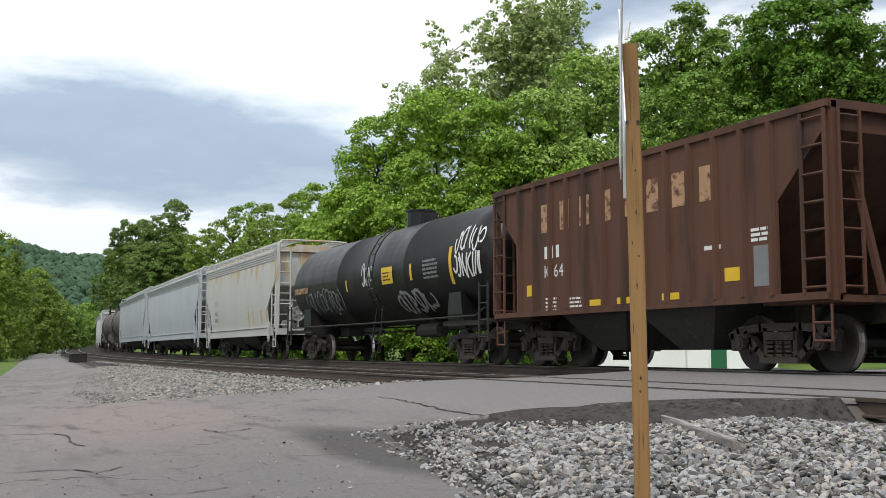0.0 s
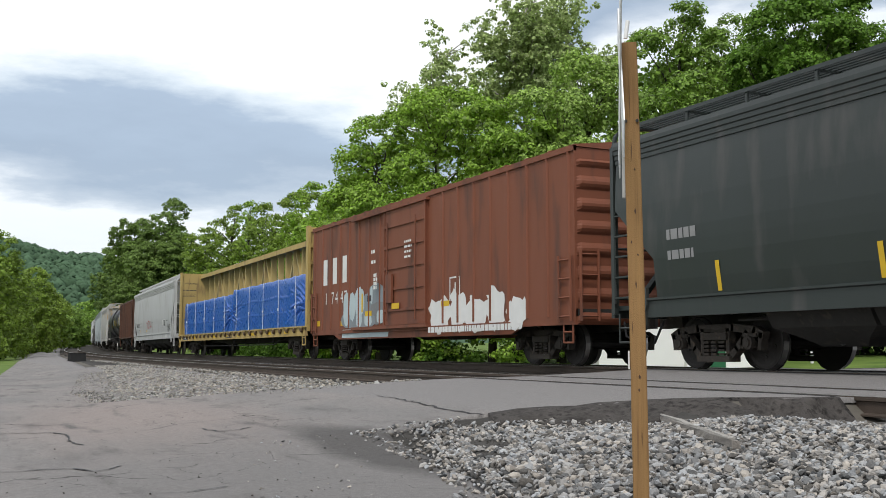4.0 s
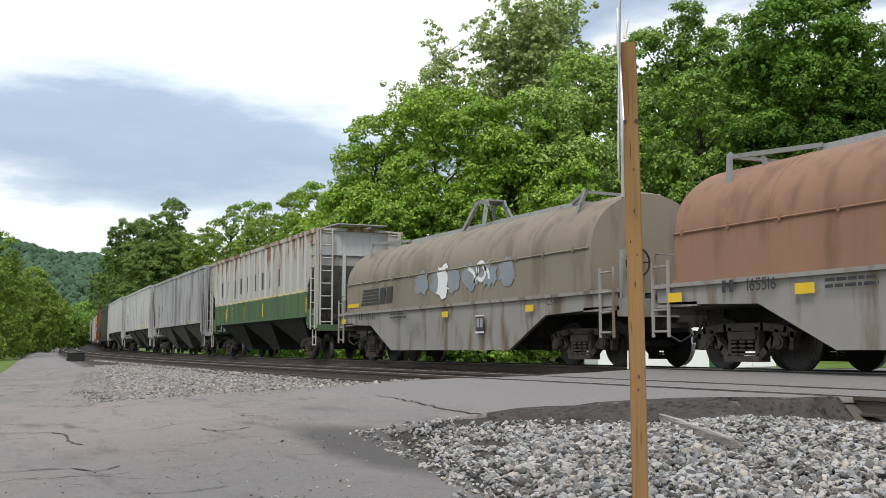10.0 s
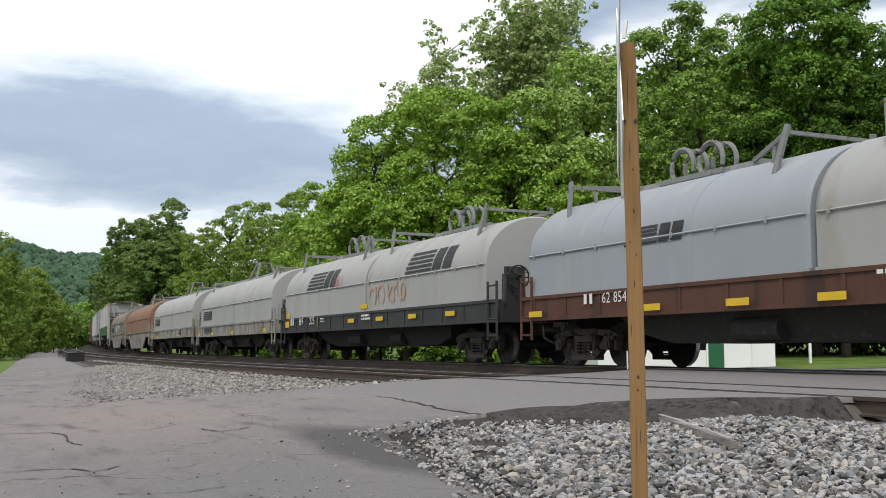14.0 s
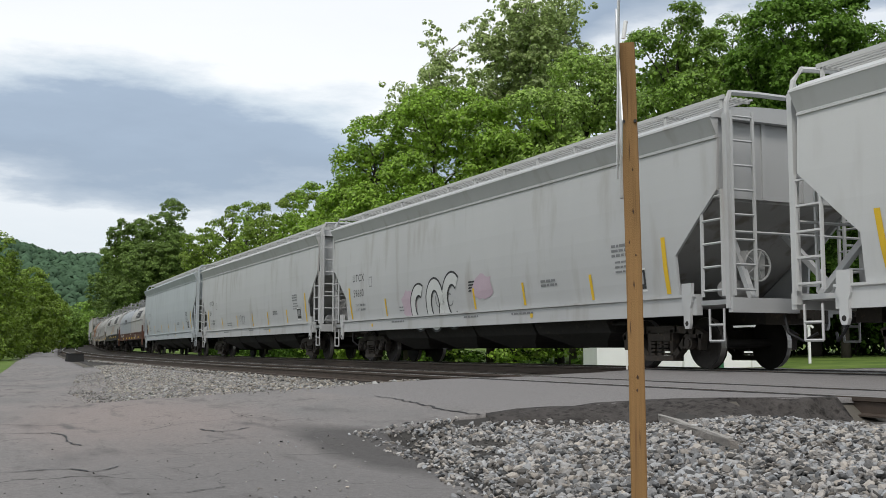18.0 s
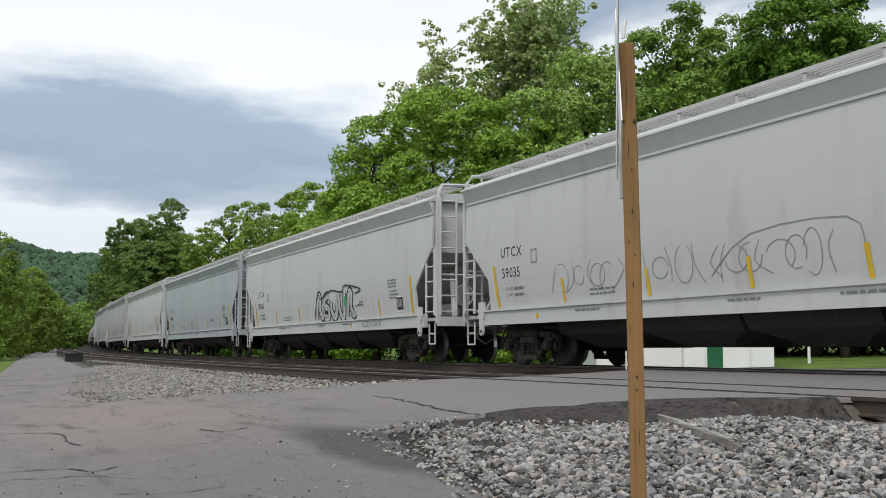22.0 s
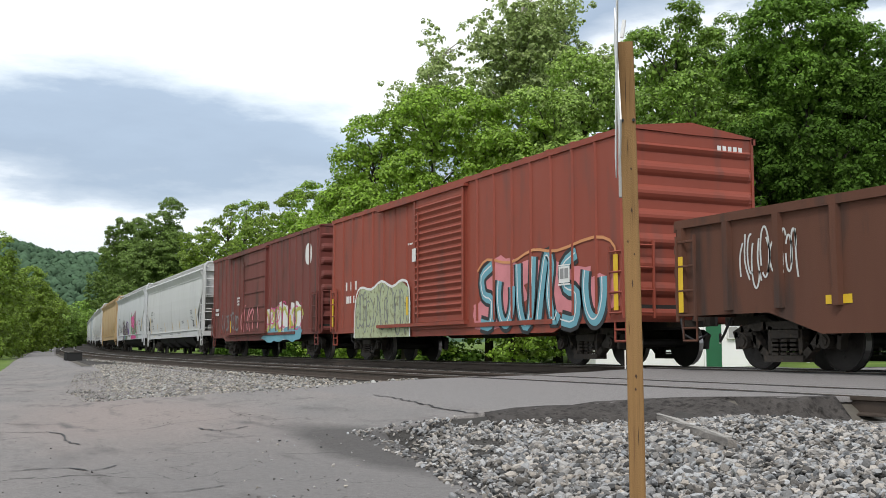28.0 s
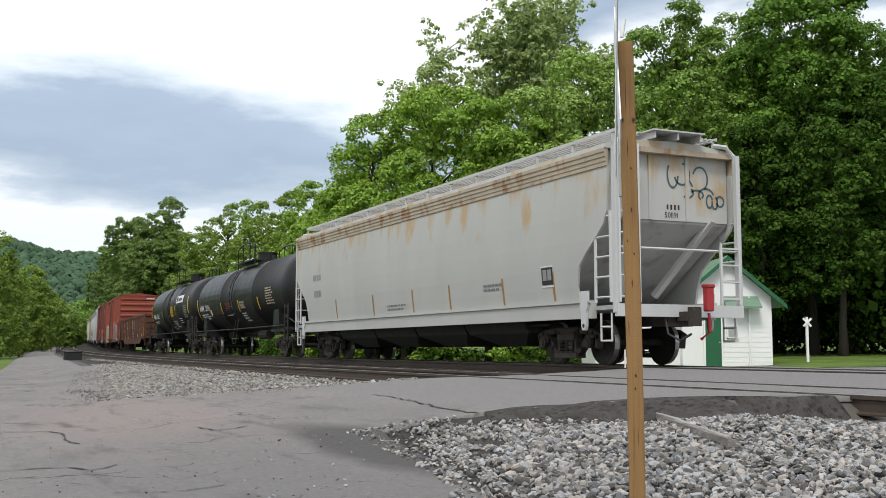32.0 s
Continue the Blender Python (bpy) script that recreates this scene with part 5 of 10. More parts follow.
def make_truck_meshes():
    bm = B()
    for sg in (-1, 1):
        prof = [(0.66, 0.30), (0.665, 0.475), (0.685, 0.457), (0.73, 0.455), (0.795, 0.445), (0.80, 0.41), (0.785, 0.36), (0.765, 0.16), (0.80, 0.12), (0.80, 0.0)]
        lathe_y(bm, [(sg * y, max(r, 0.001)) for y, r in prof], 20)
        for a in range(5):
            an = a * 2 * math.pi / 5
            c, s = math.cos(an) * 0.24, math.sin(an) * 0.24
            box(bm, c - 0.03, c + 0.03, sg * 0.775 - 0.01, sg * 0.775 + 0.01, s - 0.03, s + 0.03)
        rings(bm, [[(r * math.cos(2 * math.pi * j / 20), sg * y, r * math.sin(2 * math.pi * j / 20)) for j in range(20)] for y, r in ((0.684, 0.4595), (0.73, 0.4585), (0.79, 0.4485))], caps=False, mi=1)
    lathe_y(bm, [(-1.1, 0.07), (-0.8, 0.085), (-0.6, 0.08), (0.6, 0.08), (0.8, 0.085), (1.1, 0.07)], 10)
    wheel = part("wheelset", bm, ["wheel", "tread"])
    bm = B()
    # cast side frame: top chord, two slanting legs to the spring seat, columns, jaws over the axle ends
    def chord(pts, t, y0=-0.07, y1=0.07):
        for (xa, za), (xb, zb) in zip(pts, pts[1:]):
            l = math.hypot(xb - xa, zb - za)
            dx, dz = (xb - xa) / l * t * 0.25, (zb - za) / l * t * 0.25
            nx, nz = -(zb - za) / l * t / 2, (xb - xa) / l * t / 2
            q = [(xa - dx - nx, za - dz - nz), (xb + dx - nx, zb + dz - nz), (xb + dx + nx, zb + dz + nz), (xa - dx + nx, za - dz + nz)]
            rings(bm, [[(x, y0, z) for x, z in q], [(x, y1, z) for x, z in q]])
    chord([(-1.16, 0.58), (-0.98, 0.66), (-0.45, 0.71), (0.45, 0.71), (0.98, 0.66), (1.16, 0.58)], 0.125)
    for sg in (-1, 1):
        chord([(sg * 0.80, 0.62), (sg * 0.55, 0.36), (sg * 0.36, 0.21)], 0.115)
        chord([(sg * 0.33, 0.22), (sg * 0.33, 0.68)], 0.085)
        chord([(sg * 1.13, 0.60), (sg * 1.10, 0.36)], 0.08)
        chord([(sg * 0.70, 0.55), (sg * 0.68, 0.38)], 0.07)
        box(bm, sg * 0.889 - 0.16, sg * 0.889 + 0.16, -0.09, 0.09, 0.545, 0.61)
        tube(bm, [(sg * 0.889, -0.06, 0.457), (sg * 0.889, -0.14, 0.457)], 0.115, 12)
        tube(bm, [(sg * 0.889, -0.14, 0.457), (sg * 0.889, -0.165, 0.457)], 0.07, 10)
        tube(bm, [(sg * 0.889, 0.03, 0.457), (sg * 0.889, 0.10, 0.457)], 0.10, 8)
    chord([(-0.40, 0.19), (0.40, 0.19)], 0.10, -0.12, 0.12)
    chord([(-0.30, 0.57), (0.30, 0.57)], 0.13, -0.11, 0.11)
    for x in (-0.2, 0.0, 0.2):
        for i in range(4):
            z = 0.245 + i * 0.068
            tube(bm, [(x, -0.06, z), (x, -0.06, z + 0.04)], 0.078, 6)
    part_f = part("side_frame", bm, ["truck", "under", "blue_cap"])
    bm = B()
    box(bm, -0.16, 0.16, -1.0, 1.0, 0.48, 0.70)
    box(bm, -0.30, 0.30, -0.35, 0.35, 0.60, 0.80)
    for sg in (-1, 1):
        box(bm, sg * 0.62 - 0.05, sg * 0.62 + 0.05, -0.85, 0.85, 0.35, 0.45)
    bolster = part("truck", bm, "truck")
    return wheel, part_f, bolster


PROTO_WHEEL, PROTO_FRAME, PROTO_BOLSTER = make_truck_meshes()


def truck(car, x):
    t = new("truck", PROTO_BOLSTER.data)
    t.parent, t.location = car, (x, 0, Z_FAR)
    t["label"] = "grimy two-axle truck, darkened for shade under the car"
    for y in (-1.02, 1.02):
        share(PROTO_FRAME, 0, y, 0, 0 if y < 0 else 180, parent=t)
    for dx in (-0.889, 0.889):
        w = new("wheelset", PROTO_WHEEL.data)
        w.parent = t
        w.matrix_parent_inverse = Matrix.Translation((dx, 0, 0.457))
        WHEELSETS.append(w)


def coupler(car, x, sg):
    bm = B()
    box(bm, min(x, x + sg * 0.45), max(x, x + sg * 0.45), -0.09, 0.09, 0.80, 0.98)
    tube(bm, [(x + sg * 0.42, 0.02, 0.70), (x + sg * 0.42, 0.02, 1.06)], 0.13, 8)
    box(bm, min(x, x - sg * 0.5), max(x, x - sg * 0.5), -0.3, 0.3, 0.70, 1.05)
    part("coupler", bm, "truck", car)
    bm = B()
    tube(bm, [(x, -0.35, 0.85), (x + sg * 0.15, -0.40, 0.55), (x + sg * 0.38, -0.30, 0.42), (x + sg * 0.55, -0.16, 0.55)], 0.025, 6)
    part("air_hose", bm, "hose", car)


def ladder(car, x0, x1, y, z0, z1, mat, n=6, across="x", name="ladder", r=0.022):
    """Two stiles and rungs; across x (on a side) or across y (on an end)."""
    bm = B()
    P = (lambda u, z: (u, y, z)) if across == "x" else (lambda u, z: (y, u, z))
    for u in (x0, x1):
        tube(bm, [P(u, z0), P(u, z1)], r * 1.5, 5)
    for i in range(n):
        z = z0 + 0.1 + (z1 - z0 - 0.2) * i / (n - 1)
        tube(bm, [P(x0, z), P(x1, z)], r, 5)
    return part(name, bm, mat, car)


def step_iron(car, x, y, mat, w=0.36, z0=0.42, z1=0.95):
    bm = B()
    for u in (x - w / 2, x + w / 2):
        tube(bm, [(u, y, z1), (u, y, z0)], 0.022, 5)
    for z in (z0, (z0 + z1) / 2):
        tube(bm, [(x - w / 2, y, z), (x + w / 2, y, z)], 0.022, 5)
    part("step", bm, mat, car)


def brake_wheel(car, x, y, z, mat="metal_grey", sg=1):
    bm = B()
    k = 18
    rings(bm, [[(x + sg * (0.12 + 0.02 * math.cos(b)), y + (0.27 + 0.02 * math.sin(b)) * math.cos(a), z + (0.27 + 0.02 * math.sin(b)) * math.sin(a)) for b in [j * 2 * math.pi / 6 for j in range(6)]]
               for a in [i * 2 * math.pi / k for i in range(k + 1)]], caps=False)
    for i in range(5):
        a = i * 2 * math.pi / 5
        tube(bm, [(x + sg * 0.12, y, z), (x + sg * 0.12, y + 0.27 * math.cos(a), z + 0.27 * math.sin(a))], 0.016, 5)
    tube(bm, [(x, y, z), (x + sg * 0.16, y, z)], 0.05, 8)
    part("brake_wheel", bm, mat, car)


# ---- paint marks laid on a side: shapes in (u, v), set on the skin of the car
class Skin:
    """The outline of a car's side: half width at a height."""

    def __init__(self, zs, ws, out=0.006):
        self.zs, self.ws, self.out = zs, ws, out

    def y(self, z):
        return -(float(np.interp(z, self.zs, self.ws)) + self.out)


def mark(car, skin, polys, mat, name="stencil", label="", lift=0.0):
    """Lay flat outlines (lists of (x, z)) on the near side; patches one by one, writing as a whole."""
    if name in ("reflector", "placard", "lube_plate", "rust_stain", "data_panel", "paint_patch", "lettering") and len(polys) > 1:
        return [mark(car, skin, [q], mat, name, label, lift) for q in polys]
    bm = B()
    for p in polys:
        zs = sorted({round(z, 3) for _, z in p})
        f = bm.faces.new([bm.verts.new((x, 0, z)) for x, z in p])
        f.normal_update()
        if f.normal.y > 0:
            f.normal_flip()
    zlo, zhi = min(v.co.z for v in bm.verts), max(v.co.z for v in bm.verts)
    if len(skin.zs) > 2 and zhi - zlo > 0.2:
        bmesh.ops.triangulate(bm, faces=bm.faces[:])
        z = math.ceil(zlo / 0.12) * 0.12
        while z < zhi:
            bmesh.ops.bisect_plane(bm, geom=bm.verts[:] + bm.edges[:] + bm.faces[:], plane_co=(0, 0, z), plane_no=(0, 0, 1))
            z += 0.12
    for v in bm.verts:
        v.co.y = skin.y(v.co.z) - lift
    return part(name, bm, mat, car, label)


def rect(x0, x1, z0, z1, slant=0.0):
    return [(x0, z0), (x1, z0), (x1 + slant, z1), (x0 + slant, z1)]


def word(s, x, z, h, gap=0.16, stretch=1.0):
    """Figures and letters as outlines, h metres high."""
    out = []
    for c in s:
        if c == " ":
            x += h * 0.45
            continue
        vs, fs, w = GLYPH[c]
        k = h / 0.69
        for f in fs:
            out.append([(x + vs[i][0] * k * stretch, z + vs[i][1] * k) for i in f])
        x += (w * k + gap * h * 0.8) * stretch
    return out


def bars(x, z, w, rows, h=0.05, pitch=0.09, seed=0):
    """Lines of small writing that cannot be read: broken bars."""
    rnd = random.Random(seed + int(x * 100))
    out = []
    for i in range(rows):
        u = x
        end = x + w * rnd.uniform(0.75, 1.0)
        while u < end:
            l = rnd.uniform(0.07, 0.22)
            out.append(rect(u, min(u + l, end), z - i * pitch, z - i * pitch + h))
            u += l + 0.03
    return out


def letters(x, z, h, n, w=None, gap=0.3):
    """A brand as plain upright bars, one for each letter."""
    w = w or h * 0.55
    return [rect(x + i * (w + gap * h), x + i * (w + gap * h) + w * 0.72, z, z + h) for i in range(n)]


def ribbon(pts, w):
    """A brush stroke along points: rounded through its bends, as quads that meet."""
    if len(pts) > 2:
        fine = []
        q = [pts[0]] + list(pts) + [pts[-1]]
        for i in range(1, len(q) - 2):
            for k in range(3):
                t = k / 3
                fine.append(tuple(0.5 * (2 * q[i][c] + (q[i + 1][c] - q[i - 1][c]) * t + (2 * q[i - 1][c] - 5 * q[i][c] + 4 * q[i + 1][c] - q[i + 2][c]) * t * t
                                         + (3 * q[i][c] - q[i - 1][c] - 3 * q[i + 1][c] + q[i + 2][c]) * t ** 3) for c in (0, 1)))
        pts = fine + [pts[-1]]
    side = []
    for i, (a, b) in enumerate(pts):
        p0, p1 = pts[max(i - 1, 0)], pts[min(i + 1, len(pts) - 1)]
        dx, dz = p1[0] - p0[0], p1[1] - p0[1]
        l = math.hypot(dx, dz) or 1
        side.append(((a + dz / l * w / 2, b - dx / l * w / 2), (a - dz / l * w / 2, b + dx / l * w / 2)))
    return [[p[0], q[0], q[1], p[1]] for p, q in zip(side, side[1:]) if math.dist(p[0], q[0]) + math.dist(p[1], q[1]) > 1e-4]


def scrawl(x, z, w, h, seed, strokes=10, width=0.03):
    """A loose tag of curling strokes."""
    rnd = random.Random(seed)
    out = []
    for i in range(strokes):
        cx = x + w * (i + 0.5) / strokes
        a0, a1 = rnd.uniform(0, 6.28), rnd.uniform(3.0, 6.5)
        rx, rz = w / strokes * rnd.uniform(0.5, 0.95), h * rnd.uniform(0.25, 0.5)
        cz = z + h * rnd.uniform(0.4, 0.6)
        if rnd.random() < 0.45:
            pts = [(cx + rnd.uniform(-rx, rx), z + h * rnd.uniform(0, 0.2)), (cx + rnd.uniform(-rx, rx), z + h * rnd.uniform(0.4, 0.6)), (cx + rnd.uniform(-rx, rx), z + h * rnd.uniform(0.8, 1))]
        else:
            pts = [(cx + rx * math.cos(a0 + a1 * j / 9), cz + rz * math.sin(a0 + a1 * j / 9)) for j in range(10)]
        out += ribbon(pts, width)
    return out


def blob(x, z, w, h, seed, k=22, rough=0.18):
    rnd = random.Random(seed)
    return [[(x + w / 2 * (1 + rnd.uniform(-rough, rough)) * math.cos(2 * math.pi * i / k), z + h / 2 * (1 + rnd.uniform(-rough, rough)) * math.copysign(abs(math.sin(2 * math.pi * i / k)) ** 0.6, math.sin(2 * math.pi * i / k)))
             for i in range(k)]]


def burner(car, skin, x, z, w, h, n, seed, cols, lab):
    """A large sprayed piece: cloud, outline, letter shapes and shine."""
    rnd = random.Random(seed)
    cloud, line, fill, shine = cols
    for i in range(7):
        mark(car, skin, blob(x + w * rnd.uniform(0.05, 0.95), z + h * rnd.uniform(0.1, 0.8), w * 0.3, h * rnd.uniform(0.3, 0.6), seed + i), cloud, "graffiti", lab, 0.002 + 0.0005 * i)
    outs, ins, lights = [], [], []
    for i in range(n):
        lw = w * 0.95 / n
        x0 = x + lw * i + w * 0.02
        cx, cz = x0 + lw * 0.5, z + h * 0.5
        kind = (i * 7 + seed) % 4
        if kind == 0:
            sets = [[(x0 + lw * 0.1, z + h * 0.08), (x0 + lw * 0.3, z + h * 0.6), (x0 + lw * 0.5, z + h * 0.97), (x0 + lw * 0.72, z + h * 0.85), (x0 + lw * 0.6, z + h * 0.45), (x0 + lw * 0.8, z + h * 0.1), (x0 + lw * 1.0, z + h * 0.2)]]
        elif kind == 1:
            sets = [[(x0 + lw * 0.15, z + h * 0.92), (x0 + lw * 0.2, z + h * 0.35), (x0 + lw * 0.45, z + h * 0.05), (x0 + lw * 0.75, z + h * 0.2), (x0 + lw * 0.9, z + h * 0.99)]]
        elif kind == 2:
            sets = [[(cx + lw * 0.36 * math.cos(radians(a)), cz + h * 0.42 * math.sin(radians(a))) for a in range(150, 400, 25)]]
        else:
            sets = [[(x0 + lw * 0.8, z + h * 0.95), (x0 + lw * 0.25, z + h * 0.8), (x0 + lw * 0.35, z + h * 0.52), (x0 + lw * 0.8, z + h * 0.42), (x0 + lw * 0.7, z + h * 0.08), (x0 + lw * 0.15, z + h * 0.1)]]
        for pts in sets:
            outs += ribbon(pts, lw * 0.46)
            ins += ribbon(pts, lw * 0.27)
            lights += ribbon([(a - lw * 0.05, b + 0.01) for a, b in pts], lw * 0.035)
    mark(car, skin, outs, line, "graffiti", lab, 0.008)
    mark(car, skin, ins, fill, "graffiti", lab, 0.011)
    mark(car, skin, lights, shine, "graffiti", lab, 0.014)


def end_mark(car, x, polys, mat, name="stencil", label=""):
    """Lay flat outlines (lists of (y, z)) on the trailing end."""
    bm = B()
    for q in polys:
        f = bm.faces.new([bm.verts.new((x, y, z)) for y, z in q])
        f.normal_update()
        if f.normal.x < 0:
            f.normal_flip()
    return part(name, bm, mat, car, label)


def arcs(cs, w):
    """Fat bent strokes: (x, z, rx, rz, from, to in degrees)."""
    out = []
    for x, z, rx, rz, a, b in cs:
        out += ribbon([(x + rx * math.cos(radians(a + (b - a) * i / 12)), z + rz * math.sin(radians(a + (b - a) * i / 12))) for i in range(13)], w)
    return out


def stripes_logo(car, skin, x, z, w, h, mat="black_paint", lift=0.003):
    """A railway's emblem as plain shapes: five slanted stripes and two solid blocks."""
    sl = h * 0.3
    mark(car, skin, [rect(x + sl * i / 4, x + w * 0.58, z + h * i / 5, z + h * (i + 0.6) / 5, sl * 0.12) for i in range(5)], mat, "emblem", "dark striped emblem", lift)
    mark(car, skin, [rect(x + w * 0.60, x + w * 0.77, z, z + h * 0.92, sl * 0.6), rect(x + w * 0.81, x + w * 0.98, z, z + h * 0.92, sl * 0.6)], mat, "emblem", "dark striped emblem", lift)


def placard(car, skin, x, z, s=0.42, mat="black_paint"):
    mark(car, skin, [rect(x, x + s, z, z + s * 0.8)], mat, "lube_plate", "", 0.002)
    mark(car, skin, [rect(x + s * 0.12, x + s * 0.46, z + s * 0.2, z + s * 0.7), rect(x + s * 0.54, x + s * 0.88, z + s * 0.2, z + s * 0.7)], "grey_paint", "lube_plate", "", 0.005)
    mark(car, skin, [rect(x - 0.02, x + s + 0.02, z - 0.05, z - 0.015), rect(x - 0.02, x + s + 0.02, z + s * 0.8 + 0.01, z + s * 0.8 + 0.035)], "white_paint", "lube_plate", "", 0.005)


# ---- covered hopper with smooth bowed sides
def bowed_hopper(L, mat, label, slope="slope_shade", bays=4, dark_top=True, walk_mat=None, round_cut=False, roof_mat=None, rusty_top=False, flared=False):
    car = tagged(new("covered_hopper_car"), label, "freight car", "cars of the passing train")
    h = L / 2
    fit = walk_mat or mat
    zs = [1.18, 1.7, 2.3, 3.0, 3.5, 3.78]
    ws = [1.46, 1.53, 1.565, 1.565, 1.54, 1.52]
    cut = lambda z: h - 0.12 if z >= 2.9 else (h - 0.12 - 1.15 * (ease if round_cut else (lambda v: v))(min((2.9 - z) / (1.25 if round_cut else 1.0), 1.0)))
    rows = [1.18, 1.5, 1.9, 2.15, 2.4, 2.65, 2.9, 3.2, 3.5, 3.78]
    for sg, nm in ((-1, "side"), (1, "side")):
        bm = B()
        out = [[(x, sg * float(np.interp(z, zs, ws)), z) for x in (-cut(z), -h * 0.6, -h * 0.2, h * 0.2, h * 0.6, cut(z))] for z in rows]
        inn = [[(x, sg * (float(np.interp(z, zs, ws)) - 0.05), z) for x in (cut(z), h * 0.6, h * 0.2, -h * 0.2, -h * 0.6, -cut(z))] for z in rows]
        rings(bm, [a + b for a, b in zip(out, inn)])
        bmesh.ops.recalc_face_normals(bm, faces=bm.faces[:])
        part(nm, bm, mat, car, smooth=False)
    bm = B()
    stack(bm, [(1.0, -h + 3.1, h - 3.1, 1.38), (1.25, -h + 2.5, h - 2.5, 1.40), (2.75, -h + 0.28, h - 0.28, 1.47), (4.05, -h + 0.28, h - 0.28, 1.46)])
    part("slope_sheet", bm, slope, car, "sloping end sheets, darkened for shade")
    for sg in (-1, 1):
        xx = sg * (h - 0.26)
        bm = B()
        box(bm, xx - 0.012, xx + 0.012, -1.46, 1.46, 2.8, 4.1)
        part("end_panel", bm, mat, car)
        for y in (-0.45, 0.45):
            bm = B()
            box(bm, xx - 0.05, xx + 0.05, y - 0.04, y + 0.04, 2.8, 4.15)
            part("end_post", bm, mat, car)
    for sg in (-1, 1):
        bm = B()
        steps = [(1.50, 3.78), (1.545, 3.78), (1.545, 3.85), (1.56, 3.87), (1.56, 3.94), (1.58, 3.96), (1.58, 4.03), (1.60, 4.05), (1.60, 4.12), (1.50, 4.12)]
        if flared:
            steps = [(1.49, 3.77), (1.55, 3.77), (1.55, 3.81), (1.535, 3.82), (1.67, 4.11), (1.50, 4.12)]
        rings(bm, [[(x, sg * y, z) for y, z in steps] for x in (-h + 0.12, h - 0.12)])
        bmesh.ops.recalc_face_normals(bm, faces=bm.faces[:])
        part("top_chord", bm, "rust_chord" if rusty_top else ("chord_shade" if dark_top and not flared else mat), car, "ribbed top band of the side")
    bm = B()
    prof = [(-1.60, 4.12), (-1.58, 4.20), (-1.35, 4.255), (-0.7, 4.34), (0, 4.36), (0.7, 4.34), (1.35, 4.255), (1.58, 4.20), (1.60, 4.12)]
    if flared:
        prof = [(-1.68, 4.11), (-1.67, 4.15), (-1.36, 4.30), (-0.7, 4.36), (0, 4.38), (0.7, 4.36), (1.36, 4.30), (1.67, 4.15), (1.68, 4.11)]
    rings(bm, [[(x, y, z) for y, z in prof] for x in (-h + 0.1, h - 0.1)])
    part("roof", bm, roof_mat or mat, car)
    bm = B()
    box(bm, -h + 0.9, h - 0.9, -0.32, 0.32, 4.34, 4.47)
    for i in range(10):
        x = -h + 1.2 + (L - 2.4) * i / 9
        box(bm, x - 0.05, x + 0.05, -0.40, 0.40, 4.34, 4.52)
    part("hatch", bm, fit, car)
    for sg in (-1, 1):
        bm = B()
        y0, y1 = sorted((sg * 1.24, sg * 0.62))
        for i in range(6):
            u = y0 + 0.03 + (y1 - y0 - 0.06) * i / 5
            box(bm, -h + 0.25, h - 0.25, u - 0.022, u + 0.022, 4.505, 4.535)
        box(bm, -h + 0.25, h - 0.25, sg * 1.24 - 0.012, sg * 1.24 + 0.012, 4.49, 4.56)
        k = max(6, int(L / 1.5))
        for i in range(k + 1):
            x = -h + 0.35 + (L - 0.7) * i / k
            box(bm, x - 0.03, x + 0.03, sg * 1.22 - 0.02, sg * 1.22 + 0.02, 4.24, 4.51)
            box(bm, x - 0.02, x + 0.02, y0, y1, 4.47, 4.505)
        part("running_board", bm, "tan_hopper" if mat == "tan_hopper" else ("black_hopper" if mat == "black_hopper" else "grating"), car, "grating walkway along the roof")
    for sg in (-1, 1):
        bm = B()
        lip = [(1.39, 0.86), (1.52, 0.86), (1.52, 1.15), (1.56, 1.17), (1.56, 1.21), (1.39, 1.21)]
        rings(bm, [[(x, sg * y, z) for y, z in lip] for x in (-h + 0.75, h - 0.75)])
        bmesh.ops.recalc_face_normals(bm, faces=bm.faces[:])
        part("side_sill", bm, mat, car)
    for sg in (-1, 1):
        bm = B()
        xa, xb = sorted((sg * (h - 2.0), sg * (h + 0.12)))
        box(bm, xa, xb, -1.42, 1.42, 1.02, 1.10)
        box(bm, min(sg * (h + 0.04), sg * (h + 0.14)), max(sg * (h + 0.04), sg * (h + 0.14)), -1.5, 1.5, 0.88, 1.12)
        for y in () if round_cut else (-1.0, 1.0):
            bar(bm, (sg * (h + 0.05), y, 1.1), (sg * (h - 1.0), y * 0.6, 2.4), 0.10, 0.10)
        part("end_platform", bm, fit, car)
        for y in (-1.47, 1.47):
            bm = B()
            box(bm, sg * (h + 0.05) - 0.05, sg * (h + 0.05) + 0.05, y - 0.05, y + 0.05, 0.95, 4.15)
            part("corner_post", bm, fit, car)
        bm = B()
        if round_cut:
            bm.free()
            for ys in (-1, 1):
                bm = B()
                tube(bm, [(sg * (h + 0.05), ys * 1.47, 3.9), (sg * (h + 0.03), ys * 1.45, 4.12), (sg * (h - 0.02), ys * 1.28, 4.33), (sg * (h - 0.12), ys * 1.02, 4.36)], 0.05, 6)
                part("end_arch", bm, fit, car)
            bm = B()
            xa, xb = sorted((sg * (h - 0.75), sg * (h + 0.16)))
            box(bm, xa, xb, -0.62, 0.62, 4.50, 4.53)
            for u in (-0.55, 0.0, 0.55):
                box(bm, xa + 0.05, xb - 0.05, u - 0.02, u + 0.02, 4.36, 4.50)
            part("end_walkway", bm, "grating", car)
            bm = B()
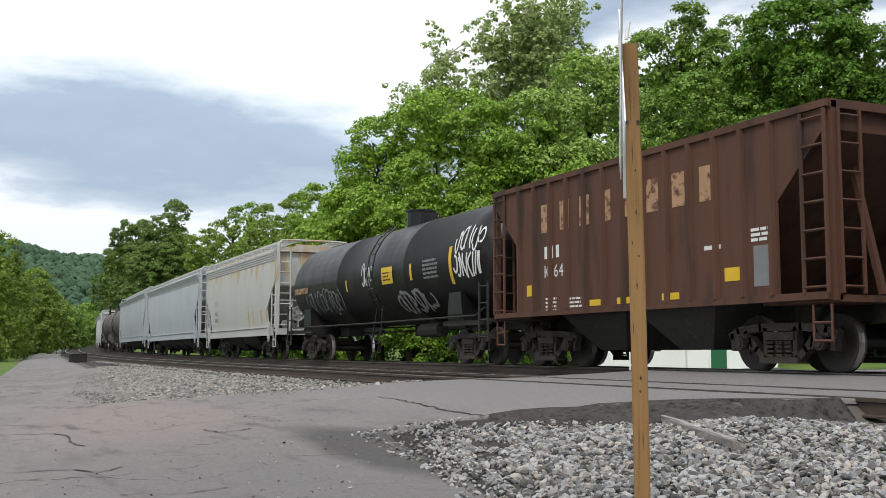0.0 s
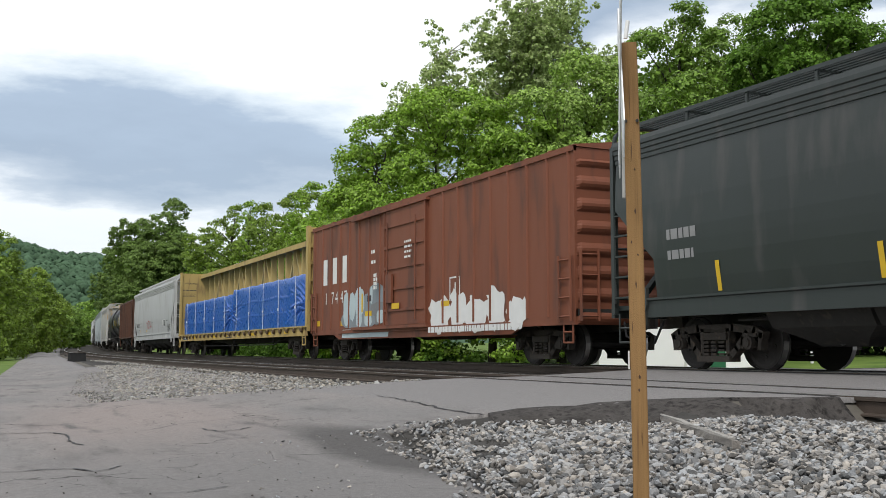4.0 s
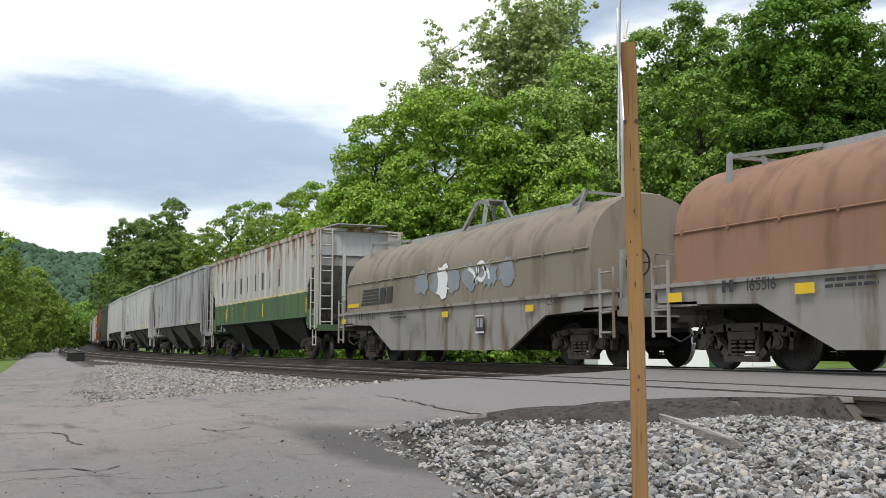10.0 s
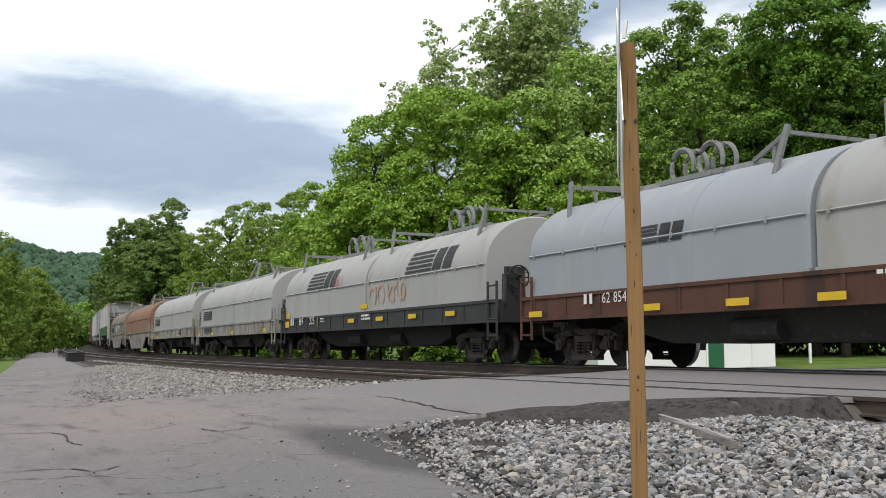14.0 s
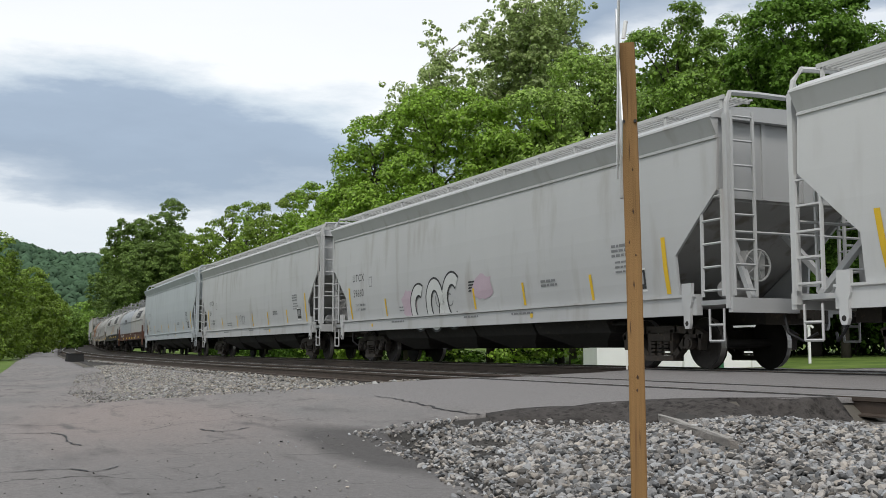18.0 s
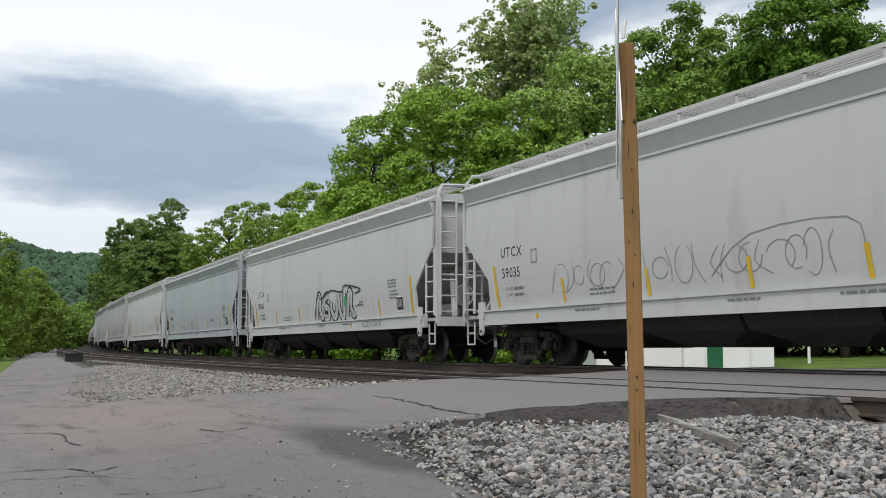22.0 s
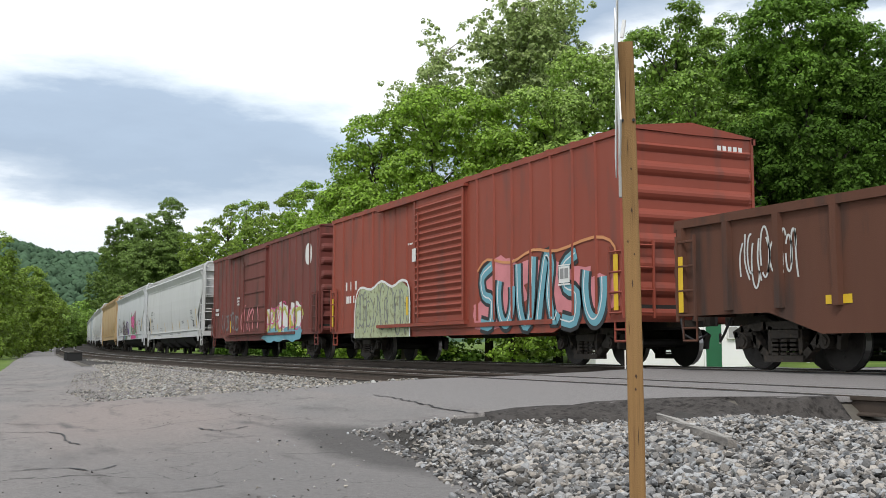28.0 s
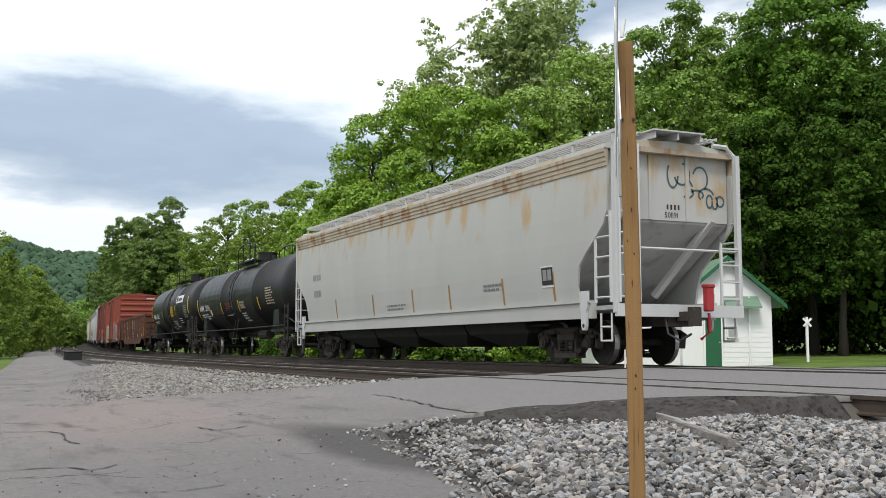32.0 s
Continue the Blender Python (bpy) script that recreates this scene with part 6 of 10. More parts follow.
            box(bm, min(sg * (h - 0.24), sg * (h - 0.06)), max(sg * (h - 0.24), sg * (h - 0.06)), -1.40, 1.40, 4.10, 4.20)
            part("end_cap", bm, "rust_chord", car, "rust-stained top edge of the end wall")
            for ys in (-1, 1):
                bm = B()
                bar(bm, (sg * (h - 0.22), ys * 1.05, 2.85), (sg * (h - 1.35), ys * 0.42, 1.35), 0.12, 0.12)
                part("end_strut", bm, mat, car)
        else:
            arch = [(0.05, 1.47, 4.1), (0.03, 1.44, 4.35), (-0.02, 1.32, 4.53), (-0.05, 0.75, 4.56)]
            tube(bm, [(sg * (h + a), -b, c) for a, b, c in arch] + [(sg * (h + a), b, c) for a, b, c in reversed(arch)], 0.048, 6)
            part("end_arch", bm, fit, car)
        bm = B()
        tube(bm, [(sg * (h + 0.05), -1.45, 2.2), (sg * (h + 0.05), 1.45, 2.2)], 0.025, 5)
        part("grab_rail", bm, fit, car)
        for ys in (-1, 1):
            ladder(car, sg * (h - 0.55), sg * (h - 0.03), ys * 1.53, 1.15, 2.9, fit, 5)
            ladder(car, ys * 1.43, ys * 0.98, sg * (h + 0.12), 1.15, 2.35 if round_cut and ys > 0 else 4.2, fit, 4 if round_cut and ys > 0 else 8, across="y")
            step_iron(car, sg * (h - 0.28), ys * 1.48, fit)
            bm = B()
            lug = [(-0.13, 1.40), (-0.13, 1.08), (-0.085, 0.98), (-0.085, 0.72), (-0.05, 0.63), (0.05, 0.63), (0.085, 0.72), (0.085, 0.98), (0.13, 1.08), (0.13, 1.40)]
            rings(bm, [[(sg * (h - 0.95) + a, ys * 1.54 + dy, z) for a, z in lug] for dy in (-0.03, 0.03)])
            bmesh.ops.recalc_face_normals(bm, faces=bm.faces[:])
            lug_ob = part("jacking_pad", bm, fit, car)
            if ys < 0:
                bm = B()
                tube(bm, [(sg * (h - 0.95), -1.566, 0.72), (sg * (h - 0.95), -1.574, 0.72)], 0.042, 10)
                part("lug_hole", bm, "under", lug_ob)
        coupler(car, sg * (h + 0.05), sg)
        truck(car, sg * (h - 2.35))
    if not round_cut:
        brake_wheel(car, h - 0.45, -0.55, 1.7, "metal_grey")
        bm = B()
        lathe_y(bm, [(-0.62, 0.02), (-0.58, 0.13), (-0.48, 0.17), (-0.10, 0.17), (0.0, 0.13), (0.04, 0.02)], 14)
        for v in bm.verts:
            v.co += Vector((h - 0.62, -0.5, 1.30))
        part("air_tank", bm, slope, car, "grey air tank on the end platform", smooth=True)
        bm = B()
        box(bm, h - 0.52, h - 0.38, -0.75, -0.35, 1.45, 1.95)
        tube(bm, [(h - 0.45, -0.5, 1.1), (h - 0.45, -0.5, 1.5)], 0.05, 6)
        part("brake_housing", bm, "metal_grey", car)
    bm = B()
    box(bm, -h + 0.4, h - 0.4, -0.16, 0.16, 0.72, 1.02)
    tube(bm, [(-h + 3, -1.1, 0.78), (h - 3, -1.1, 0.78)], 0.03, 5)
    part("center_sill", bm, "under", car)
    span = L - 7.6
    for i in range(bays):
        x = -span / 2 + span * (i + 0.5) / bays
        w = span / bays / 2
        bm = B()
        stack(bm, [(0.33, x - w * 0.42, x + w * 0.42, 0.70), (0.46, x - w * 0.62, x + w * 0.62, 0.90), (0.62, x - w * 0.96, x + w * 0.96, 1.15), (1.0, x - w * 0.98, x + w * 0.98, 1.36)])
        part("hopper_bay", bm, "under", car)
        bm = B()
        tube(bm, [(x, -0.75, 0.45), (x, 0.75, 0.45)], 0.12, 8)
        box(bm, x - 0.22, x + 0.22, -0.62, 0.62, 0.33, 0.45)
        part("outlet_gate", bm, "under", car)
    return car, Skin([1.18, 1.7, 2.3, 3.0, 3.5, 3.78], ws), h


# Paler end sheet grey that still has some end shade in it.
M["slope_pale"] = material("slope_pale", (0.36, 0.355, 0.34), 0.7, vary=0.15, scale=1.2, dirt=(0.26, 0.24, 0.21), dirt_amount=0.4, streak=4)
# Greyer than the side: the stepped top band's shade is in its colour.
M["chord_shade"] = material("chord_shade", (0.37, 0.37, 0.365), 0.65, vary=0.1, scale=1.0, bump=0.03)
M["rust_chord"] = material("rust_chord", (0.40, 0.33, 0.25), 0.7, vary=0.2, scale=1.5, dirt=(0.27, 0.15, 0.075), dirt_amount=0.5, streak=2)


def yellow_ticks(car, skin, h, xs, z0=1.25, z1=1.75, w=0.09):
    mark(car, skin, [rect(-h + x, -h + x + w, z0, z1, -0.03) for x in xs], "yellow", "reflector", "yellow reflective stripe", 0.002)


# ---- covered hopper with flat sides and outside posts
def ribbed_hopper(L, mat, label, bay_mat="under_tan", z0=1.62, two_tone=None, end_mat="slope_shade", cream_line=False, posts=17):
    car = tagged(new("covered_hopper_car"), label, "freight car", "cars of the passing train")
    h = L / 2
    W = 1.54
    cut = lambda z: h - 0.1 if z >= 3.3 else h - 0.1 - 0.95 * min((3.3 - z) / 0.85, 1.0)
    levels = [z0, 2.0, 2.28, 2.45, 2.7, 3.3, 3.7, 4.3]
    for sg in (-1, 1):
        for lo, hi, mm in (((z0, 2.28, two_tone), (2.28, 4.3, mat)) if two_tone else ((z0, 4.3, mat),)):
            bm = B()
            zs = [z for z in levels if lo <= z <= hi]
            rings(bm, [[(-cut(z), sg * W, z), (cut(z), sg * W, z), (cut(z), sg * (W - 0.05), z), (-cut(z), sg * (W - 0.05), z)] for z in zs])
            bmesh.ops.recalc_face_normals(bm, faces=bm.faces[:])
            part("side", bm, mm, car)
        for i in range(posts):
            x = -h + 0.32 + (L - 0.64) * i / (posts - 1)
            zl = z0 + 0.02
            while zl < 3.3 and cut(zl) < abs(x) + 0.05:
                zl += 0.1
            if zl > 3.0:
                continue
            for lo, hi, mm in (((zl, 2.28, two_tone), (max(zl, 2.28), 4.26, "rib_white")) if two_tone else ((zl, 4.26, mat),)):
                if hi - lo > 0.1:
                    bm = B()
                    rings(bm, [[(x - 0.055, sg * W, z), (x - 0.03, sg * (W + 0.06), z), (x + 0.03, sg * (W + 0.06), z), (x + 0.055, sg * W, z)] for z in (lo, hi)])
                    part("side_post", bm, mm, car)
        bm = B()
        box(bm, -h + 1.05, h - 1.05, sg * W - 0.06, sg * W + 0.075, z0 - 0.06, z0 + 0.02)
        part("side_sill", bm, two_tone or mat, car)
        if cream_line:
            bm = B()
            box(bm, -cut(2.28), cut(2.28), sg * (W + 0.004) - 0.002, sg * (W + 0.004) + 0.002, 2.27, 2.36)
            part("stripe", bm, "cream", car, "cream painted stripe")
    for sg in (-1, 1):
        bm = B()
        box(bm, -h + 0.02, h - 0.02, sg * W - 0.05, sg * W + 0.09, 4.26, 4.40)
        part("top_chord", bm, mat, car)
    bm = B()
    prof = [(-1.58, 4.38), (-0.8, 4.44), (0, 4.47), (0.8, 4.44), (1.58, 4.38), (1.58, 4.34), (-1.58, 4.34)]
    rings(bm, [[(x, y, z) for y, z in prof] for x in (-h + 0.05, h - 0.05)])
    part("roof", bm, mat, car)
    for sg in (-1, 1):
        bm = B()
        box(bm, -h + 0.2, h - 0.2, sg * 0.75 - 0.16, sg * 0.75 + 0.16, 4.55, 4.58)
        for i in range(12):
            x = -h + 0.5 + (L - 1.0) * i / 11
            box(bm, x - 0.02, x + 0.02, sg * 0.75 - 0.14, sg * 0.75 + 0.14, 4.42, 4.55)
        part("running_board", bm, "metal_grey", car)
        bm = B()
        box(bm, min(sg * (h - 0.2), sg * (h + 0.35)), max(sg * (h - 0.2), sg * (h + 0.35)), -0.9, 0.9, 4.53, 4.56)
        part("end_walkway", bm, "metal_grey", car)
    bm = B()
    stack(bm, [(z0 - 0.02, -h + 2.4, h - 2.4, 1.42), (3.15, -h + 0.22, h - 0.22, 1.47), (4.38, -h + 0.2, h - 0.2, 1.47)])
    part("slope_sheet", bm, end_mat, car, "sloping end sheets, darkened for shade")
    for sg in (-1, 1):
        x = sg * (h - 0.17)
        bm = B()
        box(bm, x - 0.03, x + 0.03, -1.5, 1.5, 3.5, 4.4)
        part("end_panel", bm, "rib_white" if two_tone else mat, car)
        for y in (-0.5, 0.5):
            bm = B()
            box(bm, x - 0.06, x + 0.06, y - 0.05, y + 0.05, 1.1, 4.4)
            part("end_post", bm, "rib_white" if two_tone else mat, car)
    for sg in (-1, 1):
        bm = B()
        xa, xb = sorted((sg * (h - 1.3), sg * (h + 0.08)))
        box(bm, xa, xb, -1.45, 1.45, 1.02, 1.12)
        box(bm, min(sg * h, sg * (h + 0.1)), max(sg * h, sg * (h + 0.1)), -1.5, 1.5, 0.90, 1.12)
        for y in (-1.5, 1.5):
            box(bm, min(sg * (h - 1.15), sg * h), max(sg * (h - 1.15), sg * h), y - 0.03, y + 0.03, 1.12, 1.66)
        part("end_platform", bm, two_tone or mat, car)
        for ys in (-1, 1):
            ladder(car, sg * (h - 0.5), sg * (h - 0.02), ys * 1.57, 0.95, 4.0 if ys < 0 else 3.4, mat, 8)
            ladder(car, ys * 1.42, ys * 1.0, sg * (h + 0.1), 1.1, 4.35, mat, 8, across="y")
            bm = B()
            box(bm, sg * (h - 0.02) - 0.045, sg * (h - 0.02) + 0.045, ys * 1.5 - 0.045, ys * 1.5 + 0.045, 1.0, 4.3)
            part("corner_post", bm, mat, car)
            step_iron(car, sg * (h - 0.28), ys * 1.5, mat)
        coupler(car, sg * (h + 0.02), sg)
        truck(car, sg * (h - 2.0))
    brake_wheel(car, h + 0.02, 0.4, 2.1)
    for sg in (-1, 1):
        bm = B()
        box(bm, min(sg * (h - 2.3), sg * (h - 1.1)), max(sg * (h - 2.3), sg * (h - 1.1)), -0.95, 0.95, 1.12, 1.58)
        tube(bm, [(sg * (h - 0.75), -0.9, 1.32), (sg * (h - 0.75), 0.1, 1.32)], 0.18, 12)
        part("brake_gear", bm, "under", car, "grimy brake gear on the end platform")
    bm = B()
    box(bm, -h + 0.3, h - 0.3, -0.16, 0.16, 0.72, 1.02)
    part("center_sill", bm, "under", car)
    span = L - 3.6
    for i in range(3):
        x = -span / 2 + span * (i + 0.5) / 3
        w = span / 6
        bm = B()
        stack(bm, [(0.32, x - 0.62, x + 0.62, 0.6), (0.48, x - 0.72, x + 0.72, 0.7), (z0 - 0.05, x - w * 0.97, x + w * 0.97, 1.46)])
        part("hopper_bay", bm, bay_mat, car, "tapered hopper bay under the body")
        bm = B()
        box(bm, x - 0.5, x + 0.5, -0.62, 0.62, 0.28, 0.37)
        part("outlet_gate", bm, "under", car)
    return car, Skin([0.5, 4.3], [W, W]), h


M["cream"] = material("cream", (0.55, 0.46, 0.20), 0.7, vary=0.15, scale=1.5, dirt=(0.35, 0.25, 0.12), dirt_amount=0.35, streak=3)


# ---- open hopper with outside posts
def open_hopper(L, label):
    car = tagged(new("open_hopper_car"), label, "freight car", "cars of the passing train")
    h, W, mat = L / 2, 1.52, "sou_brown"
    cut = lambda z: h - 0.06
    for sg in (-1, 1):
        bm = B()
        pts = [(-h + 1.15, 1.1), (h - 1.15, 1.1), (h - 1.15, 2.55), (h - 0.1, 3.55), (h - 0.1, 3.86), (-h + 0.1, 3.86), (-h + 0.1, 3.55), (-h + 1.15, 2.55)]
        rings(bm, [[(x, sg * W, z) for x, z in pts], [(x, sg * (W - 0.03), z) for x, z in pts]])
        bmesh.ops.recalc_face_normals(bm, faces=bm.faces[:])
        part("side", bm, mat, car)
        for i in range(13):
            x = -h + 1.25 + (L - 2.5) * i / 12
            bm = B()
            rings(bm, [[(x - 0.06, sg * W, z), (x - 0.035, sg * (W + 0.075), z), (x + 0.035, sg * (W + 0.075), z), (x + 0.06, sg * W, z)] for z in (1.12, 3.82)])
            part("side_post", bm, mat, car)
        bm = B()
        box(bm, -h + 0.02, h - 0.02, sg * W - 0.05, sg * W + 0.10, 3.82, 3.93)
        part("top_chord", bm, mat, car)
        bm = B()
        box(bm, -h + 0.1, h - 0.1, sg * W - 0.05, sg * W + 0.07, 1.02, 1.13)
        part("side_sill", bm, mat, car)
    for sg in (-1, 1):
        bm = B()
        rings(bm, [[(sg * (h - 0.12), -W + 0.03, 3.9), (sg * (h - 0.12), W - 0.03, 3.9), (sg * (h - 0.17), W - 0.03, 3.9), (sg * (h - 0.17), -W + 0.03, 3.9)],
                   [(sg * (h - 0.12), -W + 0.03, 3.5), (sg * (h - 0.12), W - 0.03, 3.5), (sg * (h - 0.17), W - 0.03, 3.5), (sg * (h - 0.17), -W + 0.03, 3.5)],
                   [(sg * (h - 3.2), -W + 0.03, 1.0), (sg * (h - 3.2), W - 0.03, 1.0), (sg * (h - 3.25), W - 0.03, 1.0), (sg * (h - 3.25), -W + 0.03, 1.0)]])
        bmesh.ops.recalc_face_normals(bm, faces=bm.faces[:])
        part("slope_sheet", bm, mat, car)
        bm = B()
        for y in (-1.45, 1.45):
            box(bm, sg * (h - 0.06) - 0.06, sg * (h - 0.06) + 0.06, y - 0.05, y + 0.05, 1.0, 3.9)
        for y in (-0.5, 0.5):
            bar(bm, (sg * (h - 0.1), y, 1.1), (sg * (h - 0.6), y, 3.1), 0.09, 0.09)
        box(bm, sg * (h - 0.06) - 0.06, sg * (h - 0.06) + 0.06, -1.52, 1.52, 3.8, 3.93)
        xa, xb = sorted((sg * (h - 1.6), sg * h))
        box(bm, xa, xb, -1.45, 1.45, 0.98, 1.08)
        part("end_frame", bm, mat, car)
        for ys in (-1, 1):
            ladder(car, sg * (h - 0.58), sg * (h - 0.1), ys * 1.56, 1.1, 3.8, mat, 7)
            ladder(car, ys * 1.40, ys * 0.98, sg * (h + 0.02), 1.1, 3.8, mat, 7, across="y")
            step_iron(car, sg * (h - 0.3), ys * 1.5, mat)
        coupler(car, sg * h, sg)
        truck(car, sg * (h - 1.65))
    bm = B()
    box(bm, -h + 0.3, h - 0.3, -0.16, 0.16, 0.72, 1.02)
    part("center_sill", bm, "under", car)
    for x in (-1.3, 1.3):
        bm = B()
        stack(bm, [(0.30, x - 0.45, x + 0.45, 0.9), (1.08, x - 1.2, x + 1.2, 1.44)])
        part("hopper_bay", bm, "under", car)
    brake_wheel(car, h, 0.6, 2.6, "under")
    return car, Skin([0.5, 4.3], [W, W]), h


# ---- tank car
def tank_car(L, label, mat="tank_black", R=1.50, zc=2.56, dome=0.1, rail=True):
    car = tagged(new("tank_car"), label, "freight car", "cars of the passing train")
    h = L / 2
    bm = B()
    prof = [(-h + 0.02, 0.05), (-h + 0.05, 0.5), (-h + 0.16, 0.95), (-h + 0.34, 1.25), (-h + 0.6, 1.43), (-h + 0.95, R)]
    lathe_x(bm, prof + [(-h * 0.33, R), (-h * 0.33 + 0.01, R + 0.012), (-h * 0.33 + 0.25, R + 0.012), (-h * 0.33 + 0.26, R), (h * 0.36, R), (h * 0.36 + 0.01, R + 0.012), (h * 0.36 + 0.22, R + 0.012),
                        (h * 0.36 + 0.23, R)] + [(-x, r) for x, r in reversed(prof)], zc, 40)
    part("tank", bm, mat, car, "glossy black riveted tank shell", smooth=True)
    bm = B()
    x = dome * h
    tube(bm, [(x, 0, zc + R - 0.05), (x, 0, zc + R + 0.42)], 0.42, 16)
    tube(bm, [(x, 0, zc + R + 0.42), (x, 0, zc + R + 0.47)], 0.46, 16)
    tube(bm, [(x + 0.8, 0.1, zc + R - 0.05), (x + 0.8, 0.1, zc + R + 0.3)], 0.12, 8)
    part("dome", bm, mat, car)
    if rail:
        z0 = zc + R + 0.05
        for y in (-0.95, 0.95):
            bm = B()
            tube(bm, [(x - 1.5, y, z0 - 0.3), (x - 1.5, y, z0 + 0.62), (x - 0.6, y, z0 + 0.78), (x + 0.6, y, z0 + 0.78), (x + 1.5, y, z0 + 0.62), (x + 1.5, y, z0 - 0.3)], 0.03, 5)
            for u in (-0.6, 0.6):
                tube(bm, [(x + u, y, z0 - 0.3), (x + u, y, z0 + 0.78)], 0.025, 5)
            part("platform_rail", bm, "tank_black", car)
        for ya, yb in ((-1.05, -0.5), (0.5, 1.05)):
            bm = B()
            box(bm, x - 1.5, x + 1.5, ya, yb, z0 - 0.06, z0 - 0.02)
            part("platform", bm, "tank_black", car)
    for ys in (-1, 1):
        bm = B()
        for u in (x - 0.22, x + 0.22):
            tube(bm, [(u, ys * (R + 0.16) * math.cos(a), zc + (R + 0.16) * math.sin(a)) for a in [radians(v) for v in (-40, -20, 0, 20, 40, 58)]] + [(u, ys * 0.95, zc + R + 0.05)], 0.025, 5)
        for v in range(-40, 60, 12):
            a = radians(v)
            p = (ys * (R + 0.16) * math.cos(a), zc + (R + 0.16) * math.sin(a))
            tube(bm, [(x - 0.22, *p), (x + 0.22, *p)], 0.018, 5)
        tube(bm, [(x - 0.22, ys * 1.3, 1.6), (x - 0.3, ys * 1.45, 0.5), (x + 0.3, ys * 1.45, 0.5), (x + 0.22, ys * 1.3, 1.6)], 0.025, 5)
        part("ladder", bm, "tank_black", car)
        bm = B()
        tube(bm, [(-h + 0.2, ys * 1.42, 1.3), (-h + 0.6, ys * 1.46, 1.12), (0, ys * 1.46, 1.10), (h - 0.6, ys * 1.46, 1.12), (h - 0.2, ys * 1.42, 1.3)], 0.03, 6)
        part("handrail", bm, "under", car)
    for sg in (-1, 1):
        bm = B()
        xs = sg * (h - 2.0)
        stack(bm, [(0.85, xs - 0.5, xs + 0.5, 1.3), (1.2, xs - 0.42, xs + 0.42, 1.36), (1.75, xs - 0.34, xs + 0.34, 1.36)])
        part("saddle", bm, mat, car)
        bm = B()
        xa, xb = sorted((sg * (h - 3.4), sg * (h + 0.1)))
        box(bm, xa, xb, -0.28, 0.28, 0.80, 1.15)
        box(bm, min(sg * (h - 0.3), sg * (h + 0.15)), max(sg * (h - 0.3), sg * (h + 0.15)), -1.45, 1.45, 0.95, 1.04)
        for y in (-1.35, 1.35):
            box(bm, min(sg * (h - 2.6), sg * (h + 0.1)), max(sg * (h - 2.6), sg * (h + 0.1)), y - 0.05, y + 0.05, 0.90, 1.02)
        part("stub_sill", bm, "under", car)
        ladder(car, sg * (h - 0.4), sg * (h + 0.05), -1.47, 0.5, 1.9, "under", 4)
        ladder(car, sg * (h - 0.4), sg * (h + 0.05), 1.47, 0.5, 1.9, "under", 4)
        coupler(car, sg * (h + 0.1), sg)
        truck(car, sg * (h - 1.75))
    bm = B()
    tube(bm, [(x, 0, zc - R + 0.1), (x, 0, 0.72)], 0.16, 8)
    tube(bm, [(x + 1.6, -0.6, 0.85), (x + 2.9, -0.6, 0.85)], 0.2, 10)
    tube(bm, [(-h + 1, 0.3, 0.9), (h - 1, 0.3, 0.9)], 0.03, 5)
    part("brake_gear", bm, "under", car)
    angs = np.linspace(-85, 85, 36)
    return car, Skin([zc + R * math.sin(radians(a)) for a in angs], [R * math.cos(radians(a)) for a in angs], 0.016), h


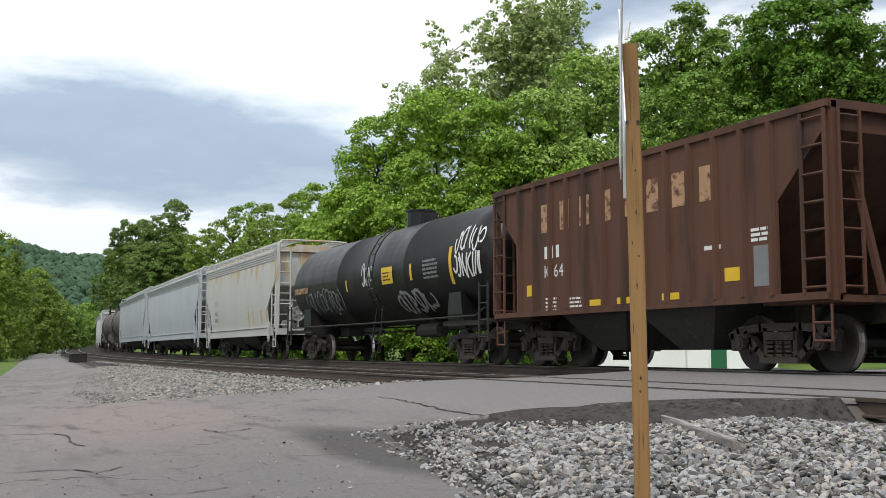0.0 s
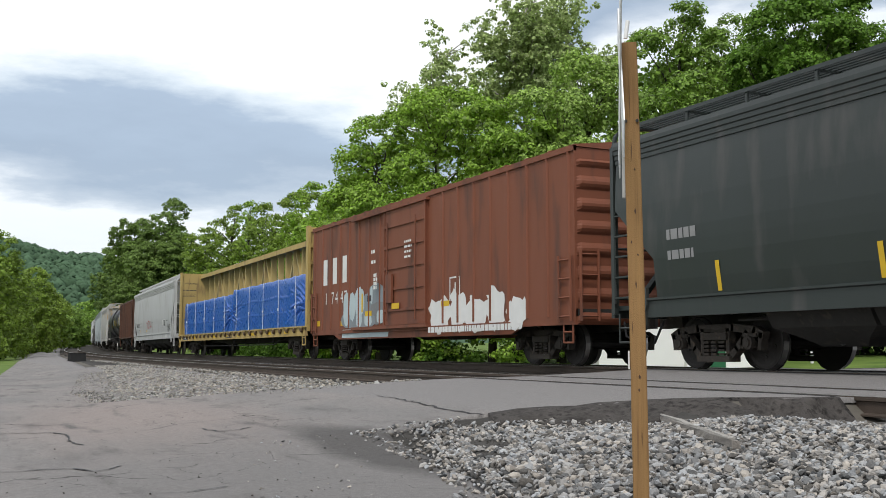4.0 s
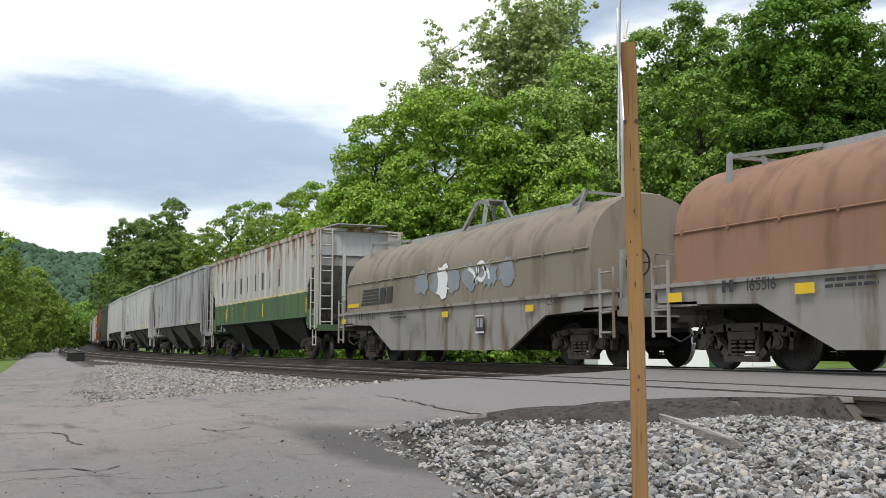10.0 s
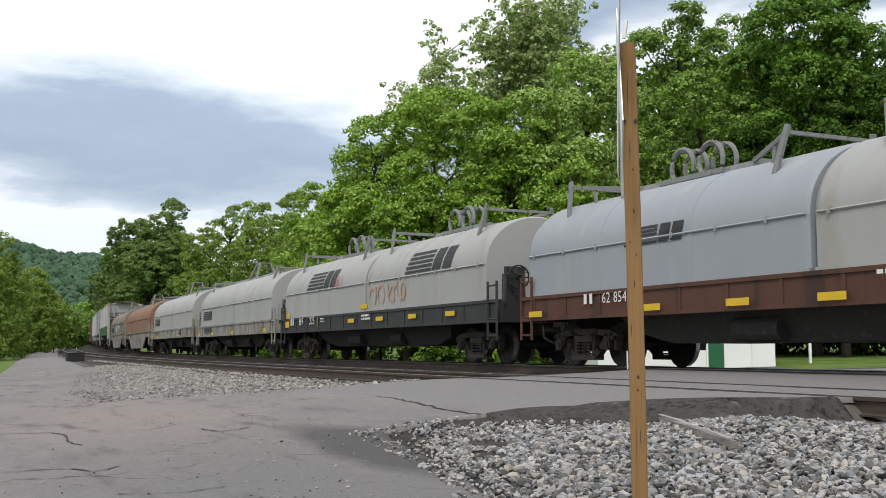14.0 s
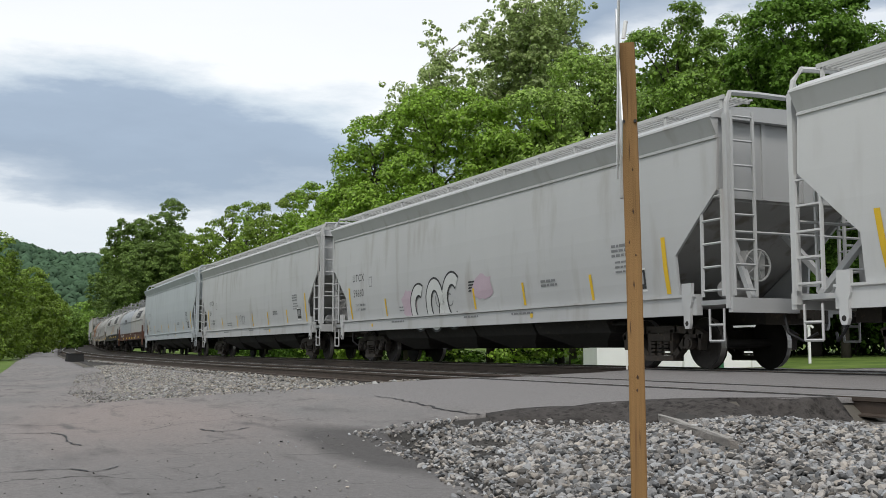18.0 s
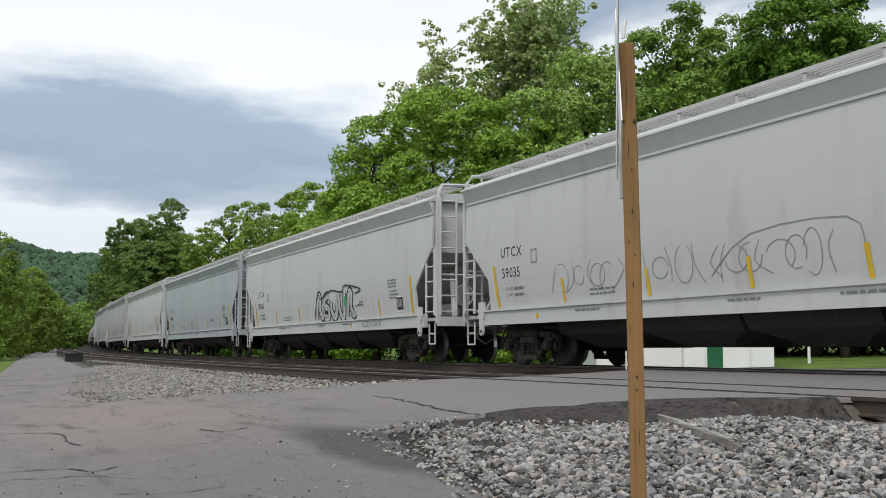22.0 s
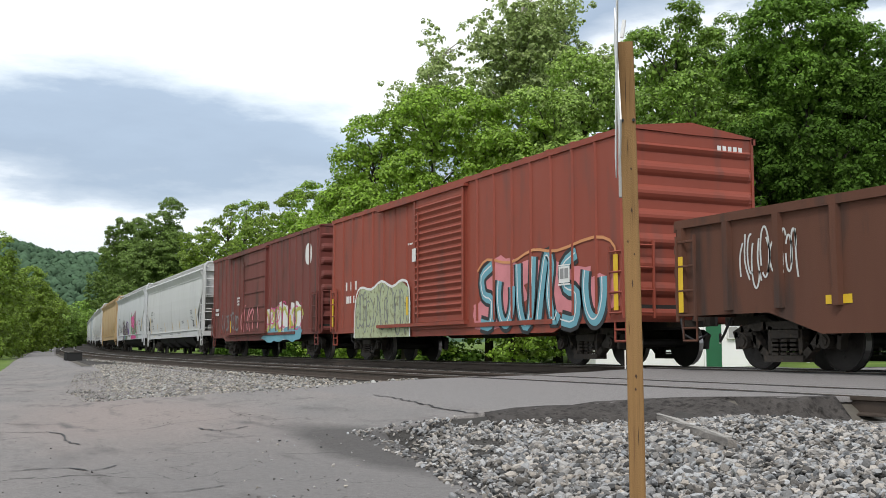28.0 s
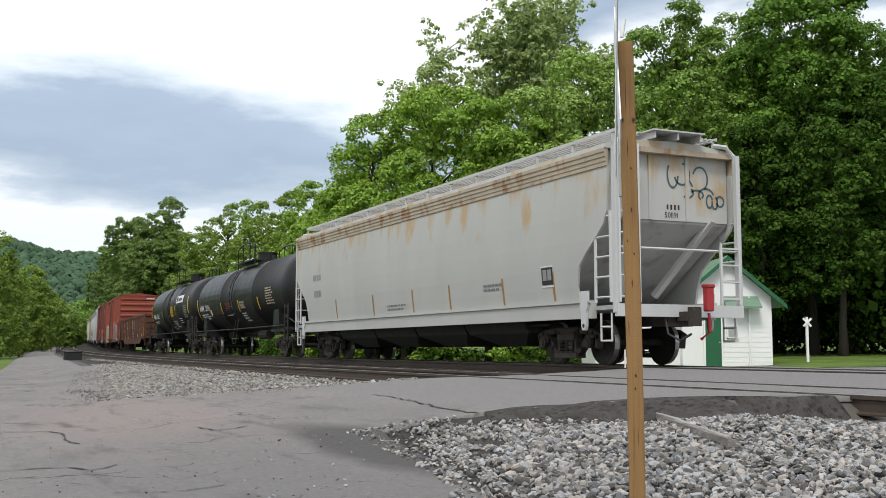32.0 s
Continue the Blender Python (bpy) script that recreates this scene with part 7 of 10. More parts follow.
# ---- box car
def box_car(L, mat, label, door=(0.5, 3.0), zb=0.62, ribs=True, louvre=True, roof_z=4.42, end_z=0.78, plug=False):
    car = tagged(new("box_car"), label, "freight car", "cars of the passing train")
    h, W = L / 2, 1.52
    for sg in (-1, 1):
        bm = B()
        pts = [(-h, end_z), (-h + 2.2, end_z), (-h + 2.7, zb), (h - 2.7, zb), (h - 2.2, end_z), (h, end_z), (h, roof_z), (-h, roof_z)]
        rings(bm, [[(x, sg * W, z) for x, z in pts], [(x, sg * (W - 0.06), z) for x, z in pts]])
        bmesh.ops.recalc_face_normals(bm, faces=bm.faces[:])
        part("side", bm, mat, car)
        n = 20
        for i in range(n):
            x = -h + 0.2 + (L - 0.4) * i / (n - 1)
            if door[0] - 0.2 < x < door[1] + 0.2:
                continue
            bm = B()
            rings(bm, [[(x - 0.045, sg * W, z), (x - 0.02, sg * (W + 0.04), z), (x + 0.02, sg * (W + 0.04), z), (x + 0.045, sg * W, z)] for z in (0.95, roof_z - 0.1)])
            part("side_post", bm, mat, car)
        bm = B()
        box(bm, -h, h, sg * W - 0.04, sg * W + 0.06, roof_z - 0.10, roof_z + 0.02)
        box(bm, -h + 2.7, h - 2.7, sg * W - 0.04, sg * W + 0.03, zb + 0.18, zb + 0.28)
        part("side_trim", bm, mat, car)
        bm = B()
        y0, y1 = sorted((sg * (W - 0.01), sg * (W + 0.07)))
        box(bm, door[0], door[1], y0, y1, 0.98, roof_z - 0.18)
        y0, y1 = sorted((sg * (W + 0.06), sg * (W + 0.105)))
        box(bm, door[0], door[0] + 0.09, y0, y1, 0.98, roof_z - 0.18)
        box(bm, door[1] - 0.09, door[1], y0, y1, 0.98, roof_z - 0.18)
        bmesh.ops.recalc_face_normals(bm, faces=bm.faces[:])
        d = part("door", bm, mat, car)
        k = 17 if louvre else 5
        for i in range(k):
            bm = B()
            z = 1.1 + (roof_z - 1.45) * (i + 0.5) / k
            t = (roof_z - 1.45) / k
            if louvre:
                rings(bm, [[(door[0] + 0.1, sg * (W + 0.065), z - t * 0.42), (door[0] + 0.1, sg * (W + 0.12), z + t * 0.1), (door[0] + 0.1, sg * (W + 0.065), z + t * 0.42)],
                           [(door[1] - 0.1, sg * (W + 0.065), z - t * 0.42), (door[1] - 0.1, sg * (W + 0.12), z + t * 0.1), (door[1] - 0.1, sg * (W + 0.065), z + t * 0.42)]])
            else:
                box(bm, door[0] + 0.1, door[1] - 0.1, y0, y1, z - 0.04, z + 0.04)
            bmesh.ops.recalc_face_normals(bm, faces=bm.faces[:])
            part("door_rib", bm, mat, d)
        bm = B()
        tube(bm, [(door[0] + 0.35, sg * (W + 0.13), 1.1), (door[0] + 0.35, sg * (W + 0.13), 3.9)], 0.022, 5)
        if plug:
            tube(bm, [(door[1] - 0.6, sg * (W + 0.13), 1.1), (door[1] - 0.6, sg * (W + 0.13), 3.9)], 0.022, 5)
            box(bm, door[0] + 0.3, door[0] + 0.75, min(sg * (W + 0.1), sg * (W + 0.16)), max(sg * (W + 0.1), sg * (W + 0.16)), 1.6, 2.4)
        part("door_bar", bm, mat, d)
        bm = B()
        a = door[0] - (0 if plug else 0) - 2.6
        box(bm, a, door[1] + 0.1, min(sg * W, sg * (W + 0.13)), max(sg * W, sg * (W + 0.13)), 0.88, 0.97)
        part("door_track", bm, mat, car)
        bm = B()
        box(bm, a, door[1] + 0.1, min(sg * W, sg * (W + 0.13)), max(sg * W, sg * (W + 0.13)), roof_z - 0.19, roof_z - 0.12)
        part("door_track", bm, mat, car)
    bm = B()
    prof = [(-1.56, roof_z), (-1.5, roof_z + 0.04), (0, roof_z + 0.22), (1.5, roof_z + 0.04), (1.56, roof_z), (0, roof_z - 0.02)]
    k = 17
    for i in range(k - 1):
        x1 = -h + L * (i + 1) / k
        rib = B()
        up = [(y, z + 0.025) for y, z in prof]
        rings(rib, [[(x, y, z) for y, z in up] for x in (x1 - 0.03, min(x1 + 0.03, h))])
        part("roof_rib", rib, mat, car)
    rings(bm, [[(x, y, z) for y, z in prof] for x in (-h, h)])
    part("roof", bm, mat, car)
    for sg in (-1, 1):
        bm = B()
        loops = []
        z = end_z
        while z < roof_z + 0.001:
            ph = ((z - end_z) % 0.46) / 0.46
            bulge = 0.075 * max(0.0, math.sin(math.pi * min(ph / 0.62, 1.0))) if z < roof_z - 0.3 else 0
            loops.append([(sg * (h - 0.03), -W + 0.02, z), (sg * (h - 0.03 + bulge), -W + 0.16, z), (sg * (h - 0.03 + bulge), W - 0.16, z), (sg * (h - 0.03), W - 0.02, z), (sg * (h - 0.15), 0, z)])
            z += 0.0575
        rings(bm, loops)
        bm.faces.new([bm.verts.new(p) for p in ((sg * (h - 0.03), -1.5, roof_z), (sg * (h - 0.03), 1.5, roof_z), (sg * (h - 0.03), 0, roof_z + 0.2))])
        bmesh.ops.recalc_face_normals(bm, faces=bm.faces[:])
        part("end_wall", bm, mat, car, "corrugated steel end wall")
        for ys in (-1, 1):
            ladder(car, sg * (h - 0.55), sg * (h - 0.08), ys * 1.58, 0.85, 2.2, mat, 4)
            ladder(car, ys * 1.44, ys * 1.02, sg * (h + 0.10), 0.85, 2.3, mat, 4, across="y")
            step_iron(car, sg * (h - 0.3), ys * 1.5, mat, z1=0.85)
        coupler(car, sg * h, sg)
        truck(car, sg * (h - 2.1))
    bm = B()
    box(bm, -h, h, -W + 0.02, W - 0.02, 0.95, 1.1)
    box(bm, -h + 0.2, h - 0.2, -0.2, 0.2, 0.66, 0.96)
    tube(bm, [(1.0, -0.7, 0.72), (2.2, -0.7, 0.72)], 0.18, 10)
    part("underframe", bm, "under", car)
    brake_wheel(car, h + 0.02, 0.9, 1.9, mat)
    return car, Skin([0.5, 4.5], [W, W]), h


# ---- gondola
def gondola(L, label):
    car = tagged(new("gondola_car"), label, "freight car", "cars of the passing train")
    h, W, mat = L / 2, 1.50, "gon_brown"
    for sg in (-1, 1):
        bm = B()
        pts = [(-h, 0.84), (-h + 2.2, 0.84), (-h + 3.3, 0.50), (h - 3.3, 0.50), (h - 2.2, 0.84), (h, 0.84), (h, 2.40), (-h, 2.40)]
        rings(bm, [[(x, sg * W, z) for x, z in pts], [(x, sg * (W - 0.05), z) for x, z in pts]])
        bmesh.ops.recalc_face_normals(bm, faces=bm.faces[:])
        part("side", bm, mat, car)
        for i in range(15):
            x = -h + 0.15 + (L - 0.3) * i / 14
            bm = B()
            rings(bm, [[(x - 0.09, sg * W, z), (x - 0.06, sg * (W + 0.08), z), (x + 0.06, sg * (W + 0.08), z), (x + 0.09, sg * W, z)] for z in (0.9, 2.34)])
            part("side_post", bm, mat, car)
        bm = B()
        box(bm, -h, h, sg * W - 0.06, sg * W + 0.12, 2.34, 2.48)
        part("top_chord", bm, mat, car)
        bm = B()
        xx = sg * h
        box(bm, xx - 0.04, xx + 0.04, -W, W, 0.84, 2.44)
        for z in (1.2, 1.6, 2.0, 2.38):
            box(bm, min(xx, xx + sg * 0.1), max(xx, xx + sg * 0.1), -W, W, z - 0.08, z + 0.06)
        part("end_wall", bm, mat, car)
        for ys in (-1, 1):
            ladder(car, sg * (h - 0.55), sg * (h - 0.08), ys * 1.58, 0.75, 2.2, mat, 4)
            step_iron(car, sg * (h - 0.3), ys * 1.5, mat, z1=0.85)
        coupler(car, sg * h, sg)
        truck(car, sg * (h - 2.1))
    bm = B()
    box(bm, -h, h, -W + 0.02, W - 0.02, 0.95, 1.08)
    box(bm, -h + 0.2, h - 0.2, -0.2, 0.2, 0.66, 0.96)
    part("underframe", bm, "under", car)
    return car, Skin([0.4, 4.5], [W, W]), h


# ---- centre-beam flat with wrapped lumber
def centerbeam_car(L, label):
    car = tagged(new("centerbeam_flat_car"), label, "freight car", "cars of the passing train")
    h, mat = L / 2, "centerbeam"
    bm = B()
    box(bm, -h, h, -1.40, 1.40, 0.98, 1.06)
    part("deck", bm, mat, car)
    for sg in (-1, 1):
        bm = B()
        box(bm, -h, h, sg * 1.42 - 0.03, sg * 1.42 + 0.03, 0.74, 1.08)
        box(bm, -h, h, sg * 1.42 - 0.09, sg * 1.42 + 0.09, 1.04, 1.09)
        for i in range(26):
            x = -h + 0.5 + (L - 1.0) * i / 25
            box(bm, x - 0.09, x + 0.09, sg * 1.46 - 0.05, sg * 1.46 + 0.02, 0.95, 1.04)
        sill = part("side_sill", bm, mat, car)
        for i in range(26):
            x = -h + 0.5 + (L - 1.0) * i / 25
            bm = B()
            rings(bm, [[(x - a, sg * 1.47, z), (x + a, sg * 1.47, z), (x + a, sg * y, z), (x - a, sg * y, z)] for z, a, y in ((0.86, 0.05, 1.50), (0.92, 0.11, 1.53), (1.0, 0.12, 1.53), (1.02, 0.10, 1.50))])
            bmesh.ops.recalc_face_normals(bm, faces=bm.faces[:])
            part("strap_winch", bm, "winch", sill)
        bm = B()
        xx = sg * (h - 0.05)
        box(bm, xx - 0.05, xx + 0.05, -1.42, 1.42, 1.0, 4.56)
        bk = part("bulkhead", bm, mat, car)
        for z in (1.5, 2.1, 2.7, 3.3, 3.9, 4.45):
            bm = B()
            box(bm, min(xx, xx + sg * 0.14), max(xx, xx + sg * 0.14), -1.36, 1.36, z - 0.06, z + 0.06)
            part("bulkhead_rib", bm, mat, bk)
        for y in (-1.40, 1.40):
            bm = B()
            box(bm, xx - 0.14, xx + 0.14, y - 0.05, y + 0.05, 0.9, 4.60)
            part("bulkhead_post", bm, mat, bk)
        coupler(car, sg * h, sg)
        truck(car, sg * (h - 2.4))
        step_iron(car, sg * (h - 0.3), -1.45, mat)
    bm = B()
    box(bm, -h + 0.1, h - 0.1, -0.32, 0.32, 4.38, 4.48)
    box(bm, -h + 0.1, h - 0.1, -0.34, -0.30, 4.28, 4.48)
    box(bm, -h + 0.1, h - 0.1, 0.30, 0.34, 4.28, 4.48)
    part("top_chord", bm, mat, car)
    k = 19
    for i in range(k):
        x = -h + 1.6 + (L - 3.2) * i / (k - 1)
        bm = B()
        rings(bm, [[(x - 0.095, -0.12, 1.06), (x + 0.095, -0.12, 1.06), (x + 0.095, 0.12, 1.06), (x - 0.095, 0.12, 1.06)],
                   [(x - 0.075, -0.12, 4.38), (x + 0.075, -0.12, 4.38), (x + 0.075, 0.12, 4.38), (x - 0.075, 0.12, 4.38)]])
        part("column", bm, mat, car)
        if i < k - 1 and i % 4 in (1, 2):
            st = (L - 3.2) / (k - 1)
            bm = B()
            bar(bm, (x + 0.1, 0, 4.3) if i % 4 == 2 else (x + 0.1, 0, 2.6), (x + st - 0.1, 0, 2.6) if i % 4 == 2 else (x + st - 0.1, 0, 4.3), 0.14, 0.12)
            part("brace", bm, mat, car)
    bm = B()
    box(bm, -h + 0.3, h - 0.3, -0.35, 0.35, 0.62, 0.98)
    stack(bm, [(0.55, -h * 0.35, h * 0.35, 0.5), (0.98, -h * 0.6, h * 0.6, 0.5)])
    part("center_sill", bm, "under", car)
    bm = B()
    tube(bm, [(-h + 4.4, -1.2, 0.62), (-h + 5.2, -1.2, 0.46), (h - 5.2, -1.2, 0.46), (h - 4.4, -1.2, 0.62)], 0.022, 6)
    for i in range(7):
        x = -h + 5.4 + (L - 10.8) * i / 6
        bar(bm, (x, -1.2, 0.46), (x, -1.2, 1.0), 0.03, 0.03)
    part("brake_pipe", bm, "under", car)
    return car, Skin([0.4, 4.5], [1.45, 1.45], 0.004), h


def wrapped_lumber(car, x0, x1, z1, seed):
    """A stack of lumber in a taut blue wrap: thin creases fan out from where it is gathered."""
    g = np.random.RandomState(seed)
    bm = B()
    z0 = 1.09
    nx, nz = int((x1 - x0) / 0.045), 44
    xs = np.linspace(x0, x1, nx + 1)[:, None] + np.zeros((1, nz + 1))
    zs = np.linspace(z0, z1, nz + 1)[None, :] + np.zeros((nx + 1, 1))
    w = np.zeros_like(xs)

    def crease(x, z, a, reach, deep, wide):
        u, v = (xs - x) * math.cos(a) + (zs - z) * math.sin(a), (zs - z) * math.cos(a) - (xs - x) * math.sin(a)
        v = v + 0.03 * np.sin(u * 2.3 + x)
        k = np.clip(u / reach, 0, 1)
        run = np.where((u > 0) & (u < reach), np.sin(np.pi * np.clip(k, 0.02, 1) ** 0.5), 0.0)
        spread = wide * (0.6 + k)
        return deep * run * (np.exp(-(v / spread) ** 2) - 0.7 * np.exp(-((v - 1.7 * spread) / spread) ** 2))

    for x, away in ((x0 + 0.05, 0.0), (x1 - 0.05, math.pi)):
        for k in range(17):
            w += crease(x, z0 + (z1 - z0) * g.uniform(0.3, 0.62), away + g.uniform(-0.62, 0.62), g.uniform(0.9, 2.6), g.uniform(0.020, 0.042), g.uniform(0.022, 0.04))
    for k in range(int((x1 - x0) * 5)):
        low = g.rand() < 0.5
        w += crease(g.uniform(x0, x1), z0 + 0.1 if low else g.uniform(z0 + 0.3, z1), (1 if low else -1) * g.uniform(0.15, 1.3), g.uniform(0.4, 1.5), g.uniform(0.009, 0.028), g.uniform(0.018, 0.036))
    for z in (z0 + 0.57, z0 + 1.16):
        w += 0.012 * np.exp(-((zs - z - 0.02 * np.sin(xs * 1.9)) / 0.025) ** 2)
    vs = {}
    for i in range(nx + 1):
        for j in range(nz + 1):
            x, z = float(xs[i, j]), float(zs[i, j])
            d = w[i, j] + 0.022 * noise.noise((x * 0.8, z * 0.9, seed)) - 0.05 * (abs(2 * i / nx - 1) ** 24) - 0.04 * (j / nz) ** 14
            sag = 0.05 * noise.noise((x * 1.2, 0, seed + 5)) * (j / nz)
            for sg in (-1, 1):
                vs[i, j, sg] = bm.verts.new((x, sg * (1.33 + d), z + sag))
    for i in range(nx):
        for j in range(nz):
            bm.faces.new((vs[i, j, -1], vs[i + 1, j, -1], vs[i + 1, j + 1, -1], vs[i, j + 1, -1]))
            bm.faces.new((vs[i, j, 1], vs[i, j + 1, 1], vs[i + 1, j + 1, 1], vs[i + 1, j, 1]))
        bm.faces.new((vs[i, nz, -1], vs[i + 1, nz, -1], vs[i + 1, nz, 1], vs[i, nz, 1]))
    for i in (0, nx):
        f = [vs[i, j, -1] for j in range(nz + 1)] + [vs[i, j, 1] for j in range(nz, -1, -1)]
        bm.faces.new(f)
    bmesh.ops.recalc_face_normals(bm, faces=bm.faces[:])
    load = part("lumber_load", bm, "tarp", car, "lumber stack wrapped in creased blue plastic", smooth=True)
    n = max(1, int((x1 - x0) / 2.1))
    for i in range(n):
        x = x0 + (x1 - x0) * (i + 0.5) / n
        bm = B()
        for sg in (-1, 1):
            bar(bm, (x, sg * 1.385, 1.09), (x + 0.02, sg * 1.385, z1 + 0.02), 0.012, 0.035)
            box(bm, x - 0.03, x + 0.03, sg * 1.395 - 0.02, sg * 1.395 + 0.02, 1.75, 1.85)
        part("strap", bm, "strap", load)


# ---- coil car with rounded hoods
def hood(car, x0, x1, mat, z0, ztop, W=1.45, label="", arms="steel_dull", eye=True):
    """One round-topped cover with seams, lifting arms and a lifting eye."""
    bm = B()
    zm = z0 + (ztop - z0) * 0.42
    prof = [(W, z0)] + [(W * math.cos(radians(a)), zm + (ztop - zm) * math.sin(radians(a))) for a in range(0, 181, 7)] + [(-W, z0)]
    prof = [(-y, z) for y, z in prof]
    xs = [x0, x0 + 0.12, x1 - 0.12, x1]
    sc = [0.93, 1.0, 1.0, 0.93]
    bm.normal_update()
    rings(bm, [[(x, y * (0.985 if k < 1 else 1), z0 + (z - z0) * (0.98 if k < 1 else 1)) for y, z in prof] for x, k in zip(xs, sc)])
    bmesh.ops.recalc_face_normals(bm, faces=bm.faces[:])
    hd = part("hood", bm, mat, car, label, smooth=False)
    hd.data.polygons.foreach_set("use_smooth", [abs(p.normal.x) < 0.3 and p.normal.z > 0.02 for p in hd.data.polygons])
    bm = B()
    n = max(2, int((x1 - x0) / 2.2))
    for i in range(1, n):
        x = x0 + (x1 - x0) * i / n
        rings(bm, [[(x + dx, y * k, zm + (z - zm) * k if z > zm else z) for y, z in prof] for dx, k in ((-0.04, 1.0), (-0.035, 1.008), (0.035, 1.008), (0.04, 1.0))], caps=False)
    for sg in (-1, 1):
        tube(bm, [(x0 + 0.05, sg * (W + 0.015), zm), (x1 - 0.05, sg * (W + 0.015), zm)], 0.022, 5)
        for i in range(int((x1 - x0) / 1.2) + 1):
            x = x0 + 0.3 + i * 1.2
            if x < x1 - 0.2:
                box(bm, x - 0.02, x + 0.02, sg * (W + 0.02) - 0.03, sg * (W + 0.02) + 0.03, zm - 0.05, zm + 0.05)
        box(bm, x0, x1, sg * W - 0.03, sg * W + 0.04, z0, z0 + 0.06)
    part("seam", bm, mat, hd)
    xm = (x0 + x1) / 2
    curve = lambda y: zm + (ztop - zm) * math.sqrt(max(0.0, 1 - (y / W) ** 2))
    # leaning guide posts at both ends, tied by a rail down to the ridge
    for x, sg2 in ((x0 + 1.1, 1), (x1 - 1.1, -1)):
        bm = B()
        for sg in (-1, 1):
            bar(bm, (x, sg * 1.08, curve(1.08) - 0.05), (x - sg2 * 0.16, sg * 0.92, ztop + (0.36 if eye else 0.12)), 0.06, 0.10)
            bar(bm, (x - sg2 * 0.14, sg * 0.92, ztop + (0.24 if eye else 0.06)), (x + sg2 * 1.35, sg * 0.30, ztop + 0.06), 0.05, 0.08)
            bar(bm, (x + sg2 * 0.45, sg * 0.68, curve(0.68) - 0.04), (x + sg2 * 0.38, sg * 0.68, ztop + (0.18 if eye else 0.05)), 0.05, 0.07)
        bar(bm, (x - sg2 * 0.14, -0.92, ztop + (0.24 if eye else 0.06)), (x - sg2 * 0.14, 0.92, ztop + (0.24 if eye else 0.06)), 0.06, 0.06)
        part("guide_post", bm, arms, hd, "grey steel guide post and rail")
    bm = B()
    rings(bm, [[(x, -0.30, ztop - 0.04), (x, -0.24, ztop + 0.09), (x, 0.24, ztop + 0.09), (x, 0.30, ztop - 0.04)] for x in (x0 + 2.3, x1 - 2.3)])
    bmesh.ops.recalc_face_normals(bm, faces=bm.faces[:])
    part("ridge_beam", bm, arms, hd)
    bm = B()
    if eye:
        # two rounded lifting hoops side by side on a base plate
        for u in (-0.42, 0.42):
            for sg in (-1, 1):
                tube(bm, [(xm + u + 0.34 * math.cos(radians(a)), sg * 0.16, ztop + 0.30 + 0.34 * max(-0.9, math.sin(radians(a)) * 1.0)) for a in range(-60, 241, 20)], 0.05, 6)
            box(bm, xm + u - 0.05, xm + u + 0.05, -0.18, 0.18, ztop + 0.58, ztop + 0.66)
        box(bm, xm - 0.95, xm + 0.95, -0.34, 0.34, ztop - 0.02, ztop + 0.08)
    else:
        # splayed legs under an arched top plate
        for u in (-1, 1):
            for sg in (-1, 1):
                bar(bm, (xm + u * 0.62, sg * 0.52, curve(0.52) - 0.05), (xm + u * 0.30, sg * 0.26, ztop + 0.58), 0.08, 0.10)
        for sg in (-1, 1):
            rings(bm, [[(xm - 0.44, y, ztop + 0.50), (xm - 0.34, y, ztop + 0.70), (xm + 0.34, y, ztop + 0.70), (xm + 0.44, y, ztop + 0.50), (xm + 0.26, y, ztop + 0.50), (xm + 0.16, y, ztop + 0.60), (xm - 0.16, y, ztop + 0.60),
                        (xm - 0.26, y, ztop + 0.50)] for y in (sg * 0.26 - 0.03, sg * 0.26 + 0.03)])
        box(bm, xm - 0.33, xm + 0.33, -0.26, 0.26, ztop + 0.66, ztop + 0.70)
    bmesh.ops.recalc_face_normals(bm, faces=bm.faces[:])
    part("lifting_frame", bm, arms, hd)
    an = np.linspace(0, 80, 20)
    return Skin([z0, zm] + [zm + (ztop - zm) * math.sin(radians(a)) for a in an[1:]], [W, W] + [W * math.cos(radians(a)) for a in an[1:]], 0.016)


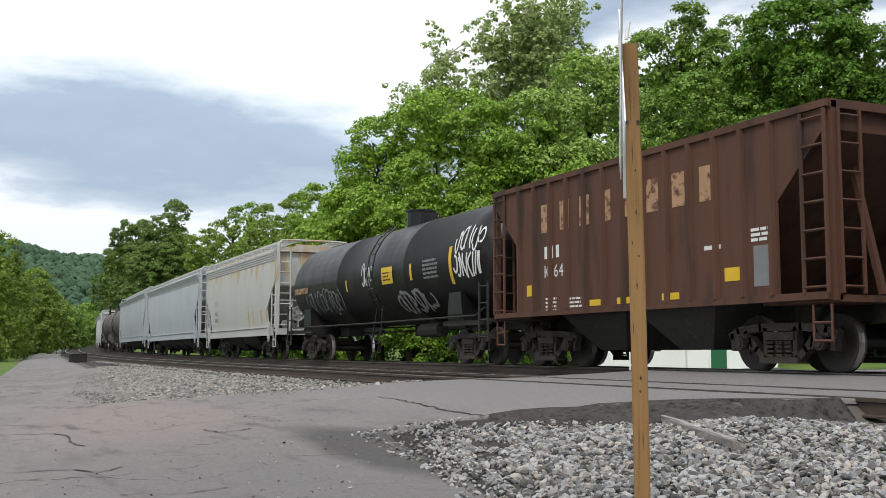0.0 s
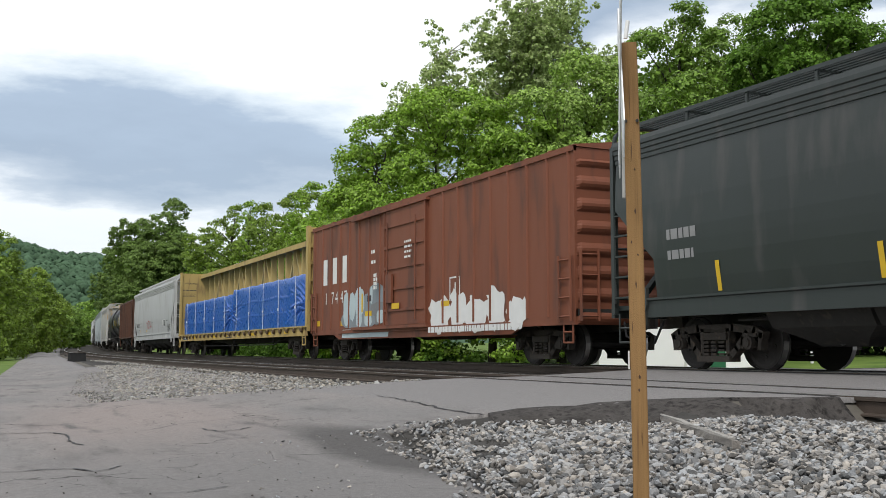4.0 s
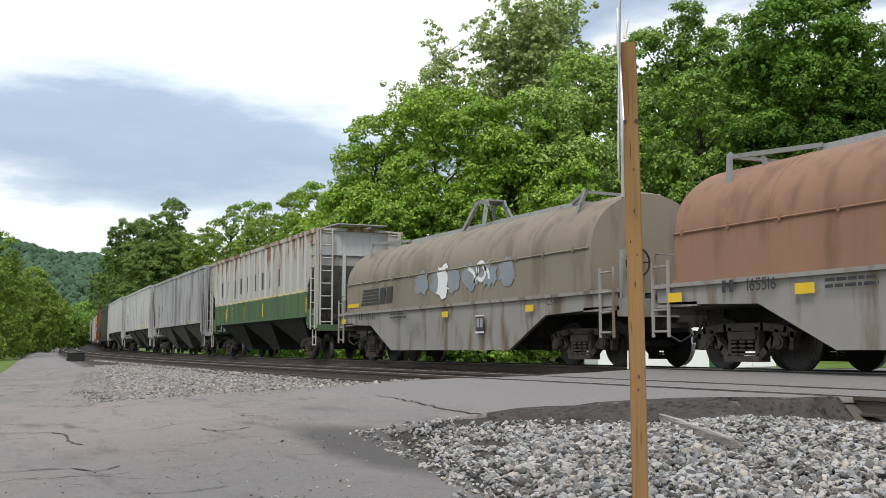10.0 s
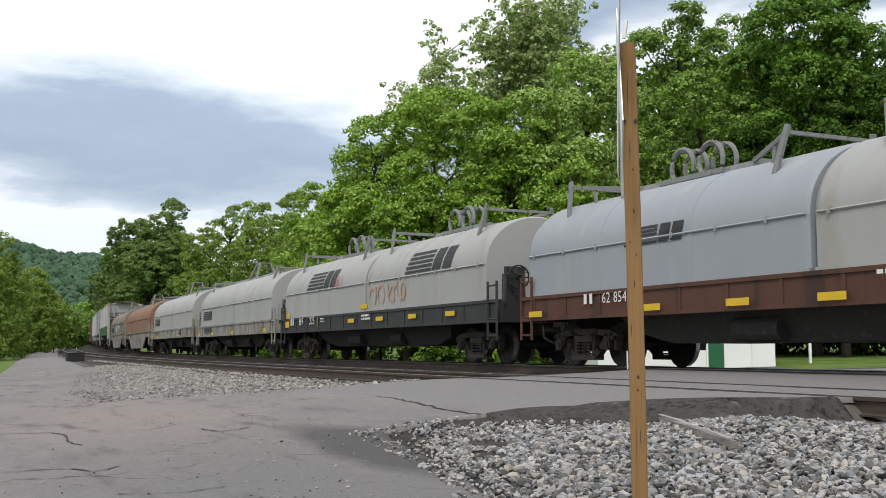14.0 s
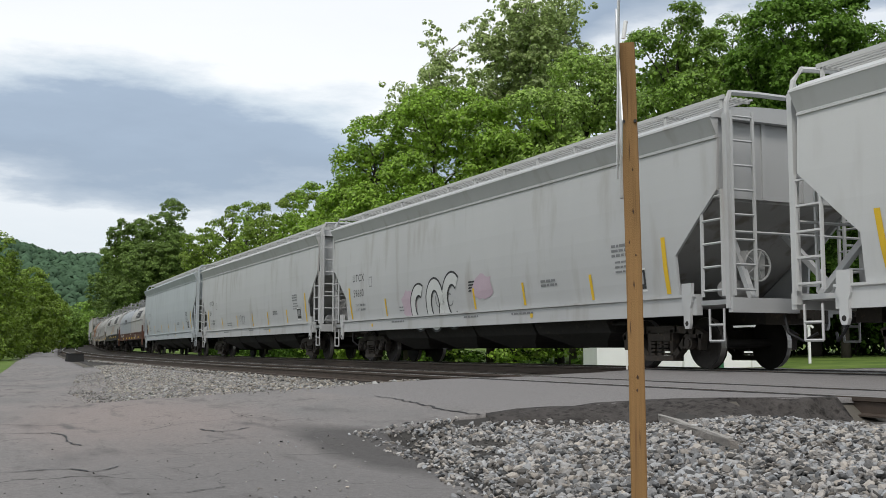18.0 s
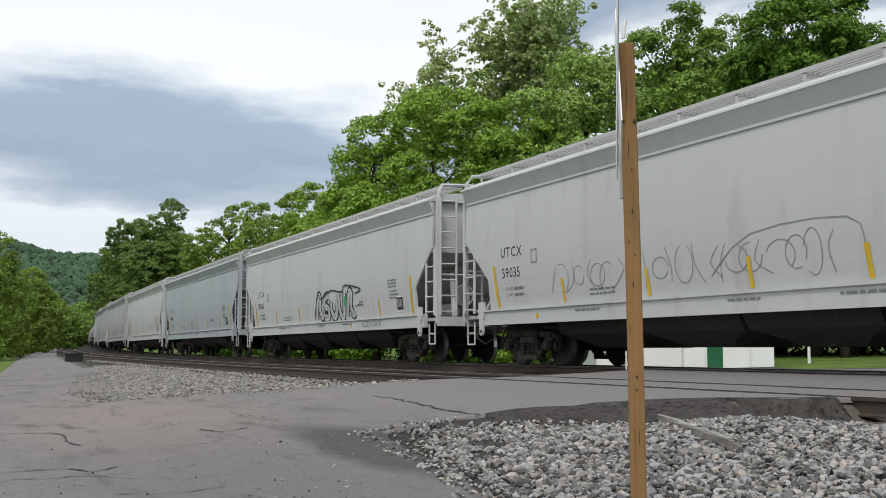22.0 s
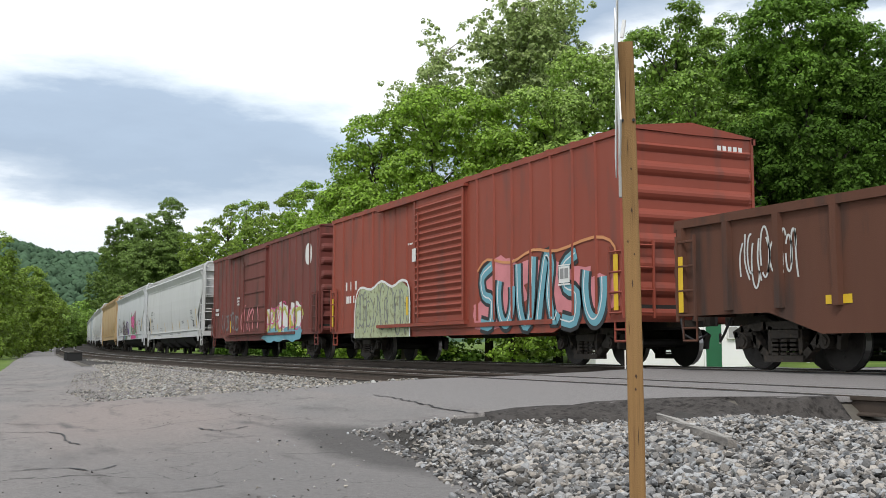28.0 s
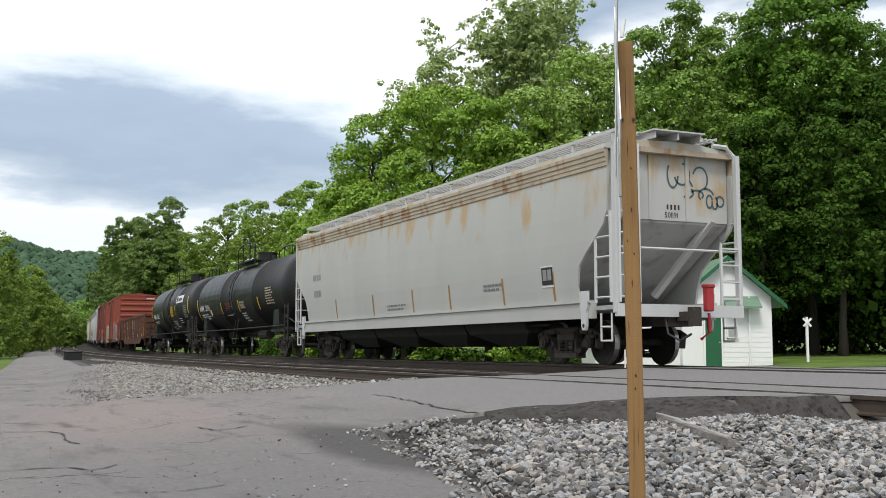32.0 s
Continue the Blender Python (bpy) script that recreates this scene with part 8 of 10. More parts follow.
def coil_car(L, hood_mat, frame_mat, label, hoods=1, belly=True, ztop=3.5, z0=1.42, hood_label="", hood2=None):
    car = tagged(new("coil_car"), label, "freight car", "cars of the passing train")
    h = L / 2
    bm = B()
    for sg in (-1, 1):
        if belly:
            pts = [(-h + 0.1, 1.08), (-h + 2.7, 1.0), (-h + 4.3, 0.27), (h - 4.3, 0.27), (h - 2.7, 1.0), (h - 0.1, 1.08), (h - 0.1, 1.42), (-h + 0.1, 1.42)]
            rings(bm, [[(x, sg * 1.46, z) for x, z in pts], [(x, sg * 1.38, z) for x, z in pts]])
        else:
            box(bm, -h + 0.05, h - 0.05, sg * 1.44 - 0.05, sg * 1.44 + 0.04, 0.92, 1.40)
            box(bm, -h + 0.05, h - 0.05, sg * 1.44 - 0.10, sg * 1.44 + 0.09, 0.90, 0.96)
            for i in range(14):
                x = -h + 0.6 + (L - 1.2) * i / 13
                box(bm, x - 0.035, x + 0.035, sg * 1.48 - 0.03, sg * 1.48 + 0.04, 0.94, 1.38)
        box(bm, -h + 0.05, h - 0.05, sg * 1.46 - 0.06, sg * 1.46 + 0.07, 1.36, 1.43)
    bmesh.ops.recalc_face_normals(bm, faces=bm.faces[:])
    part("side_frame_girder", bm, frame_mat, car)
    bm = B()
    box(bm, -h + 0.3, h - 0.3, -1.40, 1.40, 1.0, 1.35)
    box(bm, -h + 0.1, h - 0.1, -0.25, 0.25, 0.62, 1.0)
    part("deck", bm, "under", car)
    bm = B()
    stack(bm, [(0.40, -h + 4.6, h - 4.6, 0.9), (0.62, -h + 3.6, h - 3.6, 1.0), (1.0, -h + 3.2, h - 3.2, 1.2)])
    part("center_sill", bm, "under", car, "deep dark fish-belly underframe")
    for x, y, l in ((-1.6, -1.05, 1.1), (1.7, -1.0, 0.8)):
        bm = B()
        tube(bm, [(x - l / 2, y, 0.62), (x + l / 2, y, 0.62)], 0.19, 12)
        part("air_tank", bm, "under", car)
    if hoods == 1:
        skin = hood(car, -h + 0.55, h - 0.95, hood_mat, z0, ztop, label=hood_label, eye=False)
    else:
        skin = hood(car, -h + 0.25, -0.06, hood_mat, z0, ztop, label=hood_label)
        hood(car, 0.06, h - 0.75, hood2 or hood_mat, z0, ztop, label=hood_label)
    for sg in (-1, 1):
        bm = B()
        xa, xb = sorted((sg * (h - 1.2), sg * (h + 0.05)))
        box(bm, xa, xb, -1.46, 1.46, 1.02, 1.10)
        box(bm, min(sg * (h - 0.02), sg * (h + 0.08)), max(sg * (h - 0.02), sg * (h + 0.08)), -1.46, 1.46, 0.9, 1.25)
        part("end_platform", bm, frame_mat, car)
        for ys in (-1, 1):
            ladder(car, sg * (h - 0.5), sg * (h - 0.05), ys * 1.52, 0.5, 1.85, frame_mat, 4)
        bm = B()
        tube(bm, [(sg * (h + 0.02), -1.4, 1.2), (sg * (h + 0.02), -1.4, 2.0), (sg * (h + 0.02), -0.9, 2.0), (sg * (h + 0.02), -0.9, 1.2)], 0.022, 5)
        tube(bm, [(sg * (h + 0.02), 1.4, 1.2), (sg * (h + 0.02), 1.4, 2.0), (sg * (h + 0.02), 0.9, 2.0), (sg * (h + 0.02), 0.9, 1.2)], 0.022, 5)
        part("grab_iron", bm, frame_mat, car)
        coupler(car, sg * h, sg)
        truck(car, sg * (h - 1.9))
    brake_wheel(car, h - 0.16, -0.95, 1.95, "under")
    bm = B()
    box(bm, h - 0.3, h - 0.18, -1.2, -0.7, 1.1, 2.2)
    part("brake_stand", bm, frame_mat, car)
    return car, (Skin([0.2, 1.43], [1.535, 1.535]), skin), h

# ---------------------------------------------------------------- the train, from its head to its last car
TRAIN = []


def couple(lead, L, built):
    """Keep a car for the train: its leading end is lead metres along the line at 0 s."""
    car, skin, h = built
    TRAIN.append((car, lead - L / 2))
    return car, skin, h


couple(166.0, 16.5, bowed_hopper(16.5, "white_hopper", "white covered hopper car at the far bend", flared=True))
couple(148.0, 16.0, bowed_hopper(16.0, "white_hopper", "white covered hopper car at the far bend", flared=True))
couple(130.5, 16.2, tank_car(16.2, "dark grey tank car at the far bend", mat="coil_grey_dark"))
couple(113.0, 16.2, tank_car(16.2, "dark grey tank car at the far bend", mat="coil_grey_dark"))
couple(95.4, 19.4, bowed_hopper(19.4, "bluegrey_hopper", "pale blue-grey covered hopper car with a roof walkway", flared=True))
couple(74.6, 19.4, bowed_hopper(19.4, "bluegrey_hopper", "pale blue-grey covered hopper car with a roof walkway", flared=True))
car, sk, h = couple(53.4, 13.2, bowed_hopper(13.2, "rust_hopper", "short off-white covered hopper car with rust stains", bays=2, dark_top=True))
mark(car, sk, letters(-h + 2.2, 2.35, 0.26, 4), "grey_paint")
mark(car, sk, bars(-h + 2.2, 1.9, 0.8, 2, 0.18, 0.3), "grey_paint")
mark(car, sk, [rect(u, u + 0.1, 1.25, 1.9) for u in (2.2, 3.0, 4.3, 5.2)], "yellow", "reflector")

# black tank car with tags
car, sk, h = couple(38.6, 16.2, tank_car(16.2, "black tank car with graffiti and yellow panels", rail=False))
mark(car, sk, [rect(-h + 9.5, -h + 10.35, 2.2, 2.68)], "yellow", "warning_panel", "yellow warning panel")
mark(car, sk, bars(-h + 9.6, 2.5, 0.6, 3, 0.04, 0.1), "black_paint", lift=0.004)
mark(car, sk, [rect(-h + 11.6, -h + 11.75, 2.2, 2.65), rect(-h + 6.4, -h + 6.5, 2.15, 2.5), rect(-h + 14.15, -h + 14.32, 1.95, 2.9)], "yellow", "reflector")
mark(car, sk, bars(-h + 12.5, 2.62, 1.1, 5, 0.06, 0.11), "patch_grey")
mark(car, sk, scrawl(-h + 7.9, 2.2, 0.8, 0.7, 5, 6, 0.05), "spray_silver", "graffiti", "silver sprayed tag")
mark(car, sk, scrawl(-h + 10.3, 1.35, 2.3, 0.65, 6, 9, 0.09), "grey_paint", "graffiti", "dull grey sprayed tag")
mark(car, sk, scrawl(-h + 2.2, 1.5, 3.6, 0.9, 7, 12, 0.06), "patch_grey", "graffiti", "dull grey sprayed tag")
mark(car, sk, bars(-h + 0.9, 2.3, 1.9, 1, 0.2), "faded_letter")
mark(car, sk, scrawl(-h + 14.5, 2.75, 1.5, 0.62, 9, 9, 0.06), "white_paint", "graffiti", "white sprayed tag")
mark(car, sk, scrawl(-h + 14.45, 2.05, 1.6, 0.68, 10, 10, 0.07), "white_paint", "graffiti", "white sprayed tag")
mark(car, sk, [[(-h + 13.65, 1.25), (-h + 13.85, 1.45), (-h + 13.65, 1.65), (-h + 13.45, 1.45)]], "spray_red", "placard")

# open hopper
car, sk, h = couple(21.99, 10.5, open_hopper(10.5, "rust-brown open hopper car with faded lettering"))
mark(car, sk, letters(-h + 2.2, 2.78, 0.60, 8, 0.50, 0.43), "faded_letter", "lettering", "faded orange lettering", 0.002)
mark(car, sk, letters(-h + 2.32, 2.22, 0.26, 3, 0.17, 0.25), "white_paint")
mark(car, sk, word("10 645", -h + 2.32, 1.82, 0.26), "white_paint", "car_number")
mark(car, sk, [rect(-h + 1.55, -h + 1.95, 1.46, 1.7), rect(-h + 4.05, -h + 4.6, 1.16, 1.28), rect(-h + 5.0, -h + 5.55, 1.16, 1.28), rect(-h + 6.4, -h + 6.9, 1.17, 1.29), rect(-h + 8.1, -h + 8.5, 1.40, 1.62)], "yellow", "reflector", "yellow reflective patch")
mark(car, sk, bars(-h + 8.75, 2.15, 0.5, 3, 0.05, 0.08) + bars(-h + 7.6, 1.95, 0.5, 1, 0.07) + bars(-h + 2.35, 1.35, 0.5, 4, 0.04, 0.08) + bars(-h + 3.3, 1.32, 0.5, 3, 0.04, 0.08), "white_paint")
mark(car, sk, [rect(-h + 8.8, -h + 9.2, 1.28, 1.92)], "patch_grey", "data_panel")

# light grey hopper with tags
car, sk, h = couple(9.85, 19.6, bowed_hopper(19.6, "grey_hopper", "light grey covered hopper car with dark graffiti tags", round_cut=True))
mark(car, sk, letters(-h + 1.95, 1.78, 0.24, 4, 0.16, 0.2) + word("5878", -h + 2.85, 1.78, 0.25), "black_paint", "car_number")
mark(car, sk, bars(-h + 1.95, 1.55, 0.7, 2, 0.04) + bars(-h + 2.95, 1.55, 0.6, 1, 0.04) + bars(-h + 9.9, 1.95, 0.8, 1) + bars(-h + 16.5, 1.92, 0.9, 1), "patch_grey")
mark(car, sk, scrawl(-h + 7.2, 1.6, 2.6, 0.5, 15, 10, 0.045), "spray_red", "graffiti", "dark red sprayed tag")
mark(car, sk, scrawl(-h + 16.9, 1.2, 0.95, 0.6, 16, 6, 0.035), "black_paint", "graffiti", "black sprayed tag")
mark(car, sk, [rect(-h + 3.75, -h + 3.9, 1.45, 1.58), rect(-h + 7.0, -h + 7.4, 1.40, 1.55)], "yellow", "reflector")
mark(car, sk, [rect(-h + 14.95, -h + 15.25, 1.7, 2.0)], "white_paint", "data_panel")
placard(car, sk, -h + 15.5, 1.66)
mark(car, Skin([0.8, 1.2], [1.525, 1.525]), [rect(-h + 3.0, -h + 3.25, 1.0, 1.14), rect(-h + 16.3, -h + 16.5, 0.97, 1.12), rect(-h + 16.55, -h + 16.75, 0.97, 1.12)], "white_paint", "data_panel")

# centre-beam car
car, sk, h = couple(-11.25, 24.9, centerbeam_car(24.9, "yellow centre-beam flat car carrying blue-wrapped lumber"))
wrapped_lumber(car, -h + 0.75, 0.05, 2.78, 3)
wrapped_lumber(car, 0.1, h - 0.5, 2.95, 8)
mark(car, sk, [rect(-h + 1.6 + 2.55 * i, -h + 2.2 + 2.55 * i, 0.84, 0.96) for i in range(9)], "yellow", "reflector")
mark(car, sk, [rect(-h + 1.2, -h + 2.6, 0.80, 1.0)], "black_paint", "data_panel", "", 0.001)
mark(car, sk, letters(-h + 1.25, 0.84, 0.12, 4) + bars(-h + 1.9, 0.84, 0.6, 1, 0.12), "white_paint", lift=0.004)
mark(car, sk, [rect(-0.3, 0.75, 0.79, 0.99)], "black_worn", "emblem_plate", "dark worn plate on the sill", 0.001)
mark(car, sk, [rect(-0.22 + 0.32 * i, 0.02 + 0.32 * i, 0.84, 0.94) for i in range(3)], "centerbeam", "emblem", "pale worn emblem", 0.005)
for yy in (-1.2, 0.45):
    end_mark(car, -h + 0.104, word("WARNING", yy, 3.95, 0.10), "black_paint", "warning_notice", "black stencilled warning on the bulkhead")
    end_mark(car, -h + 0.104, bars(yy - 0.1, 3.6, 0.8, 1, 0.045) + bars(yy - 0.1, 3.4, 0.8, 3, 0.02, 0.07), "black_worn", "stencil", "faded small stencilled lines")
mark(car, Skin([0, 5], [1.452, 1.452]), bars(-h - 0.15, 4.2, 0.12, 3), "black_paint")

# box car with white graffiti
car, sk, h = couple(-36.9, 16.9, box_car(16.9, "box_rust", "rust-red box car with plug door and white graffiti", door=(-1.7, 1.25), zb=0.62, louvre=False, plug=True))
mark(car, sk, letters(-h + 1.15, 2.42, 0.85, 3, 0.55, 0.46), "white_paint", "lettering", "white block lettering", 0.003)
mark(car, sk, sum((word(d, -h + u, 1.78, 0.38, 0.5) for d, u in zip("117447", (0.95, 1.42, 1.98, 2.34, 2.84, 3.2))), []), "white_paint", "car_number")
for i, (u, z, w, hh, m) in enumerate(((6.0, 1.80, 1.15, 0.8, "spray_dull"), (6.15, 1.36, 1.1, 0.62, "patch_grey"), (5.22, 1.55, 0.5, 0.8, "spray_dull"), (3.9, 1.22, 1.5, 0.5, "spray_dull"), (4.95, 1.16, 1.6, 0.42, "spray_dull"),
                                      (3.45, 1.56, 0.46, 0.98, "spray_pale"), (3.98, 1.62, 0.42, 0.84, "spray_pale"), (4.62, 1.76, 0.66, 0.8, "spray_pale"), (4.58, 1.24, 0.4, 0.5, "spray_pale"),
                                      (5.35, 1.2, 0.5, 0.4, "spray_pale"), (5.62, 1.9, 0.16, 0.5, "spray_pale"), (6.35, 1.25, 0.5, 0.36, "spray_pale"))):
    mark(car, sk, blob(-h + u, z, w * 1.22, hh * 1.06, 40 + i, rough=0.07), m, "graffiti", "fat pale blue and grey sprayed letter", 0.010 + 0.0006 * i)
mark(car, sk, [rect(-h + 4.8, -h + 4.92, 1.42, 1.98), rect(-h + 5.1, -h + 5.65, 1.29, 1.44)], "yellow", "reflector", "yellow reflective patch", 0.019)
mark(car, sk, [rect(-h + 5.28, -h + 5.62, 1.72, 1.90)], "black_paint", "data_panel", "small black panel", 0.019)
mark(car, sk, [rect(-h + 3.0, -h + 6.9, 0.66, 0.92, 0.08)], "spray_pale", "graffiti", "pale sprayed foot of the letters", 0.0015)
for i, (u, w, hh) in enumerate(((10.4, 1.2, 0.8), (11.5, 1.0, 0.95), (12.5, 1.1, 0.75), (13.5, 1.0, 0.9), (14.5, 0.9, 0.7))):
    mark(car, sk, blob(-h + u, 0.78 + hh / 2, w, hh, 15 + i, rough=0.3), "white_paint", "graffiti", "white sprayed patch", 0.004 + 0.0006 * i)
mark(car, sk, bars(-h + 10.0, 0.72, 5.5, 1, 0.14) + bars(-h + 8.4, 3.2, 0.6, 4, 0.06, 0.14) + bars(-h + 5.9, 3.1, 0.4, 2, 0.1, 0.3) + bars(-h + 6.1, 2.4, 0.3, 4, 0.1, 0.12), "white_paint", lift=0.14)
mark(car, sk, [rect(-h + 11.0, -h + 11.05, 1.5, 2.1), rect(-h + 11.55, -h + 11.6, 1.5, 2.1), rect(-h + 11.0, -h + 11.6, 2.06, 2.1), rect(-h + 11.15, -h + 11.45, 1.6, 1.66), rect(-h + 11.3, -h + 11.36, 1.6, 1.95)], "white_paint", "data_panel")
mark(car, sk, [rect(-h + 0.4, -h + 0.85, 1.08, 1.26), rect(-h + 2.9, -h + 3.3, 1.05, 1.2), rect(-h + 10.5, -h + 11.0, 1.38, 1.52)], "yellow", "reflector", lift=0.006)
mark(car, sk, [rect(-h + 7.45, -h + 8.0, 1.42, 1.58)], "yellow", "reflector", lift=0.12)

# black hopper
car, sk, h = couple(-55.2, 16.3, bowed_hopper(16.3, "black_hopper", "black covered hopper car with a roof walkway", slope="under", dark_top=False))
mark(car, sk, [[(0.4, 2.9), (0.75, 3.25), (1.1, 2.9), (0.95, 2.2), (0.55, 2.2)]], "spray_orange", "emblem", "small orange and white emblem")
mark(car, sk, [[(0.6, 2.2), (0.9, 2.2), (0.85, 1.9), (0.65, 1.9)]], "white_paint", "emblem")
mark(car, sk, bars(-h + 1.7, 2.2, 1.0, 1, 0.18) + bars(-h + 1.7, 1.85, 0.9, 1, 0.16), "grey_paint")
mark(car, sk, [rect(u, u + 0.1, 1.25, 1.75) for u in (-5.2, -1.8, 0.9, 3.1)] + [rect(5.9, 6.02, 1.3, 2.4)], "yellow", "reflector")
mark(car, sk, [rect(4.0, 4.45, 1.4, 1.75)], "patch_grey", "data_panel")

# ribbed hoppers
RB = [(-72.65, 17.3, "rib_white", "white ribbed covered hopper car with tan hopper bays", "9573", 2.45), (-91.3, 17.3, "rib_white", "white ribbed covered hopper car with dark figures", "9560", 2.6),
      (-109.9, 17.6, "rib_grey", "grey grimy ribbed covered hopper car", "9503", 2.4)]
for lead, L, mm, lab, num, u in RB:
    car, sk, h = couple(lead, L, ribbed_hopper(L, mm, lab))
    black = "black_paint" if mm != "rib_white" or num == "9560" else "grey_paint"
    mark(car, sk, word("RB", -h + u, 2.6, 0.3) + word("MN", -h + u + 0.95, 2.6, 0.3), black, lift=0.0)
    mark(car, sk, word(num[:2], -h + u, 2.2, 0.3) + word(num[2:], -h + u + 0.95, 2.2, 0.3), black, "car_number")
    mark(car, sk, bars(-h + u + 1.0, 1.95, 0.45, 2), "patch_grey")
    mark(car, sk, [rect(-h + v, -h + v + w, 1.66, 1.66 + e) for v, w, e in ((1.25, 0.3, 0.2), (4.3, 0.4, 0.12), (7.4, 0.45, 0.12), (12.9, 0.5, 0.14), (14.85, 0.45, 0.26))], "yellow", "reflector", "yellow reflective patch", 0.002)
    mark(car, sk, [rect(-h + 12.95, -h + 13.25, 1.86, 2.12)], "grey_paint", "data_panel", "", 0.002)
    if num != "9503":
        mark(car, sk, scrawl(-h + 8.2, 1.8, 1.9, 0.45, int(num), 5, 0.03) + scrawl(-h + 11.3, 2.0, 0.6, 0.4, int(num) + 1, 3, 0.03), "patch_grey", "graffiti", "small dark scrawls")
        mark(car, sk, [rect(-h + 3.0, -h + 4.9, 2.4, 3.2)], "rib_patch", "paint_patch", "freshly painted patch", -0.003)
    if num == "9560":
        mark(car, sk, [rect(-h + 4.6, -h + 4.68, 1.9, 2.4), rect(-h + 5.2, -h + 5.5, 2.0, 2.35), rect(-h + 6.0, -h + 6.1, 1.9, 2.3)], "rust_mark", "rust_stain", "rust-red stain")

# cream, green and rust
car, sk, h = couple(-129.0, 16.8, ribbed_hopper(16.8, "rib_rusty", "rust-streaked cream and green ribbed covered hopper car", bay_mat="under", z0=1.45, two_tone="rail_green", cream_line=True, posts=19))
mark(car, sk, letters(-h + 2.3, 2.66, 0.66, 9, 0.42, 1.19), "black_worn", "lettering", "worn black lettering", 0.001)
mark(car, sk, [[(-h + 4.55, 2.5), (-h + 4.68, 2.5), (-h + 4.68, 3.0), (-h + 4.9, 2.5), (-h + 5.05, 2.5), (-h + 5.05, 3.3), (-h + 4.92, 3.3), (-h + 4.92, 2.8), (-h + 4.68, 3.3), (-h + 4.55, 3.3)]], "black_worn", "lettering", "worn black lettering", 0.002)
mark(car, sk, word("RB", -h + 3.5, 1.95, 0.22) + word("MN", -h + 4.4, 1.95, 0.22) + word("99", -h + 3.5, 1.66, 0.22) + word("97", -h + 4.4, 1.66, 0.22), "cream", "car_number")
mark(car, sk, [rect(-h + 2.75, -h + 3.15, 1.62, 1.66), rect(-h + 2.75, -h + 3.15, 1.88, 1.92), rect(-h + 2.75, -h + 2.79, 1.62, 1.92), rect(-h + 3.11, -h + 3.15, 1.62, 1.92)], "white_paint", "data_panel")
mark(car, sk, [rect(-h + v, -h + v + 0.14, 1.55, 2.1) for v in (0.95, 3.35, 6.6, 8.2, 9.7, 12.8, 15.6)], "yellow", "reflector", "yellow reflective stripe", 0.003)

# coil cars
car, (sk, hs), h = couple(-148.0, 15.6, coil_car(15.6, "coil_tan", "coil_frame", "grimy tan coil car with a rounded hood", hood_label="dusty tan rounded hood"))
stripes_logo(car, hs, -h + 1.9, 1.62, 2.5, 0.5)
mark(car, hs, [rect(-h + 0.75, -h + 1.75, 1.58, 1.70)], "yellow", "reflector", "", 0.002)
mark(car, sk, letters(-h + 1.9, 1.18, 0.2, 2, 0.13, 0.25) + word("165626", -h + 2.5, 1.18, 0.2), "black_paint", "car_number")
mark(car, sk, word("CS 19", -h + 13.1, 1.2, 0.16) + bars(-h + 4.4, 1.25, 1.3, 2, 0.05), "black_paint")
mark(car, hs, [q for i in range(6) for q in blob(-h + 6.5 + i * 0.95, 2.05, 0.8, 0.6, 40 + i, rough=0.3)], "spray_dull", "graffiti", "faded blue sprayed letters", 0.002)
mark(car, hs, blob(-h + 7.8, 2.05, 0.75, 0.75, 51, rough=0.4) + scrawl(-h + 9.2, 1.85, 1.2, 0.5, 52, 4, 0.1), "white_paint", "graffiti", "white sprayed shapes", 0.006)
placard(car, sk, -h + 9.8, 0.72)
mark(car, sk, scrawl(-h + 5.6, 0.6, 1.0, 0.5, 53, 5, 0.03), "patch_grey", "graffiti")
mark(car, sk, [rect(-h + v, -h + v + 0.35, 1.1, 1.24) for v in (0.4, 7.9, 12.2)], "yellow", "reflector", "", 0.003)
car, (sk, hs), h = couple(-164.75, 15.8, coil_car(15.8, "coil_orange", "coil_frame", "coil car with a faded orange rounded hood", hood_label="faded orange rounded hood"))
mark(car, sk, letters(-h + 1.95, 1.2, 0.2, 2, 0.13, 0.25) + word("165516", -h + 2.55, 1.2, 0.2), "black_paint", "car_number")
mark(car, sk, word("CS 19", -h + 12.8, 1.2, 0.16) + bars(-h + 4.2, 1.25, 1.2, 2, 0.05), "black_paint")
placard(car, sk, -h + 9.5, 0.72)
mark(car, sk, [rect(-h + v, -h + v + 0.4, 1.1, 1.26) for v in (0.5, 3.6, 6.5)], "yellow", "reflector", "", 0.003)
car, (sk, hs), h = couple(-181.4, 15.6, coil_car(15.6, "coil_white", "coil_frame", "coil car with a cream-white rounded hood", belly=False, ztop=3.5))
stripes_logo(car, hs, -h + 1.25, 1.72, 2.0, 0.45)
mark(car, sk, letters(-h + 1.9, 1.14, 0.22, 2, 0.15, 0.25) + word("165106", -h + 2.5, 1.14, 0.22), "black_paint", "car_number")
placard(car, sk, -h + 10.9, 1.06)
mark(car, sk, [rect(-h + v, -h + v + 0.5, 0.97, 1.1) for v in (0.4, 2.6, 7.0, 10.3)], "yellow", "reflector", "", 0.003)
mark(car, hs, [rect(-h + 0.7, -h + 1.1, 1.5, 1.62)], "yellow", "reflector", "", 0.003)
car, (sk, hs), h = couple(-197.8, 15.2, coil_car(15.2, "coil_white", "coil_frame", "coil car with a cream-white rounded hood and dark emblem", belly=False, ztop=3.5))
stripes_logo(car, hs, -h + 1.25, 1.72, 2.0, 0.45)
mark(car, sk, bars(-h + 1.9, 1.12, 1.9, 1, 0.2), "black_paint")
